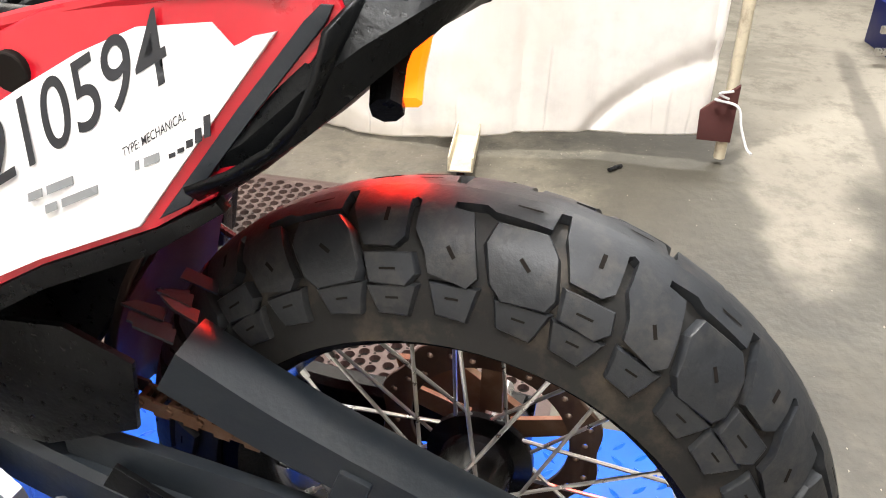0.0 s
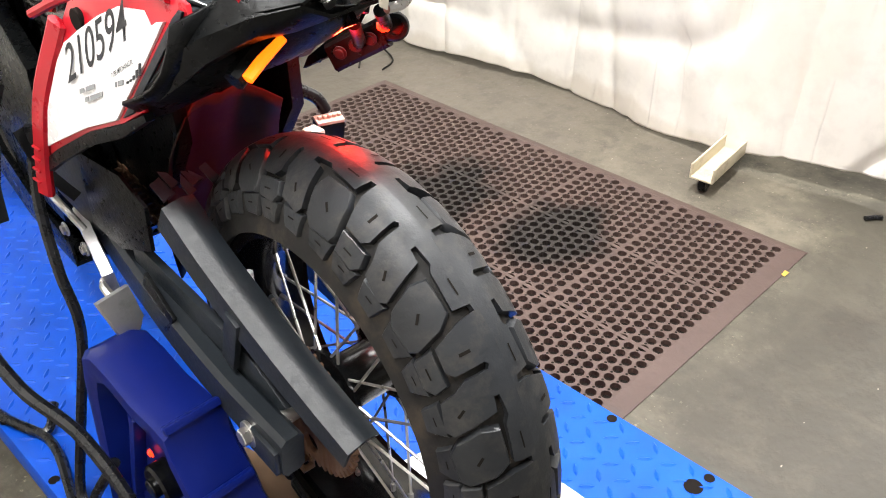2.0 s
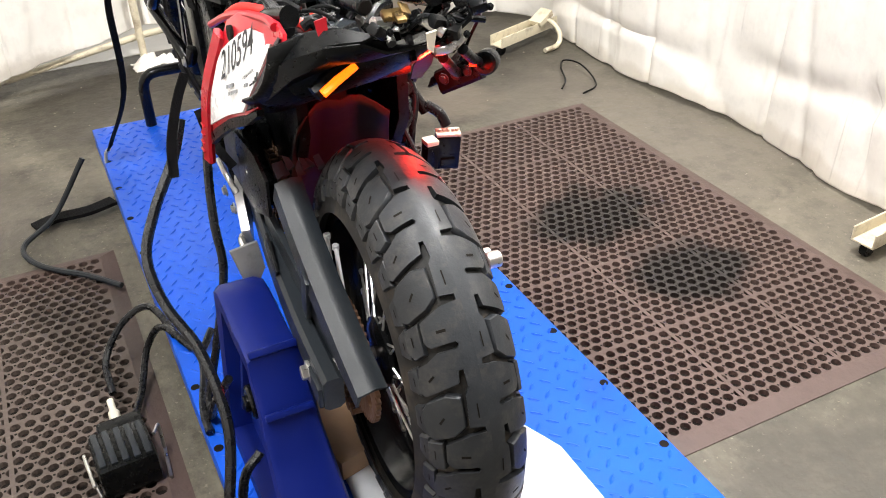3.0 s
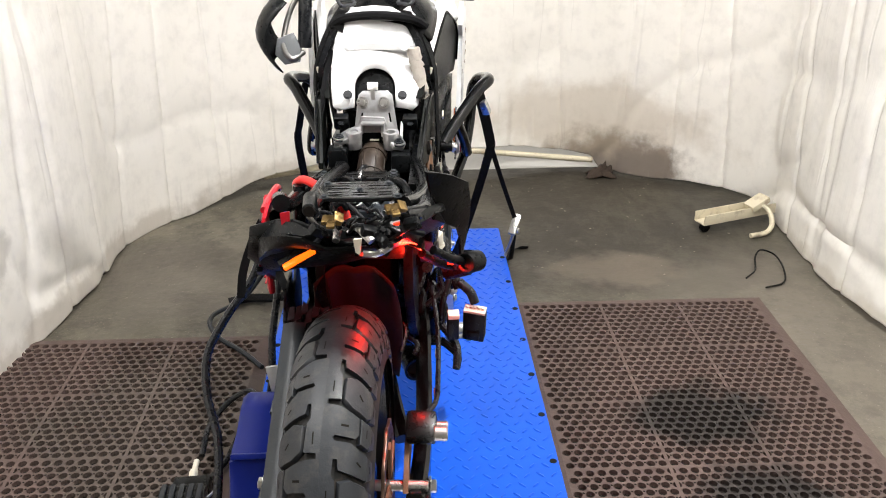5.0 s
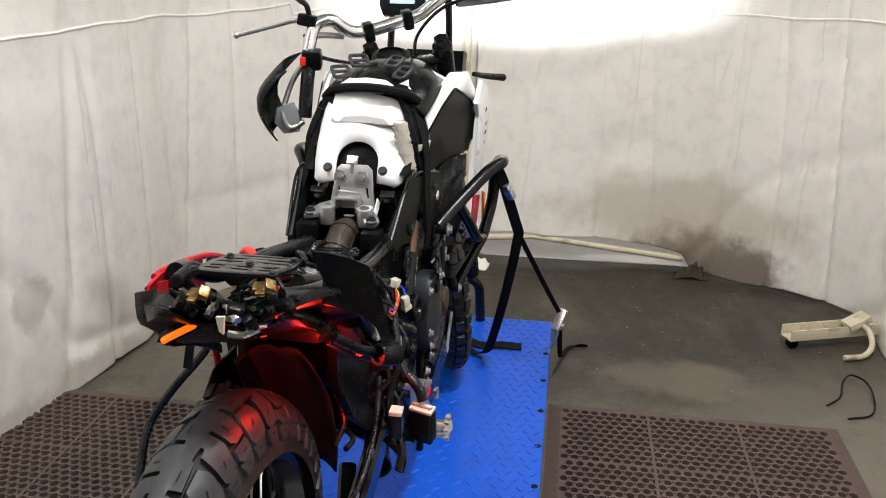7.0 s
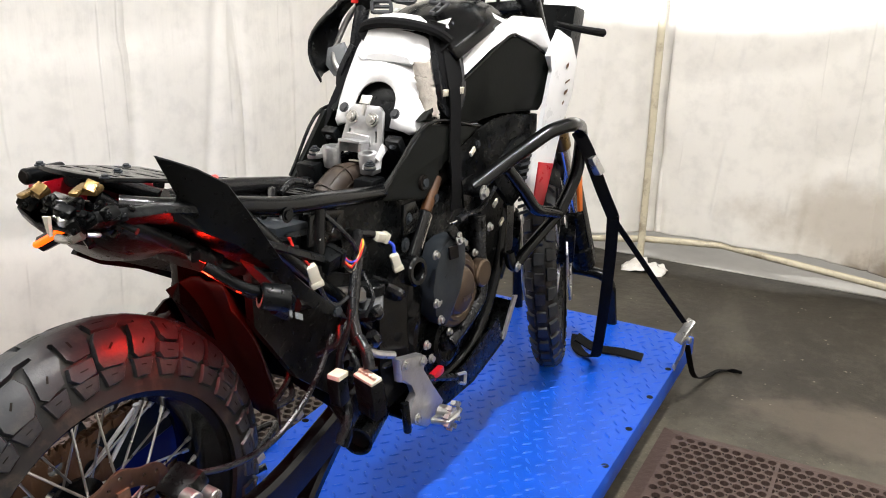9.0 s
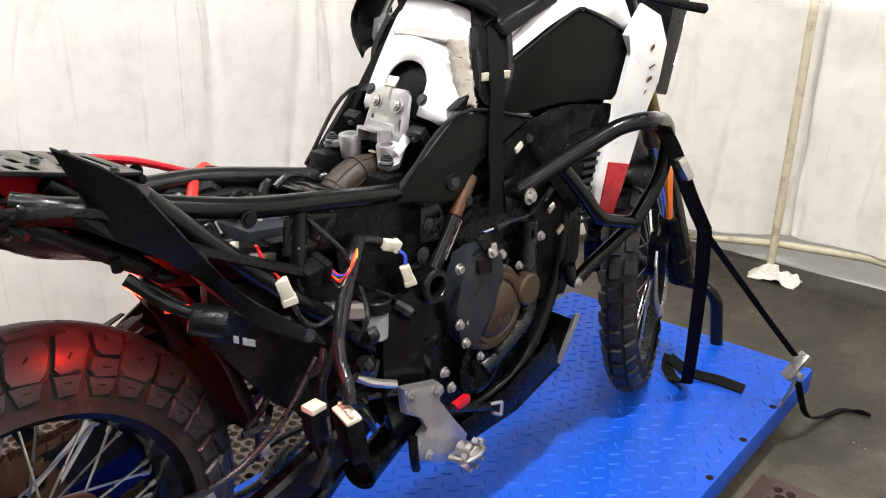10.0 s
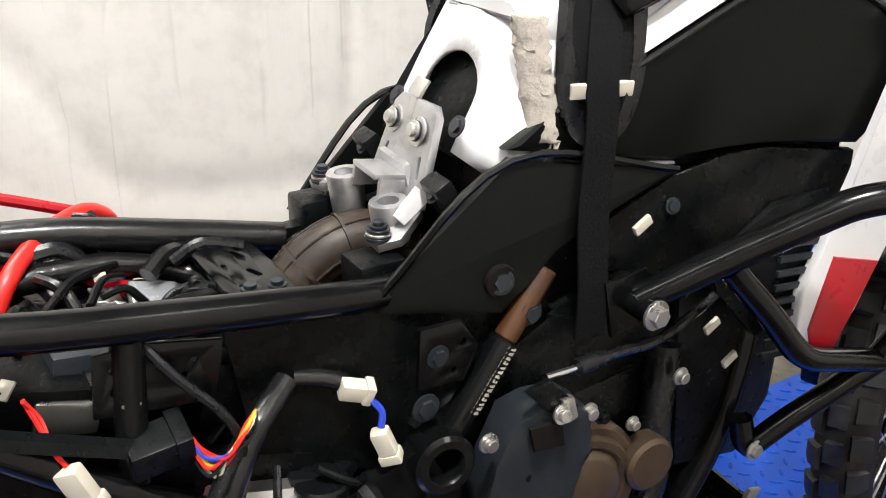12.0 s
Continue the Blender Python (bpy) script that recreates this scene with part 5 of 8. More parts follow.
for k in range(5):
    y, z, hgt = 0.136 - 0.0062 * k, 0.984 + 0.0038 * k, (0.003, 0.003, 0.005, 0.009, 0.014)[k]
    add_slab(bm, [LP(y, z, 0.0049), LP(y - 0.0045, z + 0.002, 0.0049), LP(y - 0.0045, z + 0.002 + hgt, 0.0049), LP(y, z + hgt, 0.0049)], 0.0006, 0)
part("print_bar", bm, M_INK, cover, "small black printed bars", smooth=False)

# subframe
shift(0.002, -0.052, 0.042)
sub = place(new("subframe"), BIKE @ pose(0, 0.35, 0.95), bike)
for s in (1, -1):
    part("top_rail", tube([B(s * 0.085, 0.74, 0.913 + s * 0.015), B(s * 0.108, 0.660, 0.928 + s * 0.015), B(s * 0.130, 0.50, 0.956 + s * 0.016), B(s * 0.138, 0.355, 0.981 + s * 0.016), B(s * 0.125, 0.22, 1.030), B(s * 0.108, 0.15, 1.052)], 0.0160, 14), M_FRAME, sub, "black tubular top rail")
    stay = [Vector((0.133, 0.187, 1.056)), Vector((0.133, 0.344, 0.907)), Vector((0.133, 0.411, 0.846)), Vector((0.133, 0.491, 0.778)), Vector((0.128, 0.622, 0.658))]
    part("lower_stay", tube(stay if s > 0 else [B(-0.128, 0.20, 1.005), B(-0.140, 0.36, 0.875), B(-0.140, 0.48, 0.775), B(-0.130, 0.63, 0.675)], 0.0155, 12), M_FRAME, sub, "black tubular lower stay")
    part("upright", tube([B(s * 0.134, 0.455, 0.968), B(s * 0.140, 0.442, 0.820)], 0.0135, 12), M_FRAME, sub)
    bm = cut_sheet([(-0.05, -0.028), (0.045, -0.03), (0.05, 0.024), (-0.012, 0.03), (-0.05, 0.026)], [ring_at(-0.035, 0.012, 0.005), ring_at(-0.034, -0.008, 0.005), slot_at(0.022, 0.0, 0.03, 0.009, 60)], 0.004,
                   frame_of(B(s * 0.134, 0.475, 0.928), (0, 1, -0.12), (0, 0.12, 1)))
    part("gusset", bm, M_FRAME, sub, "black perforated gusset plate")
    bolt(sub, B(s * 0.136, 0.450, 0.915), B(s, 0, 0) - B(0, 0, 0), 0.008, 0.012)
    bolt(sub, B(s * 0.155, 0.355, 0.985), B(s, 0, 0) - B(0, 0, 0), 0.009, 0.004, M_FRAME)
shift()
TRAY = frame_of((-0.018, 0.526, 0.986), (1, 0.02, 0), (0, 1, -0.10))
tray = cut_sheet([(-0.094, -0.026), (-0.070, -0.034), (0.070, -0.034), (0.090, -0.026), (0.088, 0.028), (0.020, 0.032), (-0.094, 0.026)], [slot_at(x, 0.006, 0.022, 0.008, 20) for x in (-0.056, -0.008, 0.040)] + [ring_at(x, -0.016, 0.0035) for x in (-0.035, 0.016, 0.066)], 0.005, TRAY)
part("cross_tray", tray, M_FRAME, sub, "dusty black slotted cross tray")
part("tray_lip", beam([TRAY @ Vector((-0.090, 0.024, -0.007)), TRAY @ Vector((0.0, 0.027, -0.007)), TRAY @ Vector((0.088, 0.024, -0.007))], 0.005, 0.016), M_FRAME, sub)
for sx in (-0.082, 0.076):
    for sy in (-0.012, 0.014):
        bolt(sub, TRAY @ Vector((sx, sy, 0.003)), (0, 0, 1), 0.006, 0.006, M_GUARD)
shift()
plate_out = [(0.80 * a, 0.86 * b) for a, b in [(-0.075, -0.10), (-0.03, -0.112), (0.03, -0.112), (0.075, -0.10), (0.088, 0.02), (0.078, 0.13), (-0.078, 0.13), (-0.088, 0.02)]]
plate_holes = [slot_at(x, y, 0.028, 0.013, 0) for x in (-0.042, 0.0, 0.042) for y in (-0.055, -0.028)] + [slot_at(x, y, 0.045, 0.011, 0) for x in (-0.038, 0.038) for y in (0.02, 0.055)] + [slot_at(0, 0.090, 0.08, 0.010, 0)]
RACK = frame_of((0.004, 0.074, 1.126), (1, 0.07, -0.03), (0, 1, -0.24))
part("rack_plate", cut_sheet(plate_out, plate_holes, 0.005, RACK), M_FRAME, sub, "black slotted rack plate")
part("rack_lip", beam([RACK @ Vector((-0.066, 0.112, -0.006)), RACK @ Vector((0, 0.115, -0.006)), RACK @ Vector((0.066, 0.112, -0.006))], 0.010, 0.012), M_FRAME, sub)
for sx, sy in ((-0.055, 0.075), (0.055, 0.075), (-0.06, -0.085), (0.06, -0.085), (0.0, 0.0)):
    bolt(sub, RACK @ Vector((sx, sy, 0.003)), (0, 0, 1), 0.005, 0.005, M_GUARD)

# clutter at the open end of the tail
for gx, gy, gz, turn in ((-0.037, -0.030, 1.122, -6), (0.066, -0.028, 1.140, 14)):
    bm = bmesh.new()
    add_box(bm, pose(gx, gy, gz - 0.004, 15, 0, turn), (0.034, 0.020, 0.009), 0.003)
    add_box(bm, pose(gx, gy - 0.018, gz - 0.002, 15, 0, turn), (0.014, 0.022, 0.006), 0.002)
    add_box(bm, pose(gx + 0.012, gy - 0.006, gz + 0.004, 35, 25, turn + 20), (0.016, 0.018, 0.003), 0.001)
    part("foil_clip", bm, M_GOLD, tail, "gold foil-covered clip")
bm = bmesh.new()
add_cyl(bm, (-0.074, -0.022, 1.132), (-0.078, 0.045, 1.128), 0.012)
part("socket", bm, M_BLACK, tail, "round black socket")
# The socket's shaded inside is a dark disc.
bm = bmesh.new()
add_cyl(bm, (-0.0738, -0.0245, 1.1322), (-0.0739, -0.021, 1.132), 0.009)
part("socket_face", bm, M_HOLE_SHADE, tail)
rnd = random.Random(12)
for i in range(26):
    a = Vector((rnd.uniform(-0.09, 0.115), rnd.uniform(-0.035, 0.02), rnd.uniform(1.066, 1.108)))
    pts = [a + Vector((rnd.uniform(-0.03, 0.03), rnd.uniform(-0.015, 0.025), rnd.uniform(-0.016, 0.014))) * k for k in (0, 0.6, 1.3)]
    part("lead", tube(pts, rnd.uniform(0.003, 0.008), 8), (M_TAPE, M_STEEL, M_CABLE, M_BLACK, M_CABLE, M_FRAME)[i % 6], tail)
for x, y, z, t in ((0.022, -0.036, 1.100, 20), (0.092, -0.02, 1.106, -15), (-0.062, -0.03, 1.100, 35), (0.045, -0.04, 1.082, 60)):
    part("black_plug", box(pose(x, y, z, 20, t, t), (0.026, 0.018, 0.016), 0.004), M_BLACK, tail)
    bolt(tail, (x + 0.012, y - 0.012, z), (0.2, -1, 0.4), 0.0035, 0.005, M_CASE)
part("broken_tab", slab([(-0.002, -0.048, 1.094), (0.012, -0.050, 1.096), (0.008, -0.048, 1.066), (0.001, -0.046, 1.070)], 0.006, 0.002), M_PLUG, tail, "broken pale plastic tab")
part("chrome_strip", tube([(0.012, -0.046, 1.064), (0.035, -0.046, 1.064), (0.058, -0.040, 1.074)], 0.006, 8), M_STEEL, tail)
part("taped_loom", tube([(0.080, 0.005, 1.110), (0.108, 0.04, 1.102), (0.118, 0.10, 1.088), (0.122, 0.18, 1.066)], 0.013, 12), M_TAPE, tail, "black taped wiring loom")
# lamps
def indicator(a, b, lit, label):
    a, b = Vector(a), Vector(b)
    ob = place(new("indicator"), Matrix.Translation(a), bike)
    back = Vector((0, 0.014, 0.0))
    bm = bmesh.new()
    sweep(bm, [a + back * 0.7, (a + b) / 2 + back, b + back * 0.8], lambda t: oblong(0.028 - 0.006 * t, 0.024, 0.3))
    part("stalk", bm, M_BLACK, ob)
    bm = bmesh.new()
    sweep(bm, [a - back * 0.15, (a + b) / 2 - back * 0.05, a.lerp(b, 0.88) - back * 0.15], oblong(0.019, 0.010, 0.35))
    part("lens", bm, M_AMBER if lit else M_ORANGE, ob, label)
    bm = bmesh.new()
    sweep(bm, [a.lerp(b, 0.12) - back * 0.5, a.lerp(b, 0.45) - back * 0.45, a.lerp(b, 0.62) - back * 0.5], oblong(0.007, 0.005, 0.35))
    part("filament_strip", bm, M_AMBERCORE, ob, "bright yellow core of the lit lens")


indicator((-0.076, 0.030, 1.038), (-0.136, 0.024, 1.004), True, "lit amber lens")
lamp = place(new("tail_lamp"), Matrix.Translation((0.172, 0.146, 0.954)), bike)
part("lens", box(pose(0.172, 0.146, 0.954, 0, 10, 62), (0.032, 0.012, 0.010), 0.003), M_REDLENS, lamp, "lit red tail lamp lens")
part("side_lens", slab([(0.062, 0.058, 1.070), (0.072, 0.062, 1.072), (0.074, 0.066, 1.056), (0.068, 0.068, 1.048), (0.064, 0.062, 1.056)], 0.004, 0.001, (0, -1, 0.3)), M_REDLENS, lamp, "small lit red lens")

# bracket under the tail on the right, with a round end cap
shift(0.012, 0.004, 0.012)
hang = place(new("lamp_bracket"), Matrix.Translation((0.17, 0.2, 0.9)), bike)
bm = bmesh.new()
sweep(bm, [Vector(q) for q in ((0.152, 0.250, 0.870), (0.166, 0.222, 0.888), (0.180, 0.195, 0.905), (0.190, 0.172, 0.920))], oblong(0.018, 0.044, 0.3), up=(0, 0.3, 1))
part("bar", bm, M_BLACK, hang, "black bracket bar with bolts")
bm = bmesh.new()
spin(bm, [(-0.022, 0.012), (-0.022, 0.021), (0.018, 0.021), (0.022, 0.018), (0.022, 0.012)], frame_of((0.196, 0.160, 0.930), (-0.55, -0.75, 0.25), (0, 0, 1)), 24)
part("cap", bm, M_BLACK, hang, "round black end cap")
bm = bmesh.new()
add_cyl(bm, (0.190, 0.152, 0.932), (0.188, 0.149, 0.933), 0.0125, n=18)
part("cap_face", bm, M_MUD, hang)
for q in ((0.148, 0.226, 0.886), (0.158, 0.201, 0.901), (0.169, 0.181, 0.913)):
    bolt(hang, q, (-0.8, -0.5, -0.1), 0.007, 0.006, M_GUARD)
for a, b in (((0.10, 0.13, 0.965), (0.165, 0.205, 0.900)), ((0.12, 0.10, 0.985), (0.185, 0.165, 0.930))):
    part("arm", tube([Vector(a), (Vector(a) + Vector(b)) / 2 + Vector((0.005, 0, -0.008)), Vector(b)], 0.009, 10), M_BLACK, hang)
for q, w in ((0.0, 0.010), (0.014, 0.022)):
    part("printed_mark", slab([Vector((0.1925, 0.200 + q, 0.893 - 0.6 * q)), Vector((0.1900, 0.200 + q + w, 0.893 - 0.6 * (q + w))), Vector((0.1900, 0.200 + q + w, 0.882 - 0.6 * (q + w))), Vector((0.1925, 0.200 + q, 0.882 - 0.6 * q))], 0.001, 0, (1, 0, 0)), M_CLEAR, hang, "small pale printed mark", smooth=False)
shift()
# inner rear mudguard
flap = place(new("inner_mudguard"), BIKE @ pose(0, 0.3, 0.75), bike)
bm = bmesh.new()
cols = []
for i in range(13):
    t = i / 12
    a = radians(40 + 48 * t)
    r = 0.430 - 0.040 * min(1.0, 2 * t)
    hw = 0.082 + 0.012 * math.sin(math.pi * t)
    row = []
    for j in range(9):
        u = j / 4 - 1
        rib = 0.006 if j in (2, 3, 5, 6) else 0.0
        row.append(bm.verts.new(WHEEL @ Vector((u * hw, (r + rib - 0.035 * abs(u) ** 3) * math.sin(a), (r + rib - 0.035 * abs(u) ** 3) * math.cos(a)))))
    cols.append(row)
for p, q in zip(cols, cols[1:]):
    for j in range(8):
        bm.faces.new((p[j], p[j + 1], q[j + 1], q[j]))
mud = part("liner", bm, M_MUD, flap, "dusty black ribbed liner")
so = mud.modifiers.new("sheet", "SOLIDIFY")
so.thickness = 0.003

# hanging webbing at the tail's left
for pts, w in (([(-0.238, 0.470, 0.905), (-0.262, 0.462, 0.86), (-0.288, 0.450, 0.79), (-0.298, 0.438, 0.725)], 0.019), ([(-0.222, 0.500, 0.82), (-0.212, 0.483, 0.765), (-0.198, 0.465, 0.735), (-0.185, 0.449, 0.713)], 0.018)):
    part("hanging_strap", strap(pts, w, 0.0025, (1, 0.3, 0)), M_WEB, bike, "cut black strap end")
shift(0.008, -0.049, 0.035)

# ---- middle: seat bracket, intake boot, frame ----
br = place(new("seat_bracket"), BIKE @ pose(0, 0.72, 1.0), bike)
bm = cut_sheet([(-0.052, -0.030), (-0.040, 0.058), (-0.030, 0.068), (0.030, 0.068), (0.040, 0.058), (0.052, -0.030)], [slot_at(-0.034, 0.005, 0.026, 0.006, 80), slot_at(0.034, 0.005, 0.026, 0.006, 100)], 0.008,
               frame_of(B(0.0, 0.750, 1.030), (1, 0, 0), (0, 0.34, 1)))
part("back_plate", bm, M_ALU, br, "bright cast aluminium plate")
shift()
bm = bmesh.new()
add_box(bm, pose(0.010, 0.682, 1.062, -8, 0, -4), (0.056, 0.048, 0.006), 0.002)
add_box(bm, pose(-0.016, 0.682, 1.050, -8, 0, -4), (0.005, 0.046, 0.024), 0.002)
add_box(bm, pose(0.034, 0.684, 1.046, -8, 0, -4), (0.007, 0.046, 0.032), 0.002)
add_slab(bm, [(-0.018, 0.705, 1.054), (-0.018, 0.664, 1.048), (-0.056, 0.640, 1.034), (-0.084, 0.638, 1.030), (-0.086, 0.660, 1.034), (-0.052, 0.688, 1.048)], 0.010, 0.003, (0, 0, 1))
add_slab(bm, [(0.034, 0.705, 1.048), (0.036, 0.672, 1.042), (0.058, 0.632, 1.020), (0.082, 0.634, 1.016), (0.088, 0.656, 1.020), (0.070, 0.690, 1.036)], 0.010, 0.003, (0, 0, 1))
add_slab(bm, [(-0.020, 0.690, 1.075), (0.036, 0.688, 1.072), (0.048, 0.690, 1.040), (-0.034, 0.692, 1.042)], 0.008, 0.002, (0, -1, 0.3))
part("saddle", bm, M_ALU, br, "cast aluminium saddle")
for x, y, z in ((-0.036, 0.660, 1.032), (0.052, 0.664, 1.028)):
    bm = bmesh.new()
    spin(bm, [(-0.024, 0.010), (-0.024, 0.018), (0.016, 0.020), (0.018, 0.019), (0.018, 0.011)], frame_of((x, y, z), (0, -0.1, 1), (1, 0, 0)), 24)
    part("hollow_post", bm, M_ALU, br, "hollow cast post")
for x, y, z in ((-0.071, 0.649, 1.030), (0.071, 0.641, 1.018)):
    for k in range(3):
        bm = bmesh.new()
        add_cyl(bm, (x, y, z + 0.004 * k), (x, y, z + 0.004 * k + 0.003), 0.013 - 0.0008 * k, n=20)
        part("washer", bm, (M_GUARD, M_STEEL, M_GUARD)[k], br)
    bolt(br, (x, y, z + 0.012), (0, 0, 1), 0.006, 0.006, M_GUARD)
    part("mount_block", box(pose(x * 1.05, y - 0.008, z - 0.036, 0, 0, 0), (0.046, 0.05, 0.044), 0.006), M_BLACK, br, "black mounting block")
part("white_tape", slab([(0.080, 0.664, 1.029), (0.082, 0.694, 1.053), (0.078, 0.678, 1.066), (0.076, 0.655, 1.040)], 0.002, 0.0005, (0.6, -0.6, 0.3)), M_WHITE, br, "scrap of white tape")
part("top_tab", box(pose(0.010, 0.722, 1.141, 55, 0, -4), (0.026, 0.020, 0.004), 0.001), M_STEEL, br)
part("tab_stem", box(pose(0.010, 0.716, 1.124, -18, 0, -4), (0.012, 0.004, 0.03), 0.001), M_STEEL, br)
for x, y, z in ((-0.015, 0.715, 1.103), (0.036, 0.712, 1.102)):
    bm = bmesh.new()
    way = Vector((0, -0.94, 0.34))
    q = Vector((x, y, z)) + way * 0.007
    add_cyl(bm, q, q + way * 0.0025, 0.0145, n=24)
    part("flange", bm, M_STEEL, br, "wide bright washer")
    bm = bmesh.new()
    add_cyl(bm, q + way * 0.002, q + way * 0.005, 0.0105, n=20)
    part("washer", bm, M_GUARD, br)
    bolt(br, q + way * 0.004, way, 0.0068, 0.007)
shift()
boot = place(new("intake_boot"), BIKE @ pose(0, 0.7, 0.93), bike)
line = glide([Vector(q) for q in ((0.0, 0.556, 0.905), (0.0, 0.576, 0.948), (0.004, 0.613, 0.980), (0.008, 0.655, 0.990), (0.010, 0.705, 0.976))], 6)
bm = bmesh.new()
sweep(bm, line, circle(0.031, 24))
part("duct", bm, M_BOOT, boot, "cracked brown rubber intake duct")
for i in (3, 9, 15, 20):
    bm = bmesh.new()
    sweep(bm, [line[i], line[i].lerp(line[i + 1], 0.45)], circle(0.0340, 24))
    part("rib", bm, M_BOOT, boot, "dusty raised rib")
for k in range(6):
    a = radians(60 * k + 25)
    pts = []
    for i in range(1, len(line) - 1, 2):
        d = (line[i + 1] - line[i - 1]).normalized()
        u = d.cross(Vector((1, 0, 0))).normalized()
        v = d.cross(u)
        pts.append(line[i] + (u * math.cos(a) + v * math.sin(a)) * 0.0312)
    part("long_rib", tube(pts, 0.0018, 6), M_BOOT, boot)
part("tag", box(pose(0.012, 0.676, 1.022, -12, 0, 0), (0.022, 0.018, 0.003), 0.001), M_PLUG, boot)

shift(0.008, -0.049, 0.035)
main = place(new("main_frame"), BIKE @ pose(0, 0.8, 0.8), bike)
for s in (1, -1):
    part("side_spar", beam([B(s * 0.080, 0.66, 0.74), B(s * 0.085, 0.72, 0.85), B(s * 0.085, 0.82, 0.95), B(s * 0.075, 1.0, 1.03), B(s * 0.05, 1.2, 1.12)], 0.03, 0.05), M_FRAME, main)
    part("down_tube", tube([B(s * 0.06, 1.20, 1.05), B(s * 0.11, 1.16, 0.85), B(s * 0.125, 1.12, 0.66), B(s * 0.12, 1.02, 0.49), B(s * 0.115, 0.85, 0.45), B(s * 0.11, 0.70, 0.52)], 0.0165, 12), M_FRAME, main, "black lower frame tube")
    part("pivot_plate", slab([B(s * 0.128, 0.60, 0.76), B(s * 0.128, 0.70, 0.80), B(s * 0.128, 0.75, 0.70), B(s * 0.128, 0.72, 0.52), B(s * 0.128, 0.63, 0.50), B(s * 0.128, 0.60, 0.60)], 0.022, 0.006), M_FRAME, main)
part("airbox", box(BIKE @ pose(0, 0.90, 0.93), (0.19, 0.16, 0.20), 0.02), M_BLACK, main, "black airbox")
part("rear_fender", slab([B(0.09, 0.30, 0.90), B(0.09, 0.60, 0.80), B(0.09, 0.66, 0.62), B(0.09, 0.52, 0.56), B(0.09, 0.40, 0.66), B(0.09, 0.30, 0.80)], 0.02, 0.004), M_BLACK, main, "black inner fender")
part("rear_fender", slab([B(-0.09, 0.30, 0.90), B(-0.09, 0.60, 0.80), B(-0.09, 0.66, 0.62), B(-0.09, 0.52, 0.56), B(-0.09, 0.40, 0.66), B(-0.09, 0.30, 0.80)], 0.02, 0.004), M_BLACK, main, "black inner fender")
for s in (1, -1):
    part("airbox_side", slab([B(s * 0.088, 0.53, 0.95), B(s * 0.088, 0.66, 0.955), B(s * 0.09, 0.80, 0.98), B(s * 0.09, 0.86, 0.90), B(s * 0.09, 0.84, 0.80), B(s * 0.09, 0.66, 0.76), B(s * 0.088, 0.55, 0.80)], 0.02, 0.006), M_CASE, main, "dark airbox side")
part("shock_cover", beam([B(0.02, 0.50, 0.72), B(0.02, 0.53, 0.84), B(0.02, 0.56, 0.93)], 0.09, 0.07), M_BLACK, main)
bm = bmesh.new()
add_box(bm, BIKE @ pose(0.0, 0.36, 0.905, -14, 0, 0), (0.20, 0.24, 0.06), 0.012)
part("battery_tray", bm, M_BLACK, main)
bm = bmesh.new()
add_box(bm, BIKE @ pose(0.03, 0.44, 0.915, -8, 0, 6), (0.085, 0.10, 0.04), 0.006)
part("control_box", bm, M_GUARD, main, "grey control box with label")
bm = bmesh.new()
add_box(bm, BIKE @ pose(0.075, 0.40, 0.90, -14, 0, 0), (0.06, 0.05, 0.03), 0.004)
add_box(bm, BIKE @ pose(0.05, 0.33, 0.935, -14, 10, 20), (0.07, 0.04, 0.02), 0.004)
part("relay", bm, M_STEEL, main, "small bright metal relay")
shift()
part("tray_floor", box(pose(-0.005, 0.455, 0.930, -8, 0, 0), (0.205, 0.190, 0.036), 0.008), M_BLACK, main, "dusty black tray floor")
part("taped_loom", tube([(-0.062, 0.300, 0.984), (-0.066, 0.356, 0.990), (-0.068, 0.423, 0.986), (-0.058, 0.485, 0.968), (-0.030, 0.512, 0.956)], 0.0125, 12), M_TAPE, main, "wrinkled black taped wiring loom")
part("taped_loom", tube([(-0.092, 0.290, 0.975), (-0.088, 0.380, 0.975), (-0.090, 0.470, 0.966), (-0.080, 0.560, 0.962), (-0.060, 0.620, 0.975)], 0.011, 12), M_TAPE, main, "wrinkled black taped wiring loom")
part("clear_box", box(pose(-0.005, 0.445, 0.966, -12, 6, -8), (0.062, 0.046, 0.016), 0.004), M_CLEAR, main, "scratched grey control box top")
part("label_plate", box(pose(-0.008, 0.436, 0.9755, -12, 6, -8), (0.030, 0.022, 0.001), 0.0003), M_PLUG, main)
part("red_cap", box(pose(0.006, 0.458, 0.975, -12, 6, 20), (0.009, 0.007, 0.006), 0.002), M_WIRE_RED, main, "small red cap")
bm = bmesh.new()
spin(bm, [(-0.002, 0.006), (-0.002, 0.011), (0.002, 0.011), (0.002, 0.006)], frame_of((0.016, 0.462, 0.976), (0, -0.2, 1), (1, 0, 0)), 20)
part("terminal_ring", bm, M_STEEL, main, "bright terminal ring")
part("bright_rod", tube([(-0.020, 0.378, 0.972), (0.004, 0.392, 0.984), (0.016, 0.412, 0.984), (0.018, 0.418, 0.972)], 0.0028, 8), M_STEEL, main, "bent bright rod")
part("black_lead", tube([(0.040, 0.430, 0.972), (0.030, 0.452, 0.990), (0.028, 0.482, 0.992), (0.036, 0.512, 0.976)], 0.0034, 8), M_CABLE, main)
shift(0.008, -0.049, 0.035)
rnd = random.Random(17)
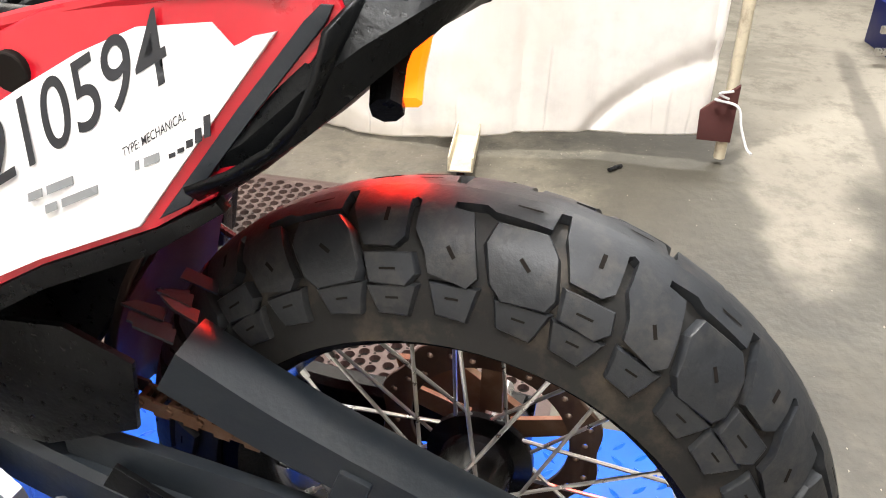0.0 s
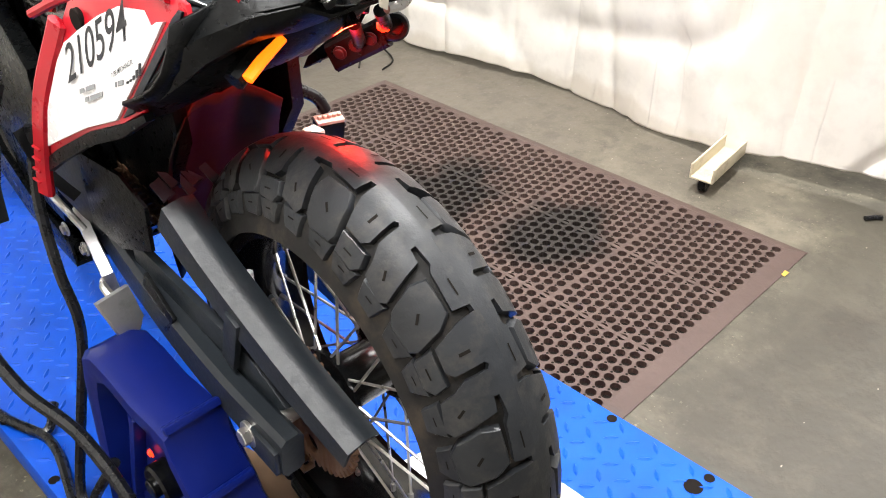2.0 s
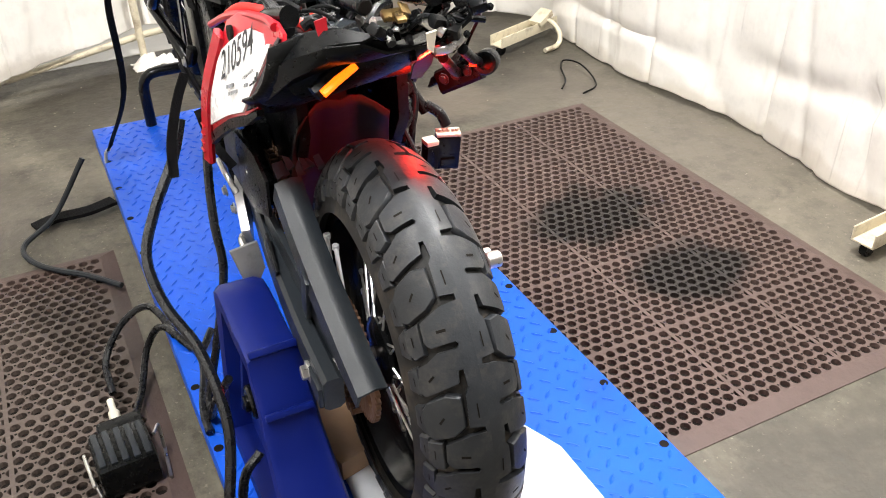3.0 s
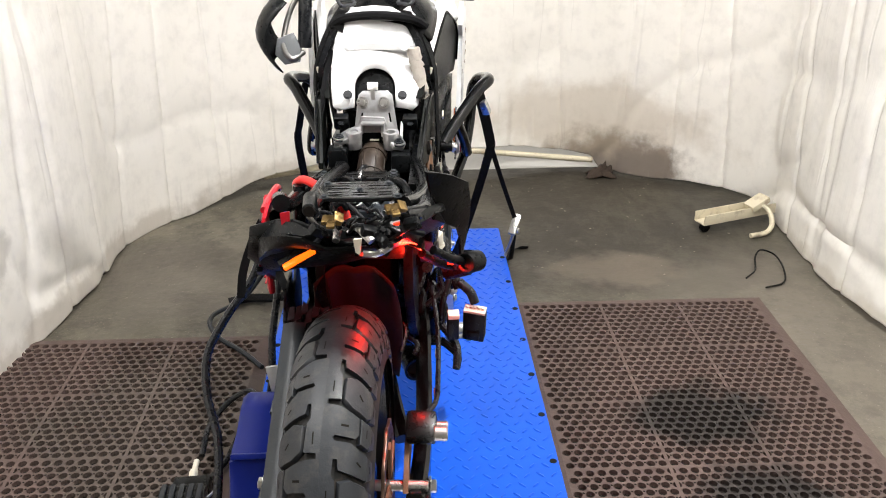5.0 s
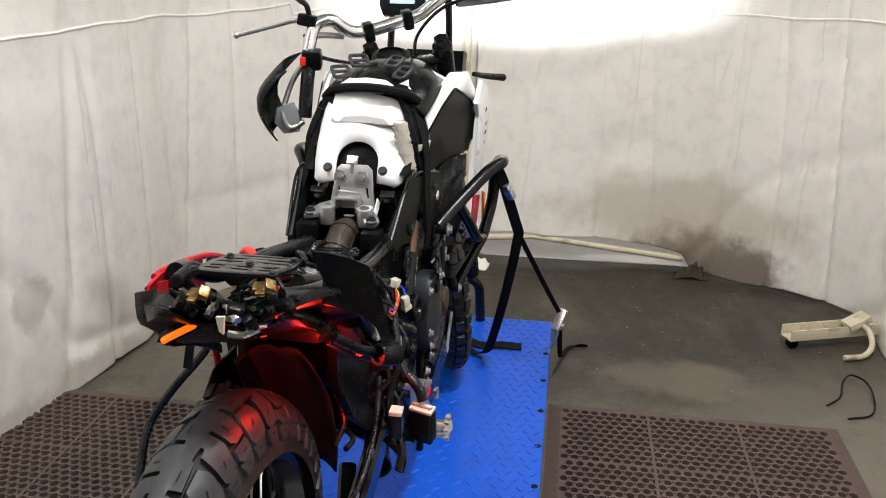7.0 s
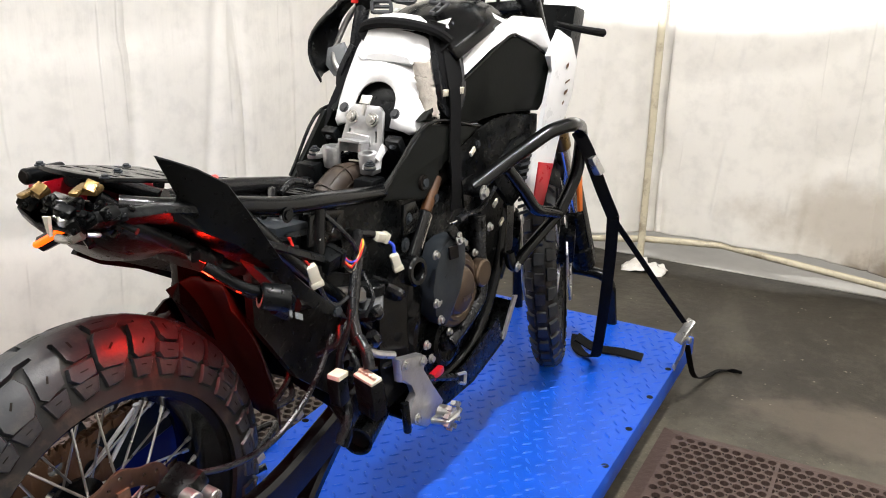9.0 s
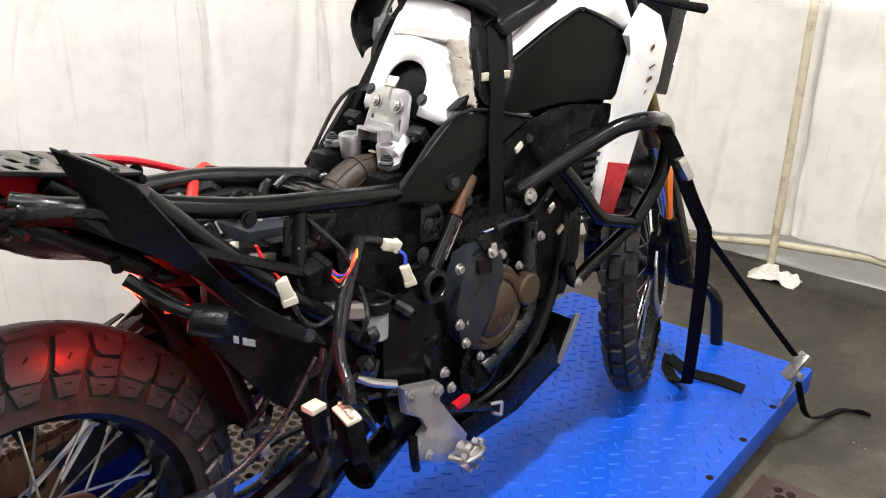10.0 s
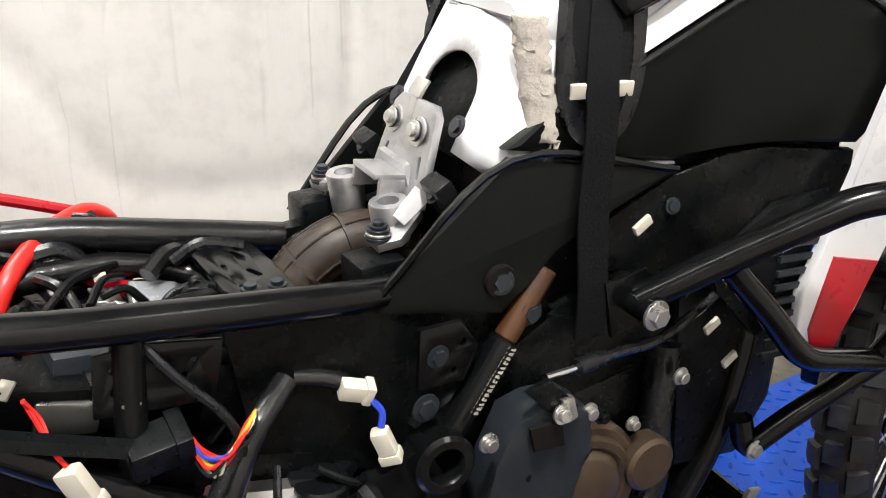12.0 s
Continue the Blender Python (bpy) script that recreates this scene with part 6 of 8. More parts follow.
for i in range(16):
    a = B(rnd.uniform(-0.08, 0.11), rnd.uniform(0.30, 0.49), rnd.uniform(0.925, 0.952))
    part("metal_clip", box(Matrix.Translation(a) @ pose(0, 0, 0, rnd.uniform(-40, 40), rnd.uniform(-40, 40), rnd.uniform(0, 180)), (rnd.uniform(0.012, 0.04), rnd.uniform(0.008, 0.02), 0.003), 0.001), rnd.choice((M_ALU, M_STEEL, M_PLUG, M_CLEAR, M_BLACK)), main)
rnd = random.Random(21)
for i in range(26):
    a = B(rnd.uniform(-0.10, 0.10), rnd.uniform(0.28, 0.52), 0.945 + rnd.uniform(-0.01, 0.02))
    d = Vector((rnd.uniform(-0.05, 0.05), rnd.uniform(-0.06, 0.06), rnd.uniform(-0.01, 0.02)))
    part("lead", tube([a, a + d * 0.6 + Vector((0, 0, 0.012)), a + d * 1.4], rnd.choice((0.004, 0.006, 0.009)), 8), rnd.choice((M_TAPE, M_CABLE, M_TAPE, M_BLACK)), main)
part("left_loom", tube([B(-0.09, 0.30, 0.99), B(-0.085, 0.42, 0.985), B(-0.075, 0.54, 0.965), B(-0.07, 0.64, 0.945)], 0.016, 10), M_TAPE, main, "taped wiring loom along the rail")
shift()
part("red_cable", tube([(-0.036, 0.312, 0.972), (-0.048, 0.328, 0.998), (-0.075, 0.352, 1.013), (-0.105, 0.382, 1.021), (-0.132, 0.415, 1.021), (-0.150, 0.436, 1.006), (-0.153, 0.442, 0.994)], 0.0092, 10), M_WIRE_RED, bike, "thick red battery cable")
part("red_bracket", slab([(-0.10, 0.370, 0.985), (-0.04, 0.425, 0.968), (-0.05, 0.440, 0.968), (-0.11, 0.395, 0.983)], 0.006, 0.001), M_RED, bike, "broken red plastic piece")
part("red_edge", tube([(-0.166, 0.085, 1.090), (-0.165, 0.13, 1.088), (-0.168, 0.22, 1.070), (-0.176, 0.32, 1.042), (-0.186, 0.42, 1.000)], 0.0065, 8), M_RED, bike, "red inner edge of the side cover")
part("red_bracket", slab([(-0.128, 0.030, 1.108), (-0.112, 0.028, 1.112), (-0.112, 0.022, 1.072), (-0.124, 0.022, 1.070)], 0.007, 0.002), M_RED, bike, "broken red tail piece")
shift(0.008, -0.049, 0.035)

# ---- tank, panels and bag ----
tank = place(new("tank"), BIKE @ pose(0, 1.0, 1.1), bike)
SEC = ((0.840, 0.080, 1.175, 1.196, 0.05), (0.885, 0.100, 1.120, 1.228, 0.06), (0.94, 0.118, 1.050, 1.262, 0.07), (1.02, 0.136, 1.060, 1.280, 0.08), (1.10, 0.152, 1.070, 1.280, 0.09), (1.18, 0.166, 1.080, 1.255, 0.10), (1.26, 0.175, 1.080, 1.225, 0.11))
bm = bmesh.new()
rings = []
for y, hw, zl, zt, tw in SEC:
    zs = zl + 0.62 * (zt - zl)
    sec = [(-hw * 0.9, zl), (-hw, (zl + zs) / 2), (-hw * 0.97, zs), (-(hw + tw) / 2, zt - 0.022), (-tw, zt - 0.006), (0, zt), (tw, zt - 0.006), ((hw + tw) / 2, zt - 0.022), (hw * 0.97, zs), (hw, (zl + zs) / 2), (hw * 0.9, zl)]
    rings.append([bm.verts.new(B(a, y, b)) for a, b in sec])
for r, s in zip(rings, rings[1:]):
    for i in range(10):
        bm.faces.new((r[i], r[i + 1], s[i + 1], s[i]))
bm.faces.new(rings[0])
bm.faces.new(rings[-1][::-1])
bmesh.ops.subdivide_edges(bm, edges=bm.edges[:], cuts=1, use_grid_fill=True, smooth=0.6)
part("shell", bm, M_WHITE, tank, "white tank shell")
arch = [(0.050, -0.006), (0.049, 0.022)] + [(0.049 * math.cos(radians(a)), 0.044 + 0.046 * math.sin(radians(a))) for a in range(0, 181, 15)] + [(-0.049, 0.022), (-0.050, -0.006)]
half = [(0.088, -0.010), (0.103, 0.006), (0.106, 0.050), (0.105, 0.090), (0.101, 0.130), (0.095, 0.170), (0.080, 0.225), (0.044, 0.245)]
rim_line = half + [(0.0, 0.248)] + [(-a, b) for a, b in half[::-1]]
bm = bmesh.new()
COVER = frame_of(B(-0.003, 0.776, 1.060), (1, 0, 0), (0, 0.50, 0.87))
grid = []
for (a, b), (c, d) in zip(arch, rim_line):
    row = []
    for k in range(6):
        u, v = a + (c - a) * k / 5, b + (d - b) * k / 5
        row.append(bm.verts.new(COVER @ Vector((u, v, -1.7 * u * u - (0.010 if k == 5 else 0.002 if k == 4 else 0.0)))))
    row.append(bm.verts.new(COVER @ Vector((c * 1.02, max(d, 0.02), -1.7 * c * c - 0.055))))
    grid.append(row)
for p, q in zip(grid, grid[1:]):
    for k in range(6):
        bm.faces.new((p[k], p[k + 1], q[k + 1], q[k]))
so = part("rear_cover", bm, M_WHITE, tank, "white rear tank cover with a rounded cut-out").modifiers.new("sheet", "SOLIDIFY")
so.thickness, so.offset = 0.005, 0
part("arch_back", cut_sheet([(-0.06, -0.02), (0.06, -0.02), (0.06, 0.10), (0.03, 0.13), (-0.03, 0.13), (-0.06, 0.10)], [], 0.004, frame_of(B(-0.003, 0.798, 1.060), (1, 0, 0), (0, 0.50, 0.87))), M_BLACK, tank)
for s in (1, -1):
    bolt(tank, B(s * 0.066 - 0.003, 0.777, 1.083), (0, -0.87, 0.5), 0.0075, 0.005, M_INK)
    part("corner_clip", box(BIKE @ pose(s * 0.083, 0.752, 1.024, 30, 0, 0), (0.035, 0.02, 0.04), 0.004), M_BLACK, tank)
    bolt(tank, B(s * 0.083, 0.742, 1.027), (0, -0.87, 0.5), 0.006, 0.005, M_GUARD)
ccap = bmesh.new()
add_cyl(ccap, (0.012, 1.165, 1.278), (0.012, 1.160, 1.296), 0.050, n=28)
part("filler_cap", ccap, M_BLACK, tank, "round black filler cap")
bm = bmesh.new()
spin(bm, [(0.0, 0.034), (0.003, 0.040), (0.006, 0.040), (0.008, 0.034)], frame_of((0.012, 1.159, 1.2945), (0, -0.26, 0.96), (1, 0, 0)), 24)
part("cap_ring", bm, M_CASE, tank)

shift()
right_upper = [(0.140, 0.743, 1.103), (0.153, 0.791, 1.137), (0.170, 0.854, 1.167), (0.197, 0.956, 1.226), (0.214, 1.019, 1.259), (0.223, 1.052, 1.251), (0.237, 1.106, 1.228), (0.248, 1.146, 1.204), (0.254, 1.165, 1.169), (0.250, 1.151, 1.104), (0.243, 1.127, 1.078), (0.214, 1.020, 1.090), (0.201, 0.971, 1.088), (0.186, 0.915, 1.078)]
right_lower = [(0.134, 0.611, 0.966), (0.134, 0.612, 0.982), (0.160, 0.738, 1.101), (0.189, 0.921, 1.070), (0.188, 0.917, 1.063), (0.172, 0.837, 1.027), (0.163, 0.792, 0.999), (0.157, 0.761, 0.972), (0.159, 0.737, 0.944)]
right_cowl = [(0.158, 0.834, 1.010), (0.182, 0.922, 1.059), (0.197, 0.978, 1.079), (0.210, 1.027, 1.082), (0.239, 1.133, 1.069), (0.239, 1.135, 1.026), (0.217, 1.051, 0.977), (0.206, 1.013, 0.946), (0.190, 0.953, 0.940), (0.174, 0.893, 0.957), (0.161, 0.845, 0.965)]
fair = [(0.265, 1.122, 1.207), (0.268, 1.143, 1.174), (0.262, 1.105, 1.040), (0.255, 1.065, 0.920), (0.257, 1.073, 0.846), (0.265, 1.124, 0.834), (0.269, 1.149, 0.887), (0.276, 1.197, 1.021), (0.284, 1.243, 1.105), (0.286, 1.257, 1.182), (0.281, 1.225, 1.239), (0.272, 1.167, 1.263)]
red_patch = [(0.265, 1.099, 0.961), (0.275, 1.165, 0.945), (0.269, 1.124, 0.840), (0.264, 1.093, 0.845), (0.262, 1.083, 0.874)]
white_top = [(0.150, 0.800, 1.150), (0.160, 0.86, 1.200), (0.180, 0.95, 1.262), (0.205, 1.05, 1.300), (0.235, 1.14, 1.290), (0.262, 1.150, 1.225), (0.250, 1.150, 1.210), (0.236, 1.108, 1.236), (0.220, 1.052, 1.258), (0.212, 1.017, 1.266), (0.195, 0.954, 1.233), (0.168, 0.850, 1.172)]
for s in (1, -1):
    f = (lambda q: Vector(q) - Vector((0.013, 0, 0))) if s > 0 else (lambda q: mirrored(Vector(q) - Vector((0.013, 0, 0))))
    way = (s, -0.2, 0.2)
    part("upper_panel", slab([f(q) for q in right_upper], 0.014, 0.006, way), M_CHAR, tank, "charcoal tank side panel")
    part("lower_panel", slab([f(q) for q in right_lower], 0.012, 0.005, way), M_CHAR, tank, "charcoal lower side panel")
    part("side_cowl", slab([f(q) for q in right_cowl], 0.012, 0.004, way), M_CASE, tank, "glossy dark side cowl")
    part("panel_lip", tube([f(q) for q in right_upper[1:10]], 0.0035, 6), M_FRAME, tank)
    part("lower_lip", tube([f(q) for q in right_lower[1:4]], 0.004, 6), M_FRAME, tank)
    part("bright_seam", slab([f(q) for q in ((0.176, 0.862, 1.083), (0.187, 0.918, 1.0775), (0.187, 0.918, 1.0755), (0.176, 0.862, 1.081))], 0.004, 0, way), M_ALU, tank)
    part("panel_backing", slab([f(q) for q in ((0.120, 0.76, 1.05), (0.150, 0.90, 1.11), (0.222, 1.13, 1.13), (0.222, 1.13, 1.03), (0.165, 0.95, 0.98), (0.145, 0.86, 0.99))], 0.006, 0.001, way), M_BLACK, tank)
    part("fairing", slab([f(q) for q in fair], 0.012, 0.005, way), M_WHITE, tank, "white side fairing")
    part("red_patch", slab([f(q) for q in red_patch], 0.004, 0.001, way), M_RED, tank, "red sticker on the fairing")
    part("tank_cheek", slab([f(q) for q in white_top], 0.010, 0.004, way), M_WHITE, tank, "white tank cheek")
    q = f((0.158, 0.733, 0.980))
    # Dark disc puts the recess's shade round the bolt.
    bm = bmesh.new()
    add_cyl(bm, q - Vector((s * 0.006, 0, 0)), q + Vector((s * 0.002, 0, 0)), 0.017)
    part("bolt_recess", bm, M_HOLE_SHADE, tank)
    bolt(tank, q, way, 0.009, 0.006, M_GUARD)
    q = f((0.184, 0.926, 1.028))
    bolt(tank, q, way, 0.006, 0.004, M_GUARD)
    part("radiator_cowl", slab([f(p) for p in ((0.195, 0.98, 0.96), (0.225, 1.04, 1.02), (0.235, 1.11, 1.03), (0.235, 1.09, 0.89), (0.225, 1.04, 0.86), (0.205, 0.99, 0.92))], 0.02, 0.004, way), M_BLACK, tank, "black radiator cowl")
    bm = bmesh.new()
    for k in range(9):
        z = 0.985 - 0.017 * k
        add_slab(bm, [f(p) for p in ((0.240, 1.035, z), (0.246, 1.095, z - 0.004), (0.246, 1.095, z - 0.011), (0.240, 1.035, z - 0.007))], 0.004, 0)
    part("grille_slat", bm, M_GUARD, tank, "stack of black grille slats")
for y, z, w, hh in ((1.200, 1.170, 0.010, 0.014), (1.200, 1.135, 0.018, 0.009), (1.196, 1.108, 0.015, 0.013), (1.190, 1.085, 0.007, 0.010)):
    k = 0.075 + 0.16 * y
    part("scuffed_sticker", slab([(k, y, z), (k + 0.16 * w, y + w, z + 0.006), (k + 0.16 * w, y + w, z + hh), (k, y, z + hh - 0.005)], 0.001, 0, (1, 0, 0)), M_RUST, tank, "torn brown sticker remains")
shift(0.008, -0.049, 0.035)
# indicator on the right fairing
bm = bmesh.new()
sweep(bm, glide([(0.222, 1.255, 1.238), (0.25, 1.33, 1.222), (0.287, 1.41, 1.208)], 5), lambda t: oblong(0.014 + 0.014 * t, 0.012 + 0.008 * t, 0.35))
part("front_indicator", bm, M_BLACK, tank, "dark unlit front indicator")

# harness bag on the tank
bag = place(new("tank_harness"), BIKE @ pose(0, 0.95, 1.25), bike)
bm = bmesh.new()
cols = []
for i in range(15):
    v = i / 14
    row = []
    for j in range(15):
        u = j / 7 - 1
        hw = 0.108 + 0.034 * math.sin(math.pi * min(1, 0.25 + 0.6 * v))
        y = 0.880 + 0.27 * v + 0.030 * u * u * (1 - v)
        z = 1.226 + 0.062 * math.sin(min(1, v * 1.25) * math.pi / 2) - 0.052 * abs(u) ** 2.6 - 0.010 * v
        row.append(bm.verts.new(B(u * hw, y, z + 0.014)))
    cols.append(row)
for p, q in zip(cols, cols[1:]):
    for j in range(14):
        bm.faces.new((p[j], p[j + 1], q[j + 1], q[j]))
pad = part("pad", bm, M_FRAME, bag, "smooth black moulded pad")
so = pad.modifiers.new("sheet", "SOLIDIFY")
so.thickness = 0.012
bm = bmesh.new()
sweep(bm, glide([B(-0.105, 0.915, 1.222), B(-0.080, 0.895, 1.242), B(-0.03, 0.882, 1.252), B(0.03, 0.882, 1.252), B(0.080, 0.895, 1.242), B(0.105, 0.915, 1.222)], 6), oblong(0.050, 0.020, 0.3))
part("rolled_edge", bm, M_WEB, bag)
for x, y, z, t in ((-0.055, 0.985, 1.301, 35), (-0.085, 0.935, 1.280, 40), (0.035, 0.985, 1.302, -35), (0.070, 0.930, 1.285, -40)):
    m = BIKE @ pose(x, y, z, 38, 0, t)
    bm = bmesh.new()
    add_tube(bm, [m @ Vector(q) for q in ((-0.021, -0.017, 0), (0.021, -0.017, 0), (0.021, 0.017, 0), (-0.021, 0.017, 0), (-0.021, -0.017, 0))], 0.0045, 8, 0.008)
    add_cyl(bm, m @ Vector((-0.017, 0, 0)), m @ Vector((0.017, 0, 0)), 0.004, n=8)
    part("ladder_buckle", bm, M_INK, bag, "black ladder-lock buckle")
shift()
part("front_strap", strap([(-0.085, 0.850, 1.270), (-0.060, 0.832, 1.256), (-0.020, 0.824, 1.232), (0.024, 0.820, 1.207), (0.078, 0.822, 1.205), (0.118, 0.832, 1.238), (0.142, 0.845, 1.268)], 0.022, 0.003, (0, 0.5, 0.87)), M_WEB, bag, "loose looped webbing")
for s in (1, -1):
    f = (lambda q: Vector(q)) if s > 0 else mirrored
    part("side_pad", strap([f(q) for q in ((0.098, 0.880, 1.285), (0.126, 0.850, 1.235), (0.146, 0.832, 1.180), (0.150, 0.830, 1.128))], 0.068, 0.014, (0.30 * s, 0.95, 0)), M_WEB, bag, "padded black shoulder strap")
    part("pad_edge", strap([f(q) for q in ((0.110, 0.910, 1.285), (0.138, 0.880, 1.235), (0.158, 0.866, 1.175), (0.160, 0.852, 1.128), (0.156, 0.828, 1.112), (0.146, 0.806, 1.124), (0.142, 0.800, 1.172), (0.118, 0.818, 1.235))], 0.012, 0.018, (1 * s, 0, 0)), M_CABLE, bag, "rolled pad edging")
    for d in (-0.023, 0.023):
        part("reflective_tab", box(Matrix.Translation(f((0.158 + 0.25 * d, 0.828 + d, 1.157))) @ pose(0, 0, 0, 0, 10 * s, -17 * s), (0.006, 0.016, 0.014), 0.001), M_PLUG, bag, "small grey reflective tab")
    part("long_strap", strap([f(q) for q in ((0.132, 0.850, 1.245), (0.158, 0.828, 1.175), (0.166, 0.825, 1.125), (0.168, 0.822, 1.04), (0.172, 0.826, 0.96), (0.166, 0.832, 0.90))], 0.032, 0.004, (0.25 * s, 0.95, 0)), M_WEB, bag, "long black webbing strap")
part("loose_end", strap([B(-0.10, 0.83, 1.20), B(-0.115, 0.80, 1.165), B(-0.122, 0.775, 1.125), B(-0.125, 0.75, 1.085), B(-0.13, 0.735, 1.06)], 0.014, 0.002, (0.7, 0.5, 0)), M_WEB, bag, "dangling strap end")
bm = bmesh.new()
cols = []
for i in range(25):
    v = i / 24
    mid = Vector((0.108, 0.780, 1.222)).lerp(Vector((0.131, 0.785, 1.108)), v)
    row = []
    for j in range(9):
        u = j / 8 - 0.5
        rough = 0.004 * noise.noise(Vector((u * 9, v * 22, 3.0)))
        ragged = 0.006 * noise.noise(Vector((v * 15, 7.0 + (j > 4), 1.0))) if j in (0, 8) else 0.0
        row.append(bm.verts.new(mid + Vector((0.029 * u + ragged, 0.016 * u - 0.008 * (0.25 - u * u) * 4 + rough, rough))))
    cols.append(row)
for p, q in zip(cols, cols[1:]):
    for j in range(8):
        bm.faces.new((p[j], p[j + 1], q[j + 1], q[j]))
lining = part("lining", bm, M_FLEECE, bag, "frayed grey lining cloth")
so = lining.modifiers.new("cloth", "SOLIDIFY")
so.thickness = 0.003
for k in range(16):
    q = Vector((0.114 + 0.0021 * k, 0.778 + 0.0010 * k, 1.110))
    part("frayed_thread", tube([q, q + Vector((0.004 * math.sin(k * 2.1), -0.003, -0.008 - 0.004 * (k % 3))), q + Vector((0.008 * math.sin(k * 1.3), -0.004, -0.013 - 0.006 * (k % 3)))], 0.0013, 5), M_FLEECE, bag)

shift(0.008, -0.049, 0.035)
# ---- crash bars ----
guards = place(new("crash_bars"), BIKE @ pose(0, 1.1, 0.9), bike)
top = [(0.178, 0.925, 0.905), (0.215, 0.985, 0.945), (0.290, 1.085, 1.018), (0.318, 1.120, 1.028), (0.318, 1.170, 1.022), (0.298, 1.265, 0.998), (0.285, 1.315, 0.955), (0.282, 1.312, 0.870), (0.262, 1.250, 0.778)]
low = [(0.222, 1.005, 0.940), (0.245, 1.060, 0.875), (0.258, 1.100, 0.822), (0.262, 1.250, 0.775)]
back = [(0.262, 1.245, 0.775), (0.215, 1.150, 0.690), (0.200, 1.115, 0.655), (0.190, 1.110, 0.70)]
for s in (1, -1):
    f = (lambda q: Vector(q)) if s > 0 else mirrored
    part("main_hoop", tube([f(q) for q in top], 0.0165, 14, 0.05), M_FRAME, guards, "black tubular crash hoop")
    part("lower_hoop", tube([f(q) for q in low], 0.0145, 12, 0.04), M_FRAME, guards)
    part("brace", tube([f(q) for q in back], 0.0145, 12, 0.03), M_FRAME, guards)
    bm = bmesh.new()
    add_cyl(bm, f((0.165, 0.925, 0.902)), f((0.205, 0.925, 0.900)), 0.014)
    part("spacer", bm, M_FRAME, guards, "black spacer tube")
    bolt(guards, f((0.203, 0.925, 0.900)), (s, 0, 0), 0.011, 0.012)
    bolt(guards, f((0.212, 1.115, 0.665)), (s, 0, 0), 0.009, 0.008)
    bolt(guards, f((0.236, 1.06, 0.88)), (s, 0, 0), 0.007, 0.006)
    part("mount_plate", slab([f(q) for q in ((0.172, 0.885, 0.93), (0.172, 0.94, 0.935), (0.176, 0.95, 0.885), (0.172, 0.90, 0.865))], 0.005, 0.001, (s, 0, 0)), M_FRAME, guards)

# ---- engine ----
engine = place(new("engine"), BIKE @ pose(0, 0.88, 0.7), bike)
part("crankcase", box(BIKE @ pose(0, 0.86, 0.66, 8, 0, 0), (0.25, 0.34, 0.24), 0.035), M_CASE, engine, "dark painted crankcase")
part("cylinder_block", box(BIKE @ pose(0, 0.96, 0.82, 20, 0, 0), (0.23, 0.17, 0.20), 0.02), M_CASE, engine)
part("sump", box(BIKE @ pose(0, 0.88, 0.51), (0.20, 0.28, 0.10), 0.03), M_CASE, engine)
shift()
part("outer_cover", slab([(0.196, 0.700, 0.805), (0.196, 0.722, 0.850), (0.204, 0.745, 0.862), (0.208, 0.783, 0.860), (0.208, 0.810, 0.838), (0.206, 0.818, 0.785), (0.206, 0.782, 0.742), (0.204, 0.764, 0.684), (0.200, 0.738, 0.662), (0.196, 0.700, 0.700), (0.194, 0.690, 0.760)], 0.045, 0.012, (1, 0, 0)), M_GUARD, engine, "dark grey sprocket-side cover")
part("cover_window", slab([(0.2095, 0.728, 0.850), (0.2095, 0.768, 0.846), (0.2095, 0.774, 0.814), (0.2095, 0.736, 0.820)], 0.004, 0.002, (1, 0, 0)), M_HOLE_SHADE, engine)
shift(0.02, -0.075, 0.012)
bm = bmesh.new()
spin(bm, [(-0.02, 0.0), (-0.02, 0.086), (0.004, 0.086), (0.010, 0.080), (0.010, 0.072), (0.016, 0.068), (0.016, 0.060), (0.012, 0.056), (0.020, 0.050), (0.022, 0.046), (0.022, 0.0)], frame_of((0.160, 0.890, 0.708), (1, -0.06, 0.05), (0, 1, 0)), 40)
part("clutch_cover", bm, M_BRONZE, engine, "bronze painted clutch cover")
bm = bmesh.new()
spin(bm, [(-0.015, 0.0), (-0.015, 0.033), (0.006, 0.033), (0.010, 0.028), (0.010, 0.0)], frame_of((0.180, 0.980, 0.722), (1, -0.06, 0.05), (0, 1, 0)), 28)
part("small_cover", bm, M_BRONZE, engine, "round bronze cover")
bm = bmesh.new()
for k, w in enumerate((0.011, 0.010, 0.009, 0.011, 0.009)):
    y = 0.872 + 0.014 * k
    add_slab(bm, [(0.1885, y, 0.700 - 0.09 * k * 0.014), (0.1885, y + w, 0.699 - 0.09 * k * 0.014), (0.1885, y + w, 0.687), (0.1885, y, 0.688)], 0.0015, 0)
part("raised_mark", bm, M_BRONZE, engine, "raised cast mark")
for k in range(11):
    a = 2 * math.pi * k / 11 + 0.2
    bolt(engine, (0.168, 0.892 + 0.096 * math.cos(a), 0.708 + 0.096 * math.sin(a)), (1, 0, 0), 0.006, 0.010, M_STEEL if k % 2 else M_CASE)
shift(0.008, -0.049, 0.035)
for y, z in ((0.74, 0.70), (0.735, 0.81), (0.76, 0.655), (0.86, 0.80), (0.99, 0.80), (0.70, 0.62), (0.72, 0.58)):
    bolt(engine, (0.190, y, z), (1, 0, 0), 0.007, 0.010)
bm = bmesh.new()
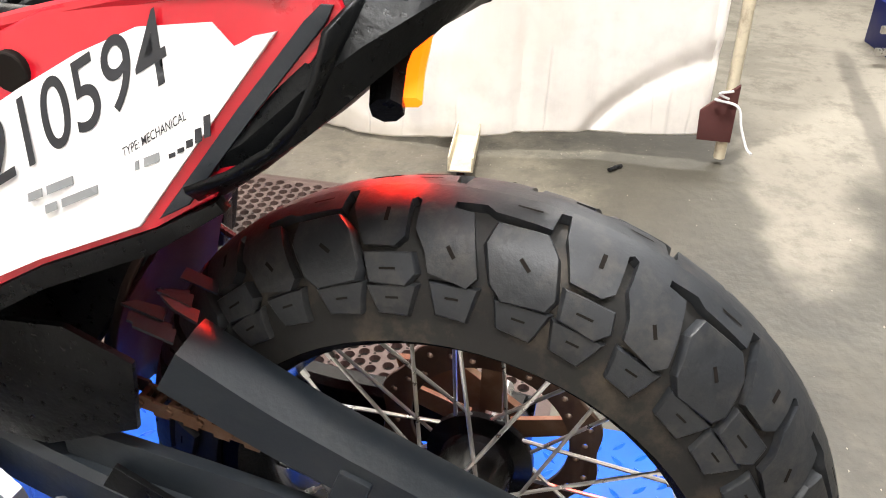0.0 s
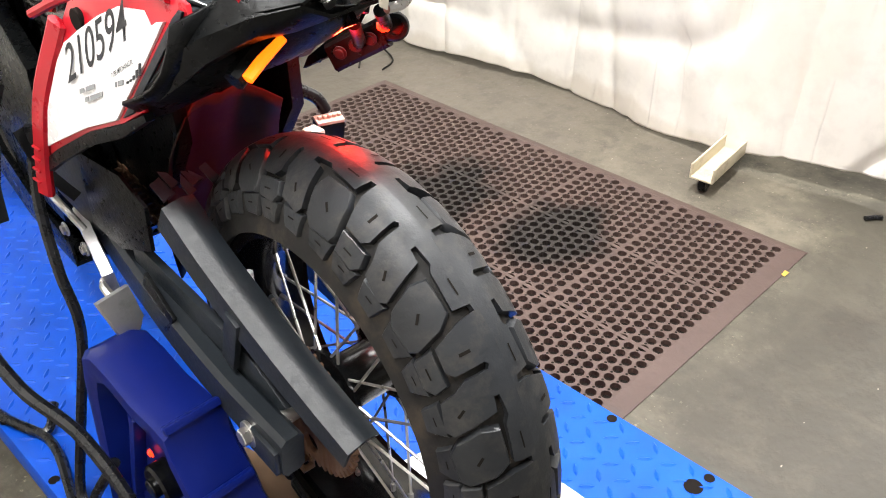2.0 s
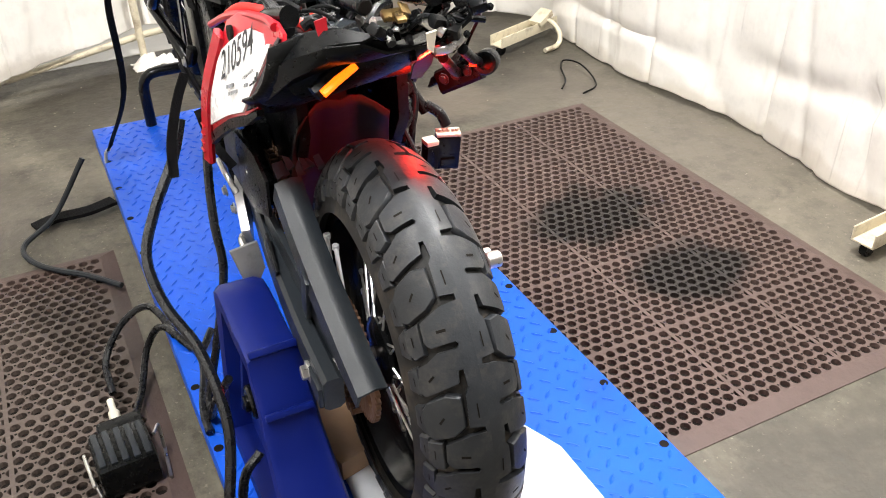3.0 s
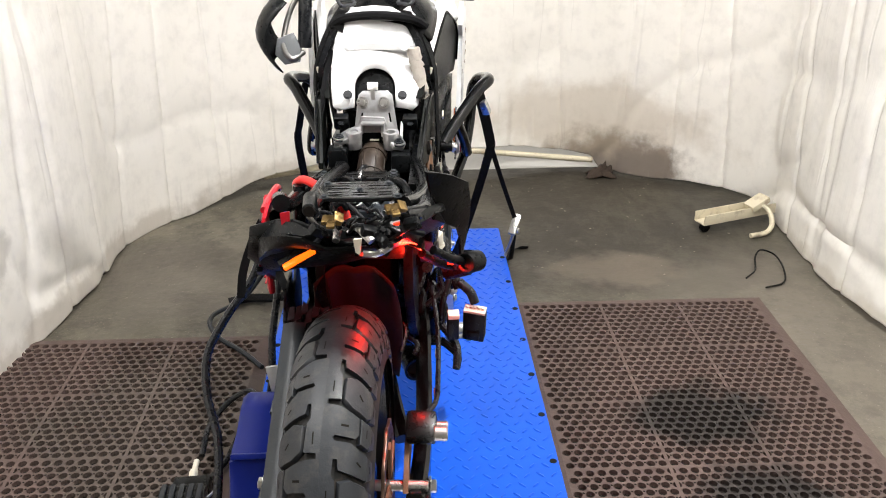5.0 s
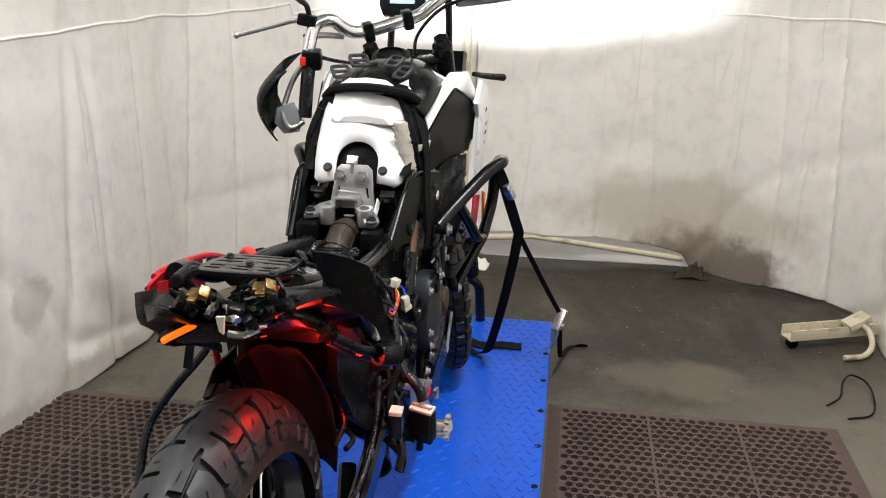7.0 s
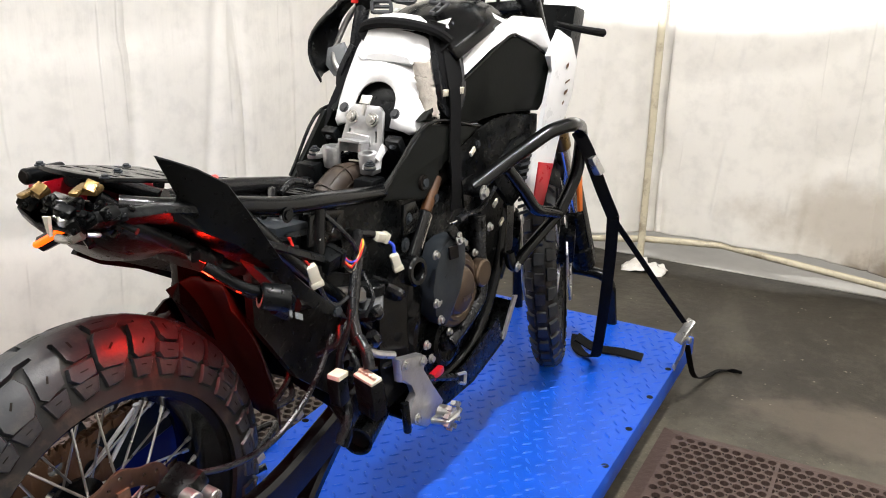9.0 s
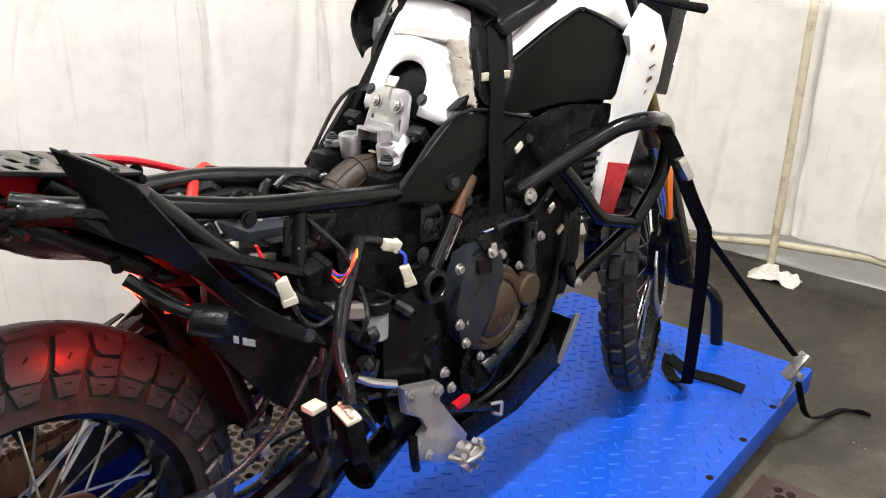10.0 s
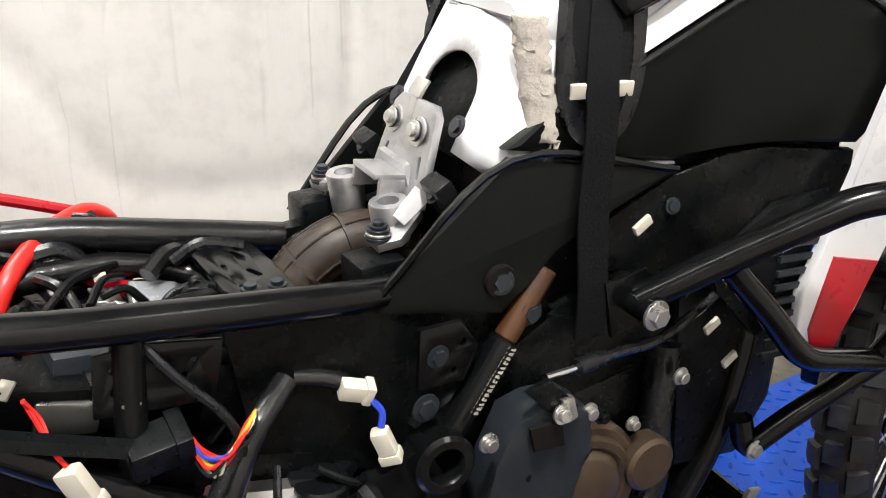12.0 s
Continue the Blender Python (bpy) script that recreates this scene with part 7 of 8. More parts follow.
spin(bm, [(-0.03, 0.0), (-0.03, 0.062), (0.004, 0.062), (0.008, 0.050), (0.0, 0.046), (0.0, 0.03), (0.010, 0.026), (0.010, 0.0)], frame_of((0.162, 0.845, 0.566), (1, -0.04, 0.03), (0, 1, 0)), 32)
part("water_pump", bm, M_CASE, engine, "round dark pump cover")
part("coolant_hose", tube([(0.168, 0.845, 0.560), (0.178, 0.915, 0.600), (0.178, 0.972, 0.632), (0.172, 0.988, 0.680), (0.167, 0.986, 0.730), (0.155, 1.000, 0.82)], 0.019, 12), M_CABLE, engine, "black coolant hose")
for s in (1, -1):
    part("header_pipe", tube([B(s * 0.06, 1.03, 0.80), B(s * 0.085, 1.11, 0.78), B(s * 0.095, 1.145, 0.70), B(s * 0.085, 1.11, 0.57), B(s * 0.07, 1.00, 0.46), B(s * 0.05, 0.85, 0.43), B(s * 0.05, 0.70, 0.425)], 0.021, 12), M_CASE, engine, "dark exhaust header pipe")
part("link_cable", tube([(0.184, 0.858, 0.856), (0.182, 0.900, 0.853), (0.182, 0.955, 0.850), (0.180, 1.010, 0.866), (0.176, 1.068, 0.890)], 0.0055, 8), M_CABLE, engine)
part("cable_boot", tube([(0.184, 0.846, 0.853), (0.183, 0.868, 0.854), (0.182, 0.880, 0.853)], 0.009, 10), M_CABLE, engine)
bm = bmesh.new()
add_cyl(bm, (0.184, 0.806, 0.856), (0.184, 0.850, 0.854), 0.0035, n=8)
part("rod_tip", bm, M_CHROME, engine, "bright cable end")
part("lever_link", slab([(0.198, 0.772, 0.856), (0.198, 0.800, 0.862), (0.200, 0.822, 0.838), (0.202, 0.836, 0.822), (0.202, 0.826, 0.808), (0.200, 0.800, 0.826)], 0.006, 0.002, (1, 0, 0)), M_CASE, engine, "black clutch arm")
part("arm_clamp", slab([(0.204, 0.812, 0.838), (0.204, 0.828, 0.836), (0.206, 0.834, 0.812), (0.206, 0.822, 0.808)], 0.010, 0.003, (1, 0, 0)), M_STEEL, engine, "bright arm clamp")
bolt(engine, (0.203, 0.812, 0.822), (1, 0, 0.2), 0.007, 0.010)
for (y, z) in ((0.920, 0.989), (1.046, 0.840), (1.086, 0.784)):
    part("pale_bracket", box(pose(0.178, y, z, 30, 0, 0), (0.005, 0.022, 0.011), 0.001), M_PLUG, engine)

shift()
for s in (1, -1):
    f = (lambda q: Vector(q)) if s > 0 else mirrored
    part("case_side", slab([f(q) for q in ((0.140, 0.640, 0.840), (0.140, 0.800, 0.920), (0.150, 0.990, 0.900), (0.150, 1.060, 0.760), (0.150, 1.040, 0.580), (0.145, 0.950, 0.500), (0.140, 0.700, 0.520))], 0.03, 0.010, (s, 0, 0)), M_CASE, engine, "dark engine case side")
    part("radiator_side", slab([f(q) for q in ((0.165, 0.960, 0.930), (0.172, 1.120, 0.930), (0.172, 1.150, 0.860), (0.172, 1.150, 0.720), (0.165, 1.110, 0.640), (0.160, 1.000, 0.660))], 0.05, 0.010, (s, 0, 0)), M_BLACK, engine, "black radiator side")
shift(0.008, -0.049, 0.035)
# bash plate
bash = place(new("bash_plate"), BIKE @ pose(0, 0.95, 0.42), bike)
bm = bmesh.new()
prof = [(1.185, 0.545), (1.135, 0.455), (0.98, 0.405), (0.75, 0.395), (0.75, 0.402), (0.975, 0.413), (1.125, 0.463), (1.175, 0.55)]
va = [[bm.verts.new(B(x, y, z)) for y, z in prof] for x in (-0.150, 0.150)]
n = len(prof)
for i in range(n):
    bm.faces.new((va[0][i], va[0][(i + 1) % n], va[1][(i + 1) % n], va[1][i]))
for v in va:
    bm.faces.new(v)
part("plate", bm, M_CASE, bash, "black skid plate under the engine")
for s in (1, -1):
    part("bright_edge", slab([B(s * 0.152, 1.195, 0.560), B(s * 0.152, 1.175, 0.565), B(s * 0.152, 1.120, 0.465), B(s * 0.152, 1.132, 0.455)], 0.006, 0.001, (s, 0, 0)), M_ALU, bash, "bare aluminium edge")
    part("skirt", slab([B(s * 0.150, 1.13, 0.46), B(s * 0.150, 0.98, 0.41), B(s * 0.150, 0.75, 0.40), B(s * 0.148, 0.76, 0.44), B(s * 0.148, 0.95, 0.47), B(s * 0.148, 1.10, 0.53)], 0.005, 0.001, (s, 0, 0)), M_CASE, bash)

# frame strut on the right with a worn label
strut = place(new("frame_strut"), Matrix.Translation((0.144, 0.71, 0.77)), bike)
a, b = Vector((0.139, 0.722, 0.790)), Vector((0.133, 0.852, 0.962))
b = a.lerp(b, 0.90)
mid = a.lerp(b, 0.58)
bm = bmesh.new()
add_cyl(bm, a, mid, 0.0155, n=16)
part("lower_tube", bm, M_FRAME, strut, "black strut tube")
bm = bmesh.new()
add_cyl(bm, mid, b, 0.0125, n=16)
M_SCORCH = material("scorched_strut", (0.085, 0.034, 0.010), 0.45, 0.2, 25, 0.6, 0.1, (0.03, 0.02, 0.016), 9, 0.8)
part("upper_tube", bm, M_SCORCH, strut, "orange-brown rust stained tube")
bm = bmesh.new()
d = (mid - a).normalized()
side = d.cross(Vector((1, 0, 0))).normalized()
for k in range(5):
    for j in range(15):
        p = a + d * (0.034 + 0.0052 * j) + Vector((0.0158, 0, 0)) + side * (0.0075 - 0.0035 * k) - Vector((0.0014 * abs(k - 2), 0, 0))
        w = 0.0018 + 0.0026 * ((j * 7 + k * 3) % 4) / 4
        add_slab(bm, [p, p + d * w, p + d * w + side * 0.0013, p + side * 0.0013], 0.0006, 0)
part("label_print", bm, M_PLUG, strut, "rows of tiny pale unreadable print", smooth=False)
bm = bmesh.new()
spin(bm, [(-0.020, 0.017), (-0.020, 0.032), (0.014, 0.032), (0.018, 0.028), (0.018, 0.020), (0.014, 0.017)], frame_of((0.154, 0.704, 0.779), (1, -0.1, 0.1), (0, 1, 0)), 28)
part("eye", bm, M_FRAME, strut, "hollow round eye")
part("eye_leg", beam([(0.140, 0.712, 0.752), (0.140, 0.706, 0.68), (0.136, 0.71, 0.60)], 0.04, 0.05), M_FRAME, strut)
bm = cut_sheet([(-0.03, -0.03), (0.02, -0.035), (0.035, 0.0), (0.015, 0.03), (-0.028, 0.032)], [ring_at(-0.005, 0.0, 0.009), ring_at(0.018, 0.008, 0.005), ring_at(0.008, -0.02, 0.004)], 0.005, frame_of((0.140, 0.718, 0.888), (0, 1, 0), (0, 0, 1)))
part("tab", bm, M_FRAME, strut, "black drilled tab")
bolt(strut, (0.142, 0.708, 0.888), (1, 0, 0), 0.008, 0.006, M_GUARD)
bolt(strut, (0.142, 0.815, 0.905), (1, 0, 0), 0.009, 0.008, M_GUARD)
bolt(strut, (0.142, 0.695, 0.835), (1, 0, 0), 0.010, 0.006, M_GUARD)

# ---- rear of the right side: connectors, hoses, foot peg ----
loom = place(new("wiring_harness"), Matrix.Translation((0.15, 0.5, 0.8)), bike)
shift(0.0, -0.070, 0.046)


def plug(at, way, size, mat, label, pins=None):
    m = frame_of(at, way, (0.3, 0.2, 1))
    bm = bmesh.new()
    add_box(bm, m, size, 0.003)
    add_box(bm, m @ pose(size[0] * 0.42, 0, 0), (size[0] * 0.3, size[1] * 1.18, size[2] * 1.18), 0.002)
    return part("connector", bm, mat, loom, label)


part("loom", tube([(0.120, 0.590, 0.880), (0.150, 0.545, 0.855), (0.165, 0.510, 0.800), (0.178, 0.485, 0.760), (0.200, 0.470, 0.715)], 0.0115, 10), M_TAPE, loom, "black taped loom")
part("loom", tube([(0.155, 0.535, 0.86), (0.168, 0.50, 0.81), (0.180, 0.475, 0.75), (0.165, 0.46, 0.69), (0.16, 0.47, 0.62)], 0.0075, 10), M_CABLE, loom)
part("loom", tube([(0.110, 0.60, 0.875), (0.118, 0.63, 0.868), (0.126, 0.645, 0.862)], 0.009, 10), M_TAPE, loom)
plug((0.135, 0.650, 0.858), (0.2, 0.9, -0.3), (0.03, 0.018, 0.016), M_PLUG, "white plug")
plug((0.158, 0.668, 0.805), (0.1, 0.35, -1.0), (0.036, 0.018, 0.014), M_PLUG, "white plug")
part("wire_blue", tube([(0.142, 0.662, 0.848), (0.152, 0.668, 0.838), (0.156, 0.665, 0.824)], 0.0035, 6), M_WIRE_BLUE, loom)
plug((0.152, 0.408, 0.862), (0.05, 0.35, -1.0), (0.042, 0.020, 0.014), M_PLUG, "white plug on red wires")
for k in (0, 1):
    part("wire_red", tube([(0.120 + 0.003 * k, 0.384, 0.932), (0.126 - 0.003 * k, 0.390 + 0.003 * k, 0.912), (0.138 + 0.003 * k, 0.396, 0.894), (0.149 - 0.002 * k, 0.402, 0.882)], 0.0021, 6), M_WIRE_RED, loom)
part("plug_lead", tube([(0.156, 0.416, 0.842), (0.162, 0.43, 0.81), (0.17, 0.45, 0.795), (0.172, 0.48, 0.80)], 0.004, 8), M_CABLE, loom)
plug((0.140, 0.470, 0.868), (0, 1, 0.1), (0.046, 0.03, 0.032), M_BLACK, "black block plug")
rnd = random.Random(9)
for k in range(9):
    j = lambda v: v + rnd.uniform(-0.004, 0.004)
    part("wire", tube([(0.150, 0.494, 0.878 - 0.0028 * k), (j(0.160), j(0.506), j(0.862 - 0.003 * k)), (j(0.166), j(0.522), j(0.858)), (j(0.166), j(0.538), j(0.876)), (0.160, 0.548, 0.888)], 0.0017, 6), (M_WIRE_RED, M_WIRE_BLUE, M_WIRE_RED, M_WIRE_YELLOW, M_WIRE_RED, M_WIRE_BLUE, M_WIRE_RED, M_CABLE, M_PLUG)[k], loom)
part("hanging_lead", tube([(0.120, 0.47, 0.960), (0.140, 0.490, 0.93), (0.155, 0.525, 0.885), (0.160, 0.535, 0.84), (0.152, 0.53, 0.80)], 0.0045, 8), M_CABLE, loom)
m = frame_of((0.236, 0.452, 0.630), (0, 0.2, -1), (1, -0.3, 0))
bm = bmesh.new()
add_box(bm, m, (0.080, 0.050, 0.030), 0.004)
add_box(bm, m @ pose(0.022, 0, 0.016), (0.022, 0.03, 0.006), 0.002)
part("relay_plug", bm, M_BLACK, loom, "large black block plug")
bm = bmesh.new()
add_box(bm, m @ pose(-0.042, 0, 0), (0.007, 0.050, 0.026), 0.002)
for k in range(5):
    add_cyl(bm, m @ Vector((-0.052, -0.018 + 0.009 * k, 0)), m @ Vector((-0.046, -0.018 + 0.009 * k, 0)), 0.004, n=8)
part("plug_collar", bm, M_PLUG, loom, "white toothed collar")
part("relay_lead", tube([(0.200, 0.47, 0.73), (0.225, 0.458, 0.71), (0.236, 0.450, 0.685)], 0.011, 10), M_CABLE, loom)
bm = bmesh.new()
add_box(bm, Matrix.Translation((0.185, 0.425, 0.640)) @ pose(0, 0, 0, 8, 0, 0), (0.026, 0.03, 0.055), 0.004)
part("relay_plug", bm, M_BLACK, loom, "black block plug")
part("plug_collar", box(Matrix.Translation((0.186, 0.423, 0.672)), (0.026, 0.030, 0.010), 0.002), M_PLUG, loom)
shift(0.007, -0.032, 0.013)
reservoir = place(new("fluid_reservoir"), Matrix.Translation((0.13, 0.565, 0.76)), bike)
bm = bmesh.new()
add_cyl(bm, (0.130, 0.570, 0.735), (0.130, 0.572, 0.785), 0.024)
part("cup", bm, M_CLEAR, reservoir, "cloudy plastic cup")
bm = bmesh.new()
add_cyl(bm, (0.130, 0.572, 0.785), (0.130, 0.573, 0.808), 0.027)
part("lid", bm, M_BLACK, reservoir, "black screw lid")
part("cylinder", beam([(0.12, 0.47, 0.815), (0.12, 0.55, 0.79)], 0.03, 0.03), M_STEEL, reservoir, "dull metal cylinder")
shift(0.008, -0.049, 0.035)
rnd = random.Random(31)
for i in range(34):
    a = Vector((rnd.uniform(0.04, 0.15), rnd.uniform(0.40, 0.66), rnd.uniform(0.60, 0.84)))
    d = Vector((rnd.uniform(-0.03, 0.04), rnd.uniform(-0.09, 0.09), rnd.uniform(-0.10, 0.06)))
    part("hose", tube([a, a + d * 0.5 + Vector((0.02, 0, 0.0)), a + d], rnd.choice((0.004, 0.006, 0.009, 0.012)), 8), rnd.choice((M_CABLE, M_TAPE, M_CABLE, M_BLACK)), loom)

peg = place(new("foot_peg_bracket"), Matrix.Translation((0.19, 0.63, 0.55)), bike)
part("casting", slab([(0.190, 0.597, 0.629), (0.192, 0.690, 0.603), (0.192, 0.702, 0.583), (0.194, 0.676, 0.572), (0.196, 0.724, 0.515), (0.198, 0.770, 0.458), (0.198, 0.752, 0.424), (0.196, 0.700, 0.424), (0.194, 0.634, 0.466), (0.194, 0.624, 0.500), (0.194, 0.660, 0.524), (0.192, 0.644, 0.558), (0.190, 0.606, 0.574)], 0.020, 0.006, (1, 0, 0)), M_ALU, peg, "bright cast aluminium hanger")
bm = bmesh.new()
add_tube(bm, [(0.205, 0.705, 0.440), (0.236, 0.706, 0.446), (0.246, 0.722, 0.450), (0.246, 0.744, 0.450), (0.236, 0.758, 0.448), (0.210, 0.758, 0.442), (0.205, 0.705, 0.440)], 0.007, 8, 0.01)
add_cyl(bm, (0.206, 0.733, 0.450), (0.244, 0.733, 0.450), 0.018, n=14)
peg_ob = part("foot_peg", bm, M_STEEL, peg, "toothed metal foot peg")
tooth = mesh_of(box(Matrix(), (0.012, 0.010, 0.010), 0), "tooth", M_STEEL, False)
for k in range(9):
    shared("tooth", tooth, peg_ob, pose(0.240, 0.733 + 0.028 * math.cos(0.7 * k), 0.450 + 0.028 * math.sin(0.7 * k), 45, 0, 0))
for q in ((0.191, 0.612, 0.612), (0.193, 0.682, 0.592), (0.197, 0.652, 0.470)):
    bolt(peg, q, (1, 0, 0), 0.008, 0.008)
part("red_switch", box(pose(0.182, 0.763, 0.524, 4, 0, 0), (0.016, 0.045, 0.018), 0.005), M_RED, peg, "red rubber piece")
bm = bmesh.new()
add_tube(bm, [(0.185, 0.855, 0.478), (0.190, 0.890, 0.470), (0.190, 0.888, 0.440), (0.187, 0.862, 0.456)], 0.004, 8, 0.005)
part("pedal_tip", bm, M_STEEL, peg)
part("pedal_arm", tube([(0.180, 0.70, 0.54), (0.182, 0.78, 0.505), (0.182, 0.86, 0.470)], 0.009, 8), M_CASE, peg)
part("spring_switch", tube([(0.186, 0.622, 0.52), (0.190, 0.622, 0.48), (0.188, 0.630, 0.45)], 0.009, 10), M_CASE, peg)
part("push_rod", tube([(0.190, 0.572, 0.652), (0.180, 0.53, 0.670), (0.170, 0.50, 0.69)], 0.008, 8), M_STEEL, peg)
shift()
lpeg = place(new("left_foot_peg"), Matrix.Translation((-0.2, 0.42, 0.5)), bike)
part("casting", slab([(-0.175, 0.52, 0.66), (-0.195, 0.45, 0.65), (-0.205, 0.39, 0.605), (-0.20, 0.39, 0.570), (-0.185, 0.45, 0.595), (-0.17, 0.53, 0.61)], 0.018, 0.005, (-1, 0, 0)), M_ALU, lpeg, "bright aluminium hanger")
part("foot_peg", slab([(-0.240, 0.338, 0.600), (-0.186, 0.340, 0.606), (-0.182, 0.322, 0.556), (-0.198, 0.314, 0.536), (-0.226, 0.314, 0.540)], 0.014, 0.004, (0, -1, 0.3)), M_ALU, lpeg, "pale worn foot peg")
part("lever", tube([(-0.185, 0.46, 0.65), (-0.195, 0.49, 0.68), (-0.195, 0.54, 0.69)], 0.006, 8), M_STEEL, lpeg)
part("spring", tube([(-0.18, 0.42, 0.585), (-0.205, 0.39, 0.59), (-0.205, 0.36, 0.575)], 0.007, 8), M_STEEL, lpeg)
for y, z in ((0.50, 0.64), (0.44, 0.63)):
    bolt(lpeg, (-0.198, y, z), (-1, 0, 0), 0.008, 0.008)
part("heel_guard", slab([(-0.172, 0.36, 0.76), (-0.178, 0.52, 0.80), (-0.178, 0.55, 0.68), (-0.170, 0.44, 0.64), (-0.168, 0.38, 0.69)], 0.006, 0.002, (-1, 0, 0)), M_GUARD, lpeg, "broken grey-black heel guard")
part("inner_panel", slab([(-0.180, 0.42, 0.80), (-0.178, 0.30, 0.805), (-0.176, 0.245, 0.775), (-0.176, 0.255, 0.70), (-0.178, 0.35, 0.662), (-0.180, 0.43, 0.672)], 0.006, 0.002, (-1, 0, 0)), M_BLACK, lpeg, "scuffed black inner panel")
shift(0.008, -0.049, 0.035)
part("left_cover", box(BIKE @ pose(-0.125, 0.62, 0.66), (0.06, 0.18, 0.16), 0.03), M_CASE, engine, "dark sprocket cover")

# exhaust stub
pipe = place(new("exhaust_stub"), Matrix.Translation((0.085, 0.62, 0.43)), bike)
bm = bmesh.new()
spin(bm, [(-0.16, 0.024), (-0.16, 0.030), (-0.02, 0.031), (0.0, 0.033), (0.0, 0.027), (-0.14, 0.024)], frame_of((0.098, 0.575, 0.425), (0.25, -0.95, -0.05), (0, 0, 1)), 26)
part("pipe", bm, M_CASE, pipe, "sooty open exhaust stub")
# Dark disc in the pipe stands for the shade of its bore.
bm = bmesh.new()
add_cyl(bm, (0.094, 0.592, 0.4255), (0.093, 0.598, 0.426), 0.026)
part("bore", bm, M_HOLE_SHADE, pipe)
part("centre_stand", beam([(0.02, 0.60, 0.40), (0.04, 0.50, 0.36), (0.06, 0.42, 0.33)], 0.04, 0.035), M_FRAME, bike, "folded black stand leg")

# ---- front end ----
AX = Vector((0.075, 1.672, DECK + 0.320))
STEER = Matrix.Translation(AX) @ pose(0, 0, 0, 0, -6, 19)
front = place(new("front_wheel"), STEER, bike)
fcore, frx, frr = 0.300, 0.046, 0.048
part("tyre", tyre_body(STEER, fcore, frx, frr, 0.008, 0.272, 0.036, 56), M_WALL_GROOVE, front, "narrow knobbly front tyre")
bm = bmesh.new()
fs = 2 * math.pi / 38
for k in range(38):
    for cols, off in (([(-0.30, 0.1, 0.7), (0.30, 0.1, 0.7)], 0), ([(0.5, 0.3, 0.95), (0.9, 0.3, 0.95), (1.35, 0.32, 0.9)], 0), ([(-0.5, -0.2, 0.45), (-0.9, -0.2, 0.45), (-1.35, -0.16, 0.4)], 0)):
        b2 = tread_block(cols, fs, 0.008, fcore, frx, frr)
        b2.transform(STEER @ Matrix.Rotation(-(k + off) * fs, 4, "X"))
        tmp = bpy.data.meshes.new("lug")
        b2.to_mesh(tmp)
        b2.free()
        bm.from_mesh(tmp)
        bpy.data.meshes.remove(tmp)
part("tread", bm, M_TYRE, front, "worn tread knobs")
part("rim", rim_body(STEER, 0.270, 0.036, 56), M_CASE, front, "dark spoked rim")
bm = bmesh.new()
spin(bm, [(-0.05, 0.01), (-0.05, 0.04), (-0.03, 0.025), (0.03, 0.025), (0.05, 0.04), (0.05, 0.01)], STEER, 24)
part("hub", bm, M_FRAME, front)
for hx in (0.04, -0.04):
    for sw in (0.5, -0.5):
        me = spoke_mesh(0.036, hx, 0.248, sw, 0.002)
        for k in range(8):
            shared("spoke", me, front, STEER @ Matrix.Rotation(2 * math.pi * (k + (0.5 if sw > 0 else 0) + (0.25 if hx > 0 else 0)) / 8, 4, "X"))
for s in (1, -1):
    part("brake_disc", wavy_disc(STEER @ pose(s * 0.068, 0, 0, 0, 90, 0), 0.138, 0.03), M_STEEL, front, "drilled steel brake disc")
fork = place(new("fork"), STEER, bike)
HEAD = Vector((0.035, 1.262, 1.30))
rake = HEAD - AX
for s in (1, -1):
    o = STEER.to_3x3() @ Vector((s * 0.098, 0, 0))
    o2 = o + Vector((0, 0.03, 0))
    bm = bmesh.new()
    add_cyl(bm, AX + o2 - rake * 0.03, AX + o2 + rake * 0.20, 0.030)
    add_cyl(bm, AX + o2 - rake * 0.06, AX + o2 + rake * 0.04, 0.036)
    part("lower_leg", bm, M_CASE, fork, "black fork leg")
    bm = bmesh.new()
    add_cyl(bm, AX + o2 + rake * 0.18, AX + o2 + rake * 0.55, 0.0215)
    part("stanchion", bm, M_CHROME, fork)
    bm = bmesh.new()
    add_cyl(bm, AX + o2 + rake * 0.46, AX + o2.lerp(o, 0.5) + rake * 0.74, 0.0275)
    part("upper_tube", bm, M_GOLD, fork, "gold fork tube")
    bm = bmesh.new()
    add_cyl(bm, AX + o2.lerp(o, 0.5) + rake * 0.74, HEAD + o, 0.0285)
    part("upper_sleeve", bm, M_CASE, fork, "dark upper fork tube")
    bm = bmesh.new()
    add_cyl(bm, HEAD + o - rake * 0.01, HEAD + o + rake * 0.025, 0.022, n=6)
    part("fork_cap", bm, M_CASE, fork, "dark fork cap")
    part("fork_guard", slab([AX + o2 + Vector((s * 0.034, 0.0, -0.02)), AX + o2 + Vector((s * 0.034, 0.04, -0.02)), AX + o2 + rake * 0.36 + Vector((s * 0.03, 0.03, 0)), AX + o2 + rake * 0.36 + Vector((s * 0.03, 0.0, 0))], 0.006, 0.002), M_BLACK, fork)
    bm = bmesh.new()
    add_box(bm, Matrix.Translation(AX + o2 * 0.85 + Vector((0, -0.10, 0.06))) @ pose(0, 0, 0, 20, 0, 20), (0.05, 0.055, 0.11), 0.01)
    part("caliper", bm, M_CASE, fork)
for q, w in ((-0.06, 0.028), (-0.20, 0.034)):
    m = STEER.copy()
    m.translation = HEAD + rake * q
    part("triple_clamp", box(m @ pose(0, 0.01, 0, -24, 0, 0), (0.22, 0.080, w), 0.012), M_CASE, fork)
bm = bmesh.new()
fd = bmesh.new()
cols = []
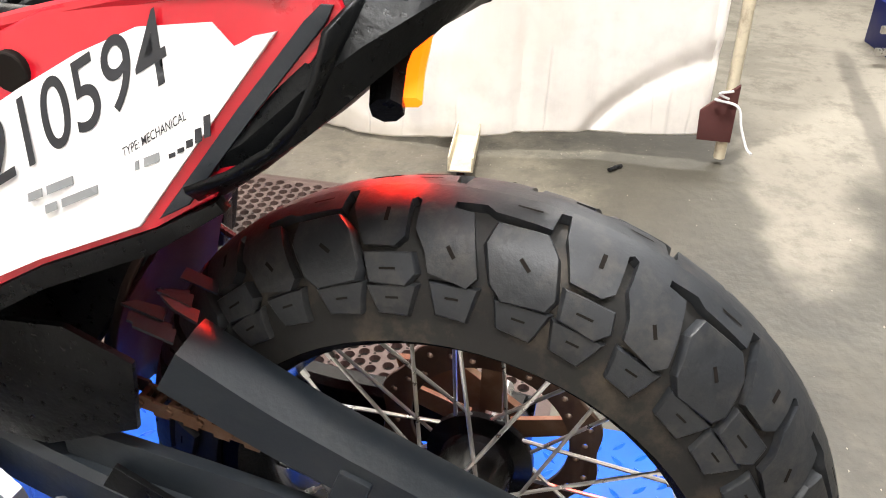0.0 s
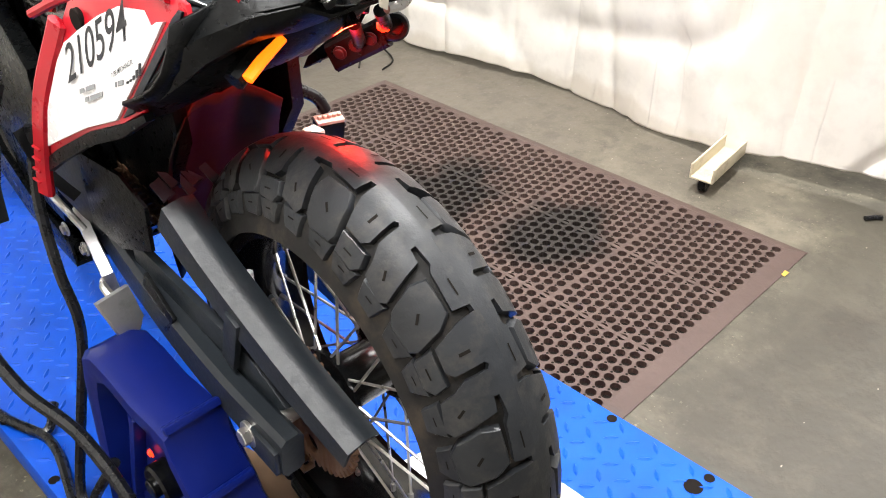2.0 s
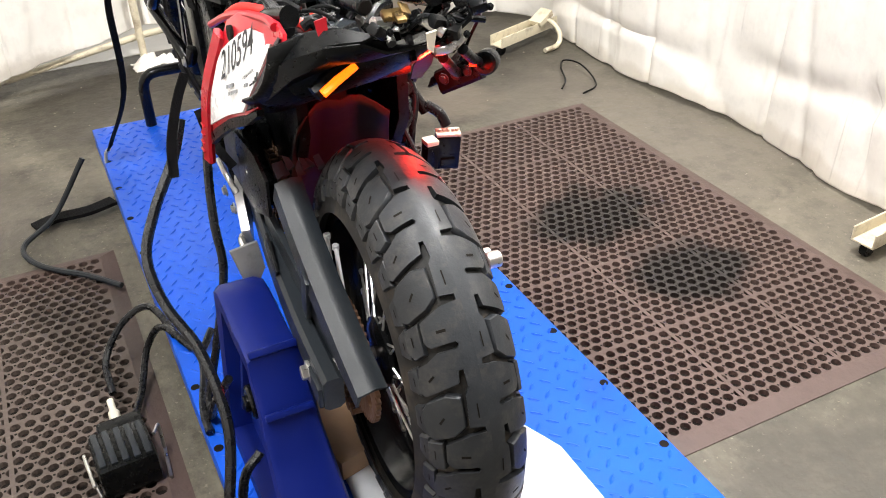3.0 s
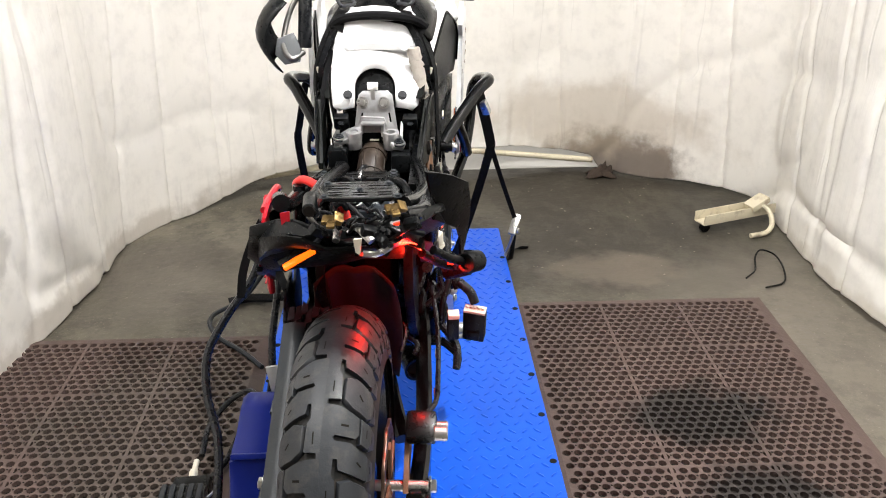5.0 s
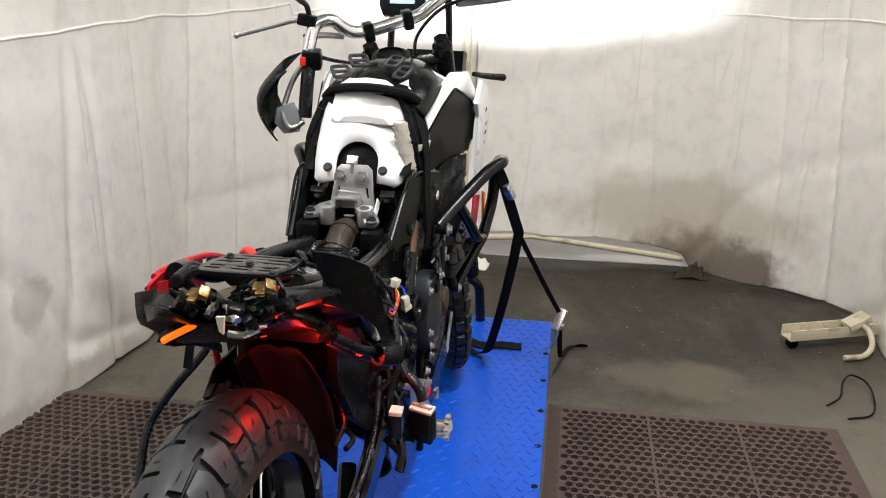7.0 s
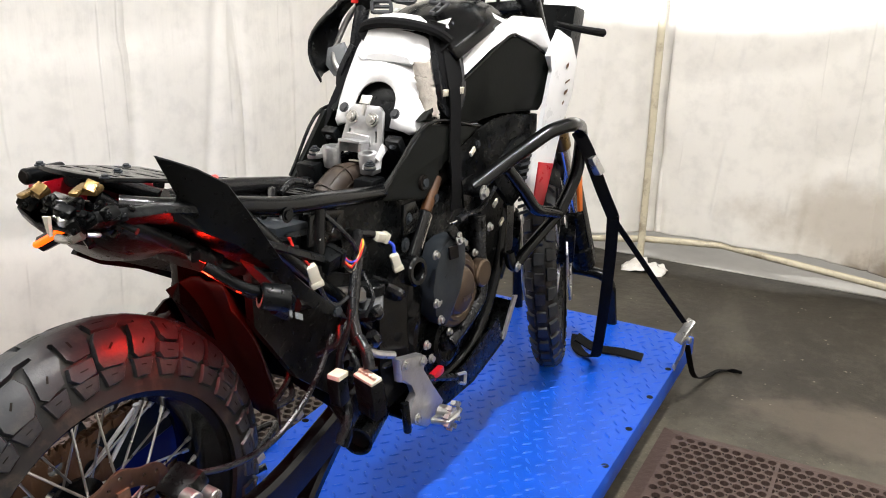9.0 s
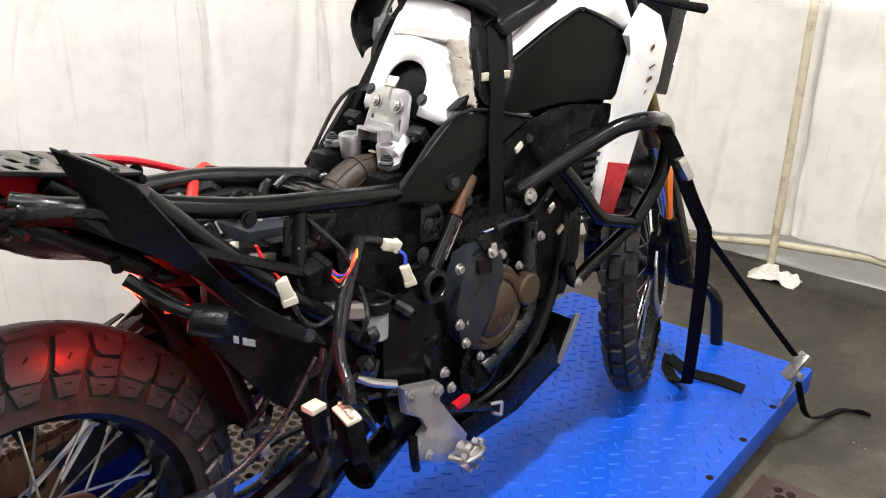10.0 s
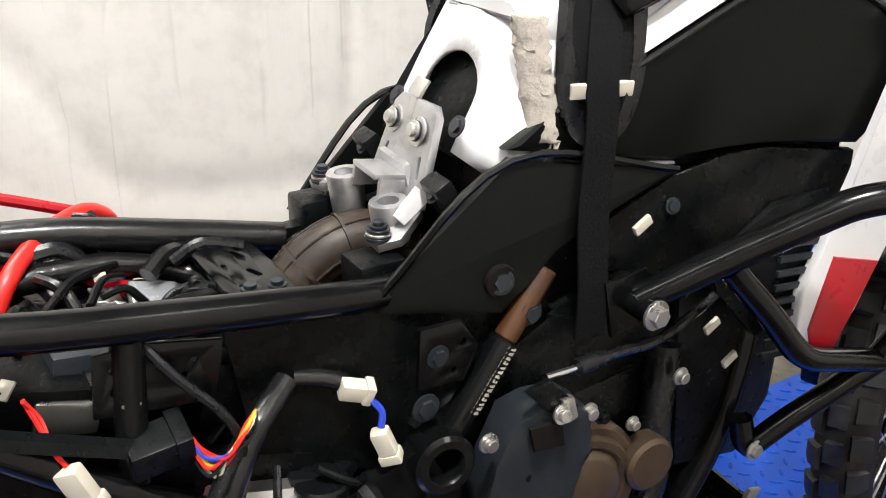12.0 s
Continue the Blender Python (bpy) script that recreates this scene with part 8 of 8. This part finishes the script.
for i in range(11):
    a = radians(-38 + 85 * i / 10)
    row = []
    for j in range(7):
        u = j / 3 - 1
        r = 0.385 - 0.035 * u * u
        row.append(fd.verts.new(STEER @ Vector((u * 0.062, r * math.sin(a), r * math.cos(a)))))
    cols.append(row)
for p, q in zip(cols, cols[1:]):
    for j in range(6):
        fd.faces.new((p[j], p[j + 1], q[j + 1], q[j]))
bm.free()
fender = part("front_fender", fd, M_BLACK, fork, "black front fender")
so = fender.modifiers.new("sheet", "SOLIDIFY")
so.thickness = 0.003
part("orange_reflector", slab([(0.245, 1.42, 0.86), (0.248, 1.445, 0.85), (0.248, 1.475, 0.72), (0.245, 1.46, 0.72)], 0.008, 0.002, (1, 0, 0)), M_ORANGE, fork, "orange reflector strip")

bars = place(new("handlebar"), Matrix.Translation((0.0, 1.18, 1.35)), bike)
part("bar", tube([(-0.178, 1.045, 1.310), (-0.165, 1.070, 1.370), (-0.129, 1.090, 1.384), (-0.103, 1.110, 1.365), (-0.077, 1.130, 1.352), (-0.034, 1.155, 1.357), (0.024, 1.180, 1.375), (0.076, 1.205, 1.392), (0.113, 1.220, 1.421), (0.150, 1.240, 1.448), (0.196, 1.245, 1.468), (0.266, 1.230, 1.484), (0.328, 1.215, 1.490), (0.40, 1.190, 1.494)], 0.0165, 14), M_CHROME, bars, "silver handlebar turned to the left")
part("left_grip", tube([(-0.172, 1.035, 1.285), (-0.175, 1.015, 1.225), (-0.179, 1.000, 1.150)], 0.0175, 14), M_CABLE, bars, "black rubber grip hanging down")
part("right_grip", tube([(0.262, 1.231, 1.483), (0.328, 1.215, 1.490), (0.405, 1.188, 1.495)], 0.0190, 14), M_CABLE, bars, "black rubber grip")
for q, w in (((-0.045, 1.150, 1.352), 20), ((0.050, 1.192, 1.382), 20)):
    part("bar_clamp", box(Matrix.Translation(q) @ pose(0, 0, 0, 10, -12, w), (0.028, 0.045, 0.048), 0.008), M_CASE, bars)
bm = bmesh.new()
add_box(bm, Matrix.Translation((-0.165, 1.035, 1.292)) @ pose(0, 0, 0, 10, 0, 10), (0.05, 0.045, 0.05), 0.010)
part("left_switch", bm, M_BLACK, bars, "black switch block")
part("left_button", box(Matrix.Translation((-0.180, 1.005, 1.290)), (0.014, 0.014, 0.022), 0.004), M_WIRE_RED, bars, "red button")
bm = bmesh.new()
add_box(bm, Matrix.Translation((0.228, 1.236, 1.480)) @ pose(0, 0, 0, 10, 0, -15), (0.055, 0.05, 0.045), 0.010)
part("right_switch", bm, M_BLACK, bars, "black switch block")
part("right_button", box(Matrix.Translation((0.228, 1.210, 1.500)), (0.016, 0.012, 0.022), 0.004), M_WIRE_RED, bars, "red button")
part("brake_reservoir", box(Matrix.Translation((0.150, 1.265, 1.485)) @ pose(0, 0, 0, 0, 0, -15), (0.06, 0.045, 0.04), 0.008), M_BLACK, bars)
lev = bmesh.new()
sweep(lev, glide([(-0.186, 1.062, 1.388), (-0.225, 1.062, 1.381), (-0.265, 1.061, 1.370), (-0.366, 1.060, 1.343)], 5), lambda t: oblong(0.020 - 0.009 * t, 0.012, 0.3))
bmesh.ops.create_uvsphere(lev, u_segments=14, v_segments=10, radius=0.009, matrix=Matrix.Translation((-0.371, 1.060, 1.342)))
part("clutch_lever", lev, M_ALU, bars, "silver ball-ended lever sticking out")
part("lever_perch", box(Matrix.Translation((-0.182, 1.066, 1.384)) @ pose(0, 0, 0, 0, 10, 0), (0.05, 0.03, 0.03), 0.007), M_BLACK, bars)
part("lever_rod", tube([(-0.19, 1.07, 1.345), (-0.15, 1.10, 1.345), (-0.11, 1.135, 1.34)], 0.008, 10), M_ALU, bars)
part("mirror_stem", tube([(-0.176, 1.066, 1.385), (-0.182, 1.060, 1.420), (-0.205, 1.075, 1.432), (-0.27, 1.16, 1.452), (-0.335, 1.23, 1.466)], 0.007, 10), M_BLACK, bars)
mm = frame_of((-0.400, 1.205, 1.462), (0.82, 0.55, 0.12), (0, -0.15, 1))
outl = [(0.062 * math.cos(2 * math.pi * i / 24) * (1.1 if math.cos(2 * math.pi * i / 24) > 0 else 1.0), 0.040 * math.sin(2 * math.pi * i / 24)) for i in range(24)]
mir_shell = cut_sheet(outl, [], 0.022, mm)
mirror_ob = part("mirror", mir_shell, M_BLACK, bars, "black mirror head")
part("mirror_glass", cut_sheet([(a * 0.93, b * 0.93) for a, b in outl], [], 0.002, mm @ pose(0, 0, 0.0125)), M_MIRROR, mirror_ob, "mirror glass")


def hand_guard(pts, width, name, label):
    bm = bmesh.new()
    band(bm, glide(pts, 7), width, 0.006, lambda t: (0.2, 0.15, 1))
    return part(name, bm, M_BLACK, bars, label)


bm = bmesh.new()
cols = []
for i in range(9):
    t = i / 8
    c = Vector((-0.215, 1.04, 1.285)).lerp(Vector((-0.232, 0.995, 1.115)), t) + Vector((-0.050, -0.01, 0)) * math.sin(math.pi * t)
    row = []
    for j in range(6):
        u = j / 5 - 0.5
        row.append(bm.verts.new(c + Vector((-0.03 * (0.25 - u * u) * 4, u * 0.125, u * 0.03))))
    cols.append(row)
for p, q in zip(cols, cols[1:]):
    for j in range(5):
        bm.faces.new((p[j], p[j + 1], q[j + 1], q[j]))
hg = part("left_hand_guard", bm, M_BLACK, bars, "black hand guard shell hanging down")
so = hg.modifiers.new("sheet", "SOLIDIFY")
so.thickness = 0.004
part("guard_frame", tube([(-0.175, 1.04, 1.30), (-0.215, 1.02, 1.235), (-0.232, 0.99, 1.16), (-0.212, 0.985, 1.125), (-0.180, 0.998, 1.140)], 0.007, 10), M_STEEL, bars, "bent metal guard frame")
part("guard_lens", slab([(-0.248, 0.985, 1.175), (-0.205, 0.985, 1.190), (-0.186, 0.988, 1.150), (-0.192, 0.985, 1.115), (-0.232, 0.985, 1.108), (-0.256, 0.985, 1.135)], 0.012, 0.005, (0, -1, 0.2)), M_CLEAR, bars, "cloudy clear lens of the hand guard")
hand_guard([(0.160, 1.30, 1.435), (0.25, 1.31, 1.445), (0.36, 1.28, 1.468), (0.425, 1.21, 1.488), (0.43, 1.18, 1.492)], 0.05, "right_hand_guard", "black hand guard")
part("guard_blade", tube([(0.17, 1.28, 1.42), (0.28, 1.295, 1.435), (0.39, 1.26, 1.460), (0.425, 1.20, 1.485)], 0.011, 10), M_ALU, bars, "silver guard bar")
for i, pts in enumerate(([(-0.17, 1.07, 1.30), (-0.13, 1.06, 1.29), (-0.10, 1.15, 1.27), (-0.06, 1.25, 1.25)], [(0.20, 1.235, 1.44), (0.12, 1.26, 1.40), (0.06, 1.28, 1.33), (0.05, 1.30, 1.26)], [(-0.19, 1.06, 1.35), (-0.17, 1.05, 1.31), (-0.15, 1.06, 1.27)])):
    part("control_cable", tube(pts, 0.005, 8), M_CABLE, bars)

dash = place(new("dash"), Matrix.Translation((0.005, 1.33, 1.45)), bike)
dm = frame_of((0.012, 1.335, 1.462), (1, 0.06, 0), (0, 0.30, 1))
part("case", cut_sheet([(-0.052, -0.085), (0.052, -0.085), (0.062, -0.06), (0.062, 0.12), (-0.062, 0.12), (-0.062, -0.06)], [], 0.03, dm), M_BLACK, dash, "black upright instrument case")
part("screen", box(dm @ pose(0, 0.012, 0.017), (0.068, 0.135, 0.003), 0.001), M_SCREEN, dash, "lit white instrument screen")
for k in range(3):
    part("warning_lamp", box(dm @ pose(-0.047, -0.035 + 0.022 * k, 0.0165), (0.012, 0.012, 0.003), 0.001), (M_AMBER, M_AMBER, M_GREEN)[k], dash, "lit warning lamp")
    if k < 2:
        part("warning_lamp", box(dm @ pose(0.047, -0.015 + 0.024 * k, 0.0165), (0.012, 0.012, 0.003), 0.001), M_GREEN, dash, "lit green lamp")
for u, v, w, hh in ((0.0, -0.03, 0.03, 0.006), (-0.012, 0.02, 0.02, 0.012), (0.016, 0.03, 0.012, 0.012)):
    part("screen_mark", box(dm @ pose(u, v, 0.0192), (w, hh, 0.0008), 0), M_CLEAR, dash, "dim unreadable digits", smooth=False)
tower = place(new("front_tower"), Matrix.Translation((0.05, 1.5, 1.2)), bike)
for s in (1, -1):
    part("tower_tube", tube([B(s * 0.075, 1.33, 1.15), B(s * 0.085, 1.38, 1.30), B(s * 0.075, 1.40, 1.48)], 0.010, 10), M_FRAME, tower, "black tower tube")
part("headlight_shell", slab([B(-0.085, 1.60, 0.98), B(0.085, 1.60, 0.98), B(0.09, 1.66, 1.24), B(-0.09, 1.66, 1.24)], 0.08, 0.02, (0, 1, 0)), M_BLACK, tower, "black headlight shell")
for x in (-0.04, 0.04):
    for z in (1.06, 1.15):
        bm = bmesh.new()
        add_cyl(bm, B(x, 1.62 + (z - 0.98) * 0.23, z), B(x, 1.645 + (z - 0.98) * 0.23, z), 0.024)
        part("headlight_lens", bm, M_HEADLENS, tower, "lit round headlight lens")


# ---- tie-down straps ----
shift()
sr = thing("tie_down_strap", 0.30, 1.70, DECK, 0, "black tie-down strap from crash bar to lift deck", "strap", "tie-down straps")
part("upper_webbing", strap([(0.298, 1.222, 1.018), (0.318, 1.252, 0.963), (0.345, 1.298, 0.862), (0.366, 1.350, 0.776)], 0.032, 0.004, (0.9, 0.4, 0)), M_WEB, sr)
part("drop_webbing", strap([(0.366, 1.350, 0.776), (0.346, 1.420, 0.640), (0.310, 1.52, 0.440), (0.270, 1.62, 0.260), (0.245, 1.67, 0.200), (0.200, 1.70, 0.182), (0.160, 1.735, 0.190), (0.150, 1.765, 0.215)], 0.032, 0.004, (0.9, 0.4, 0)), M_WEB, sr, "wide webbing looped on the deck")
part("loose_tail", strap([(0.155, 1.755, 0.212), (0.22, 1.765, 0.182), (0.30, 1.77, 0.186), (0.375, 1.778, 0.180)], 0.034, 0.006, (0.2, 1, 0.3)), M_WEB, sr, "folded strap tail on the deck")
part("thin_webbing", strap([(0.366, 1.350, 0.772), (0.412, 1.480, 0.630), (0.462, 1.615, 0.480), (0.505, 1.730, 0.355)], 0.016, 0.003, (0.9, 0.4, 0)), M_WEB, sr)
part("cam_buckle", box(pose(0.331, 1.270, 0.928, 30, -10, -30), (0.034, 0.02, 0.055), 0.006), M_STEEL, sr, "steel cam buckle")
bm = bmesh.new()
add_box(bm, pose(0.508, 1.742, 0.320, -40, 10, -20), (0.03, 0.02, 0.085), 0.005)
add_tube(bm, [(0.508, 1.757, 0.285), (0.500, 1.770, 0.235), (0.486, 1.775, 0.195), (0.478, 1.77, 0.165)], 0.006, 8)
add_cyl(bm, (0.490, 1.752, 0.292), (0.528, 1.742, 0.292), 0.011)
part("ratchet", bm, M_STEEL, sr, "steel ratchet hooked to the deck's edge")
part("hanging_tail", strap([(0.512, 1.775, 0.26), (0.520, 1.90, 0.10), (0.53, 2.06, 0.02), (0.565, 2.17, 0.008), (0.635, 2.19, 0.006)], 0.018, 0.003, (1, 0.1, 0.1)), M_WEB, sr, "strap tail on the floor")
sl = thing("tie_down_strap", -0.25, 1.70, DECK, 0, "black tie-down strap on the motorcycle's far side", "strap", "tie-down straps")
part("upper_webbing", strap([mirrored((0.290, 1.222, 1.018)), mirrored((0.338, 1.298, 0.862)), mirrored((0.360, 1.350, 0.776)), (-0.26, 1.55, 0.48), (-0.33, 1.75, 0.22)], 0.03, 0.004, (0.5, 0.75, 0)), M_WEB, sl)
part("hook", tube([(-0.33, 1.75, 0.22), (-0.345, 1.76, 0.20), (-0.352, 1.75, 0.165)], 0.006, 8), M_STEEL, sl)
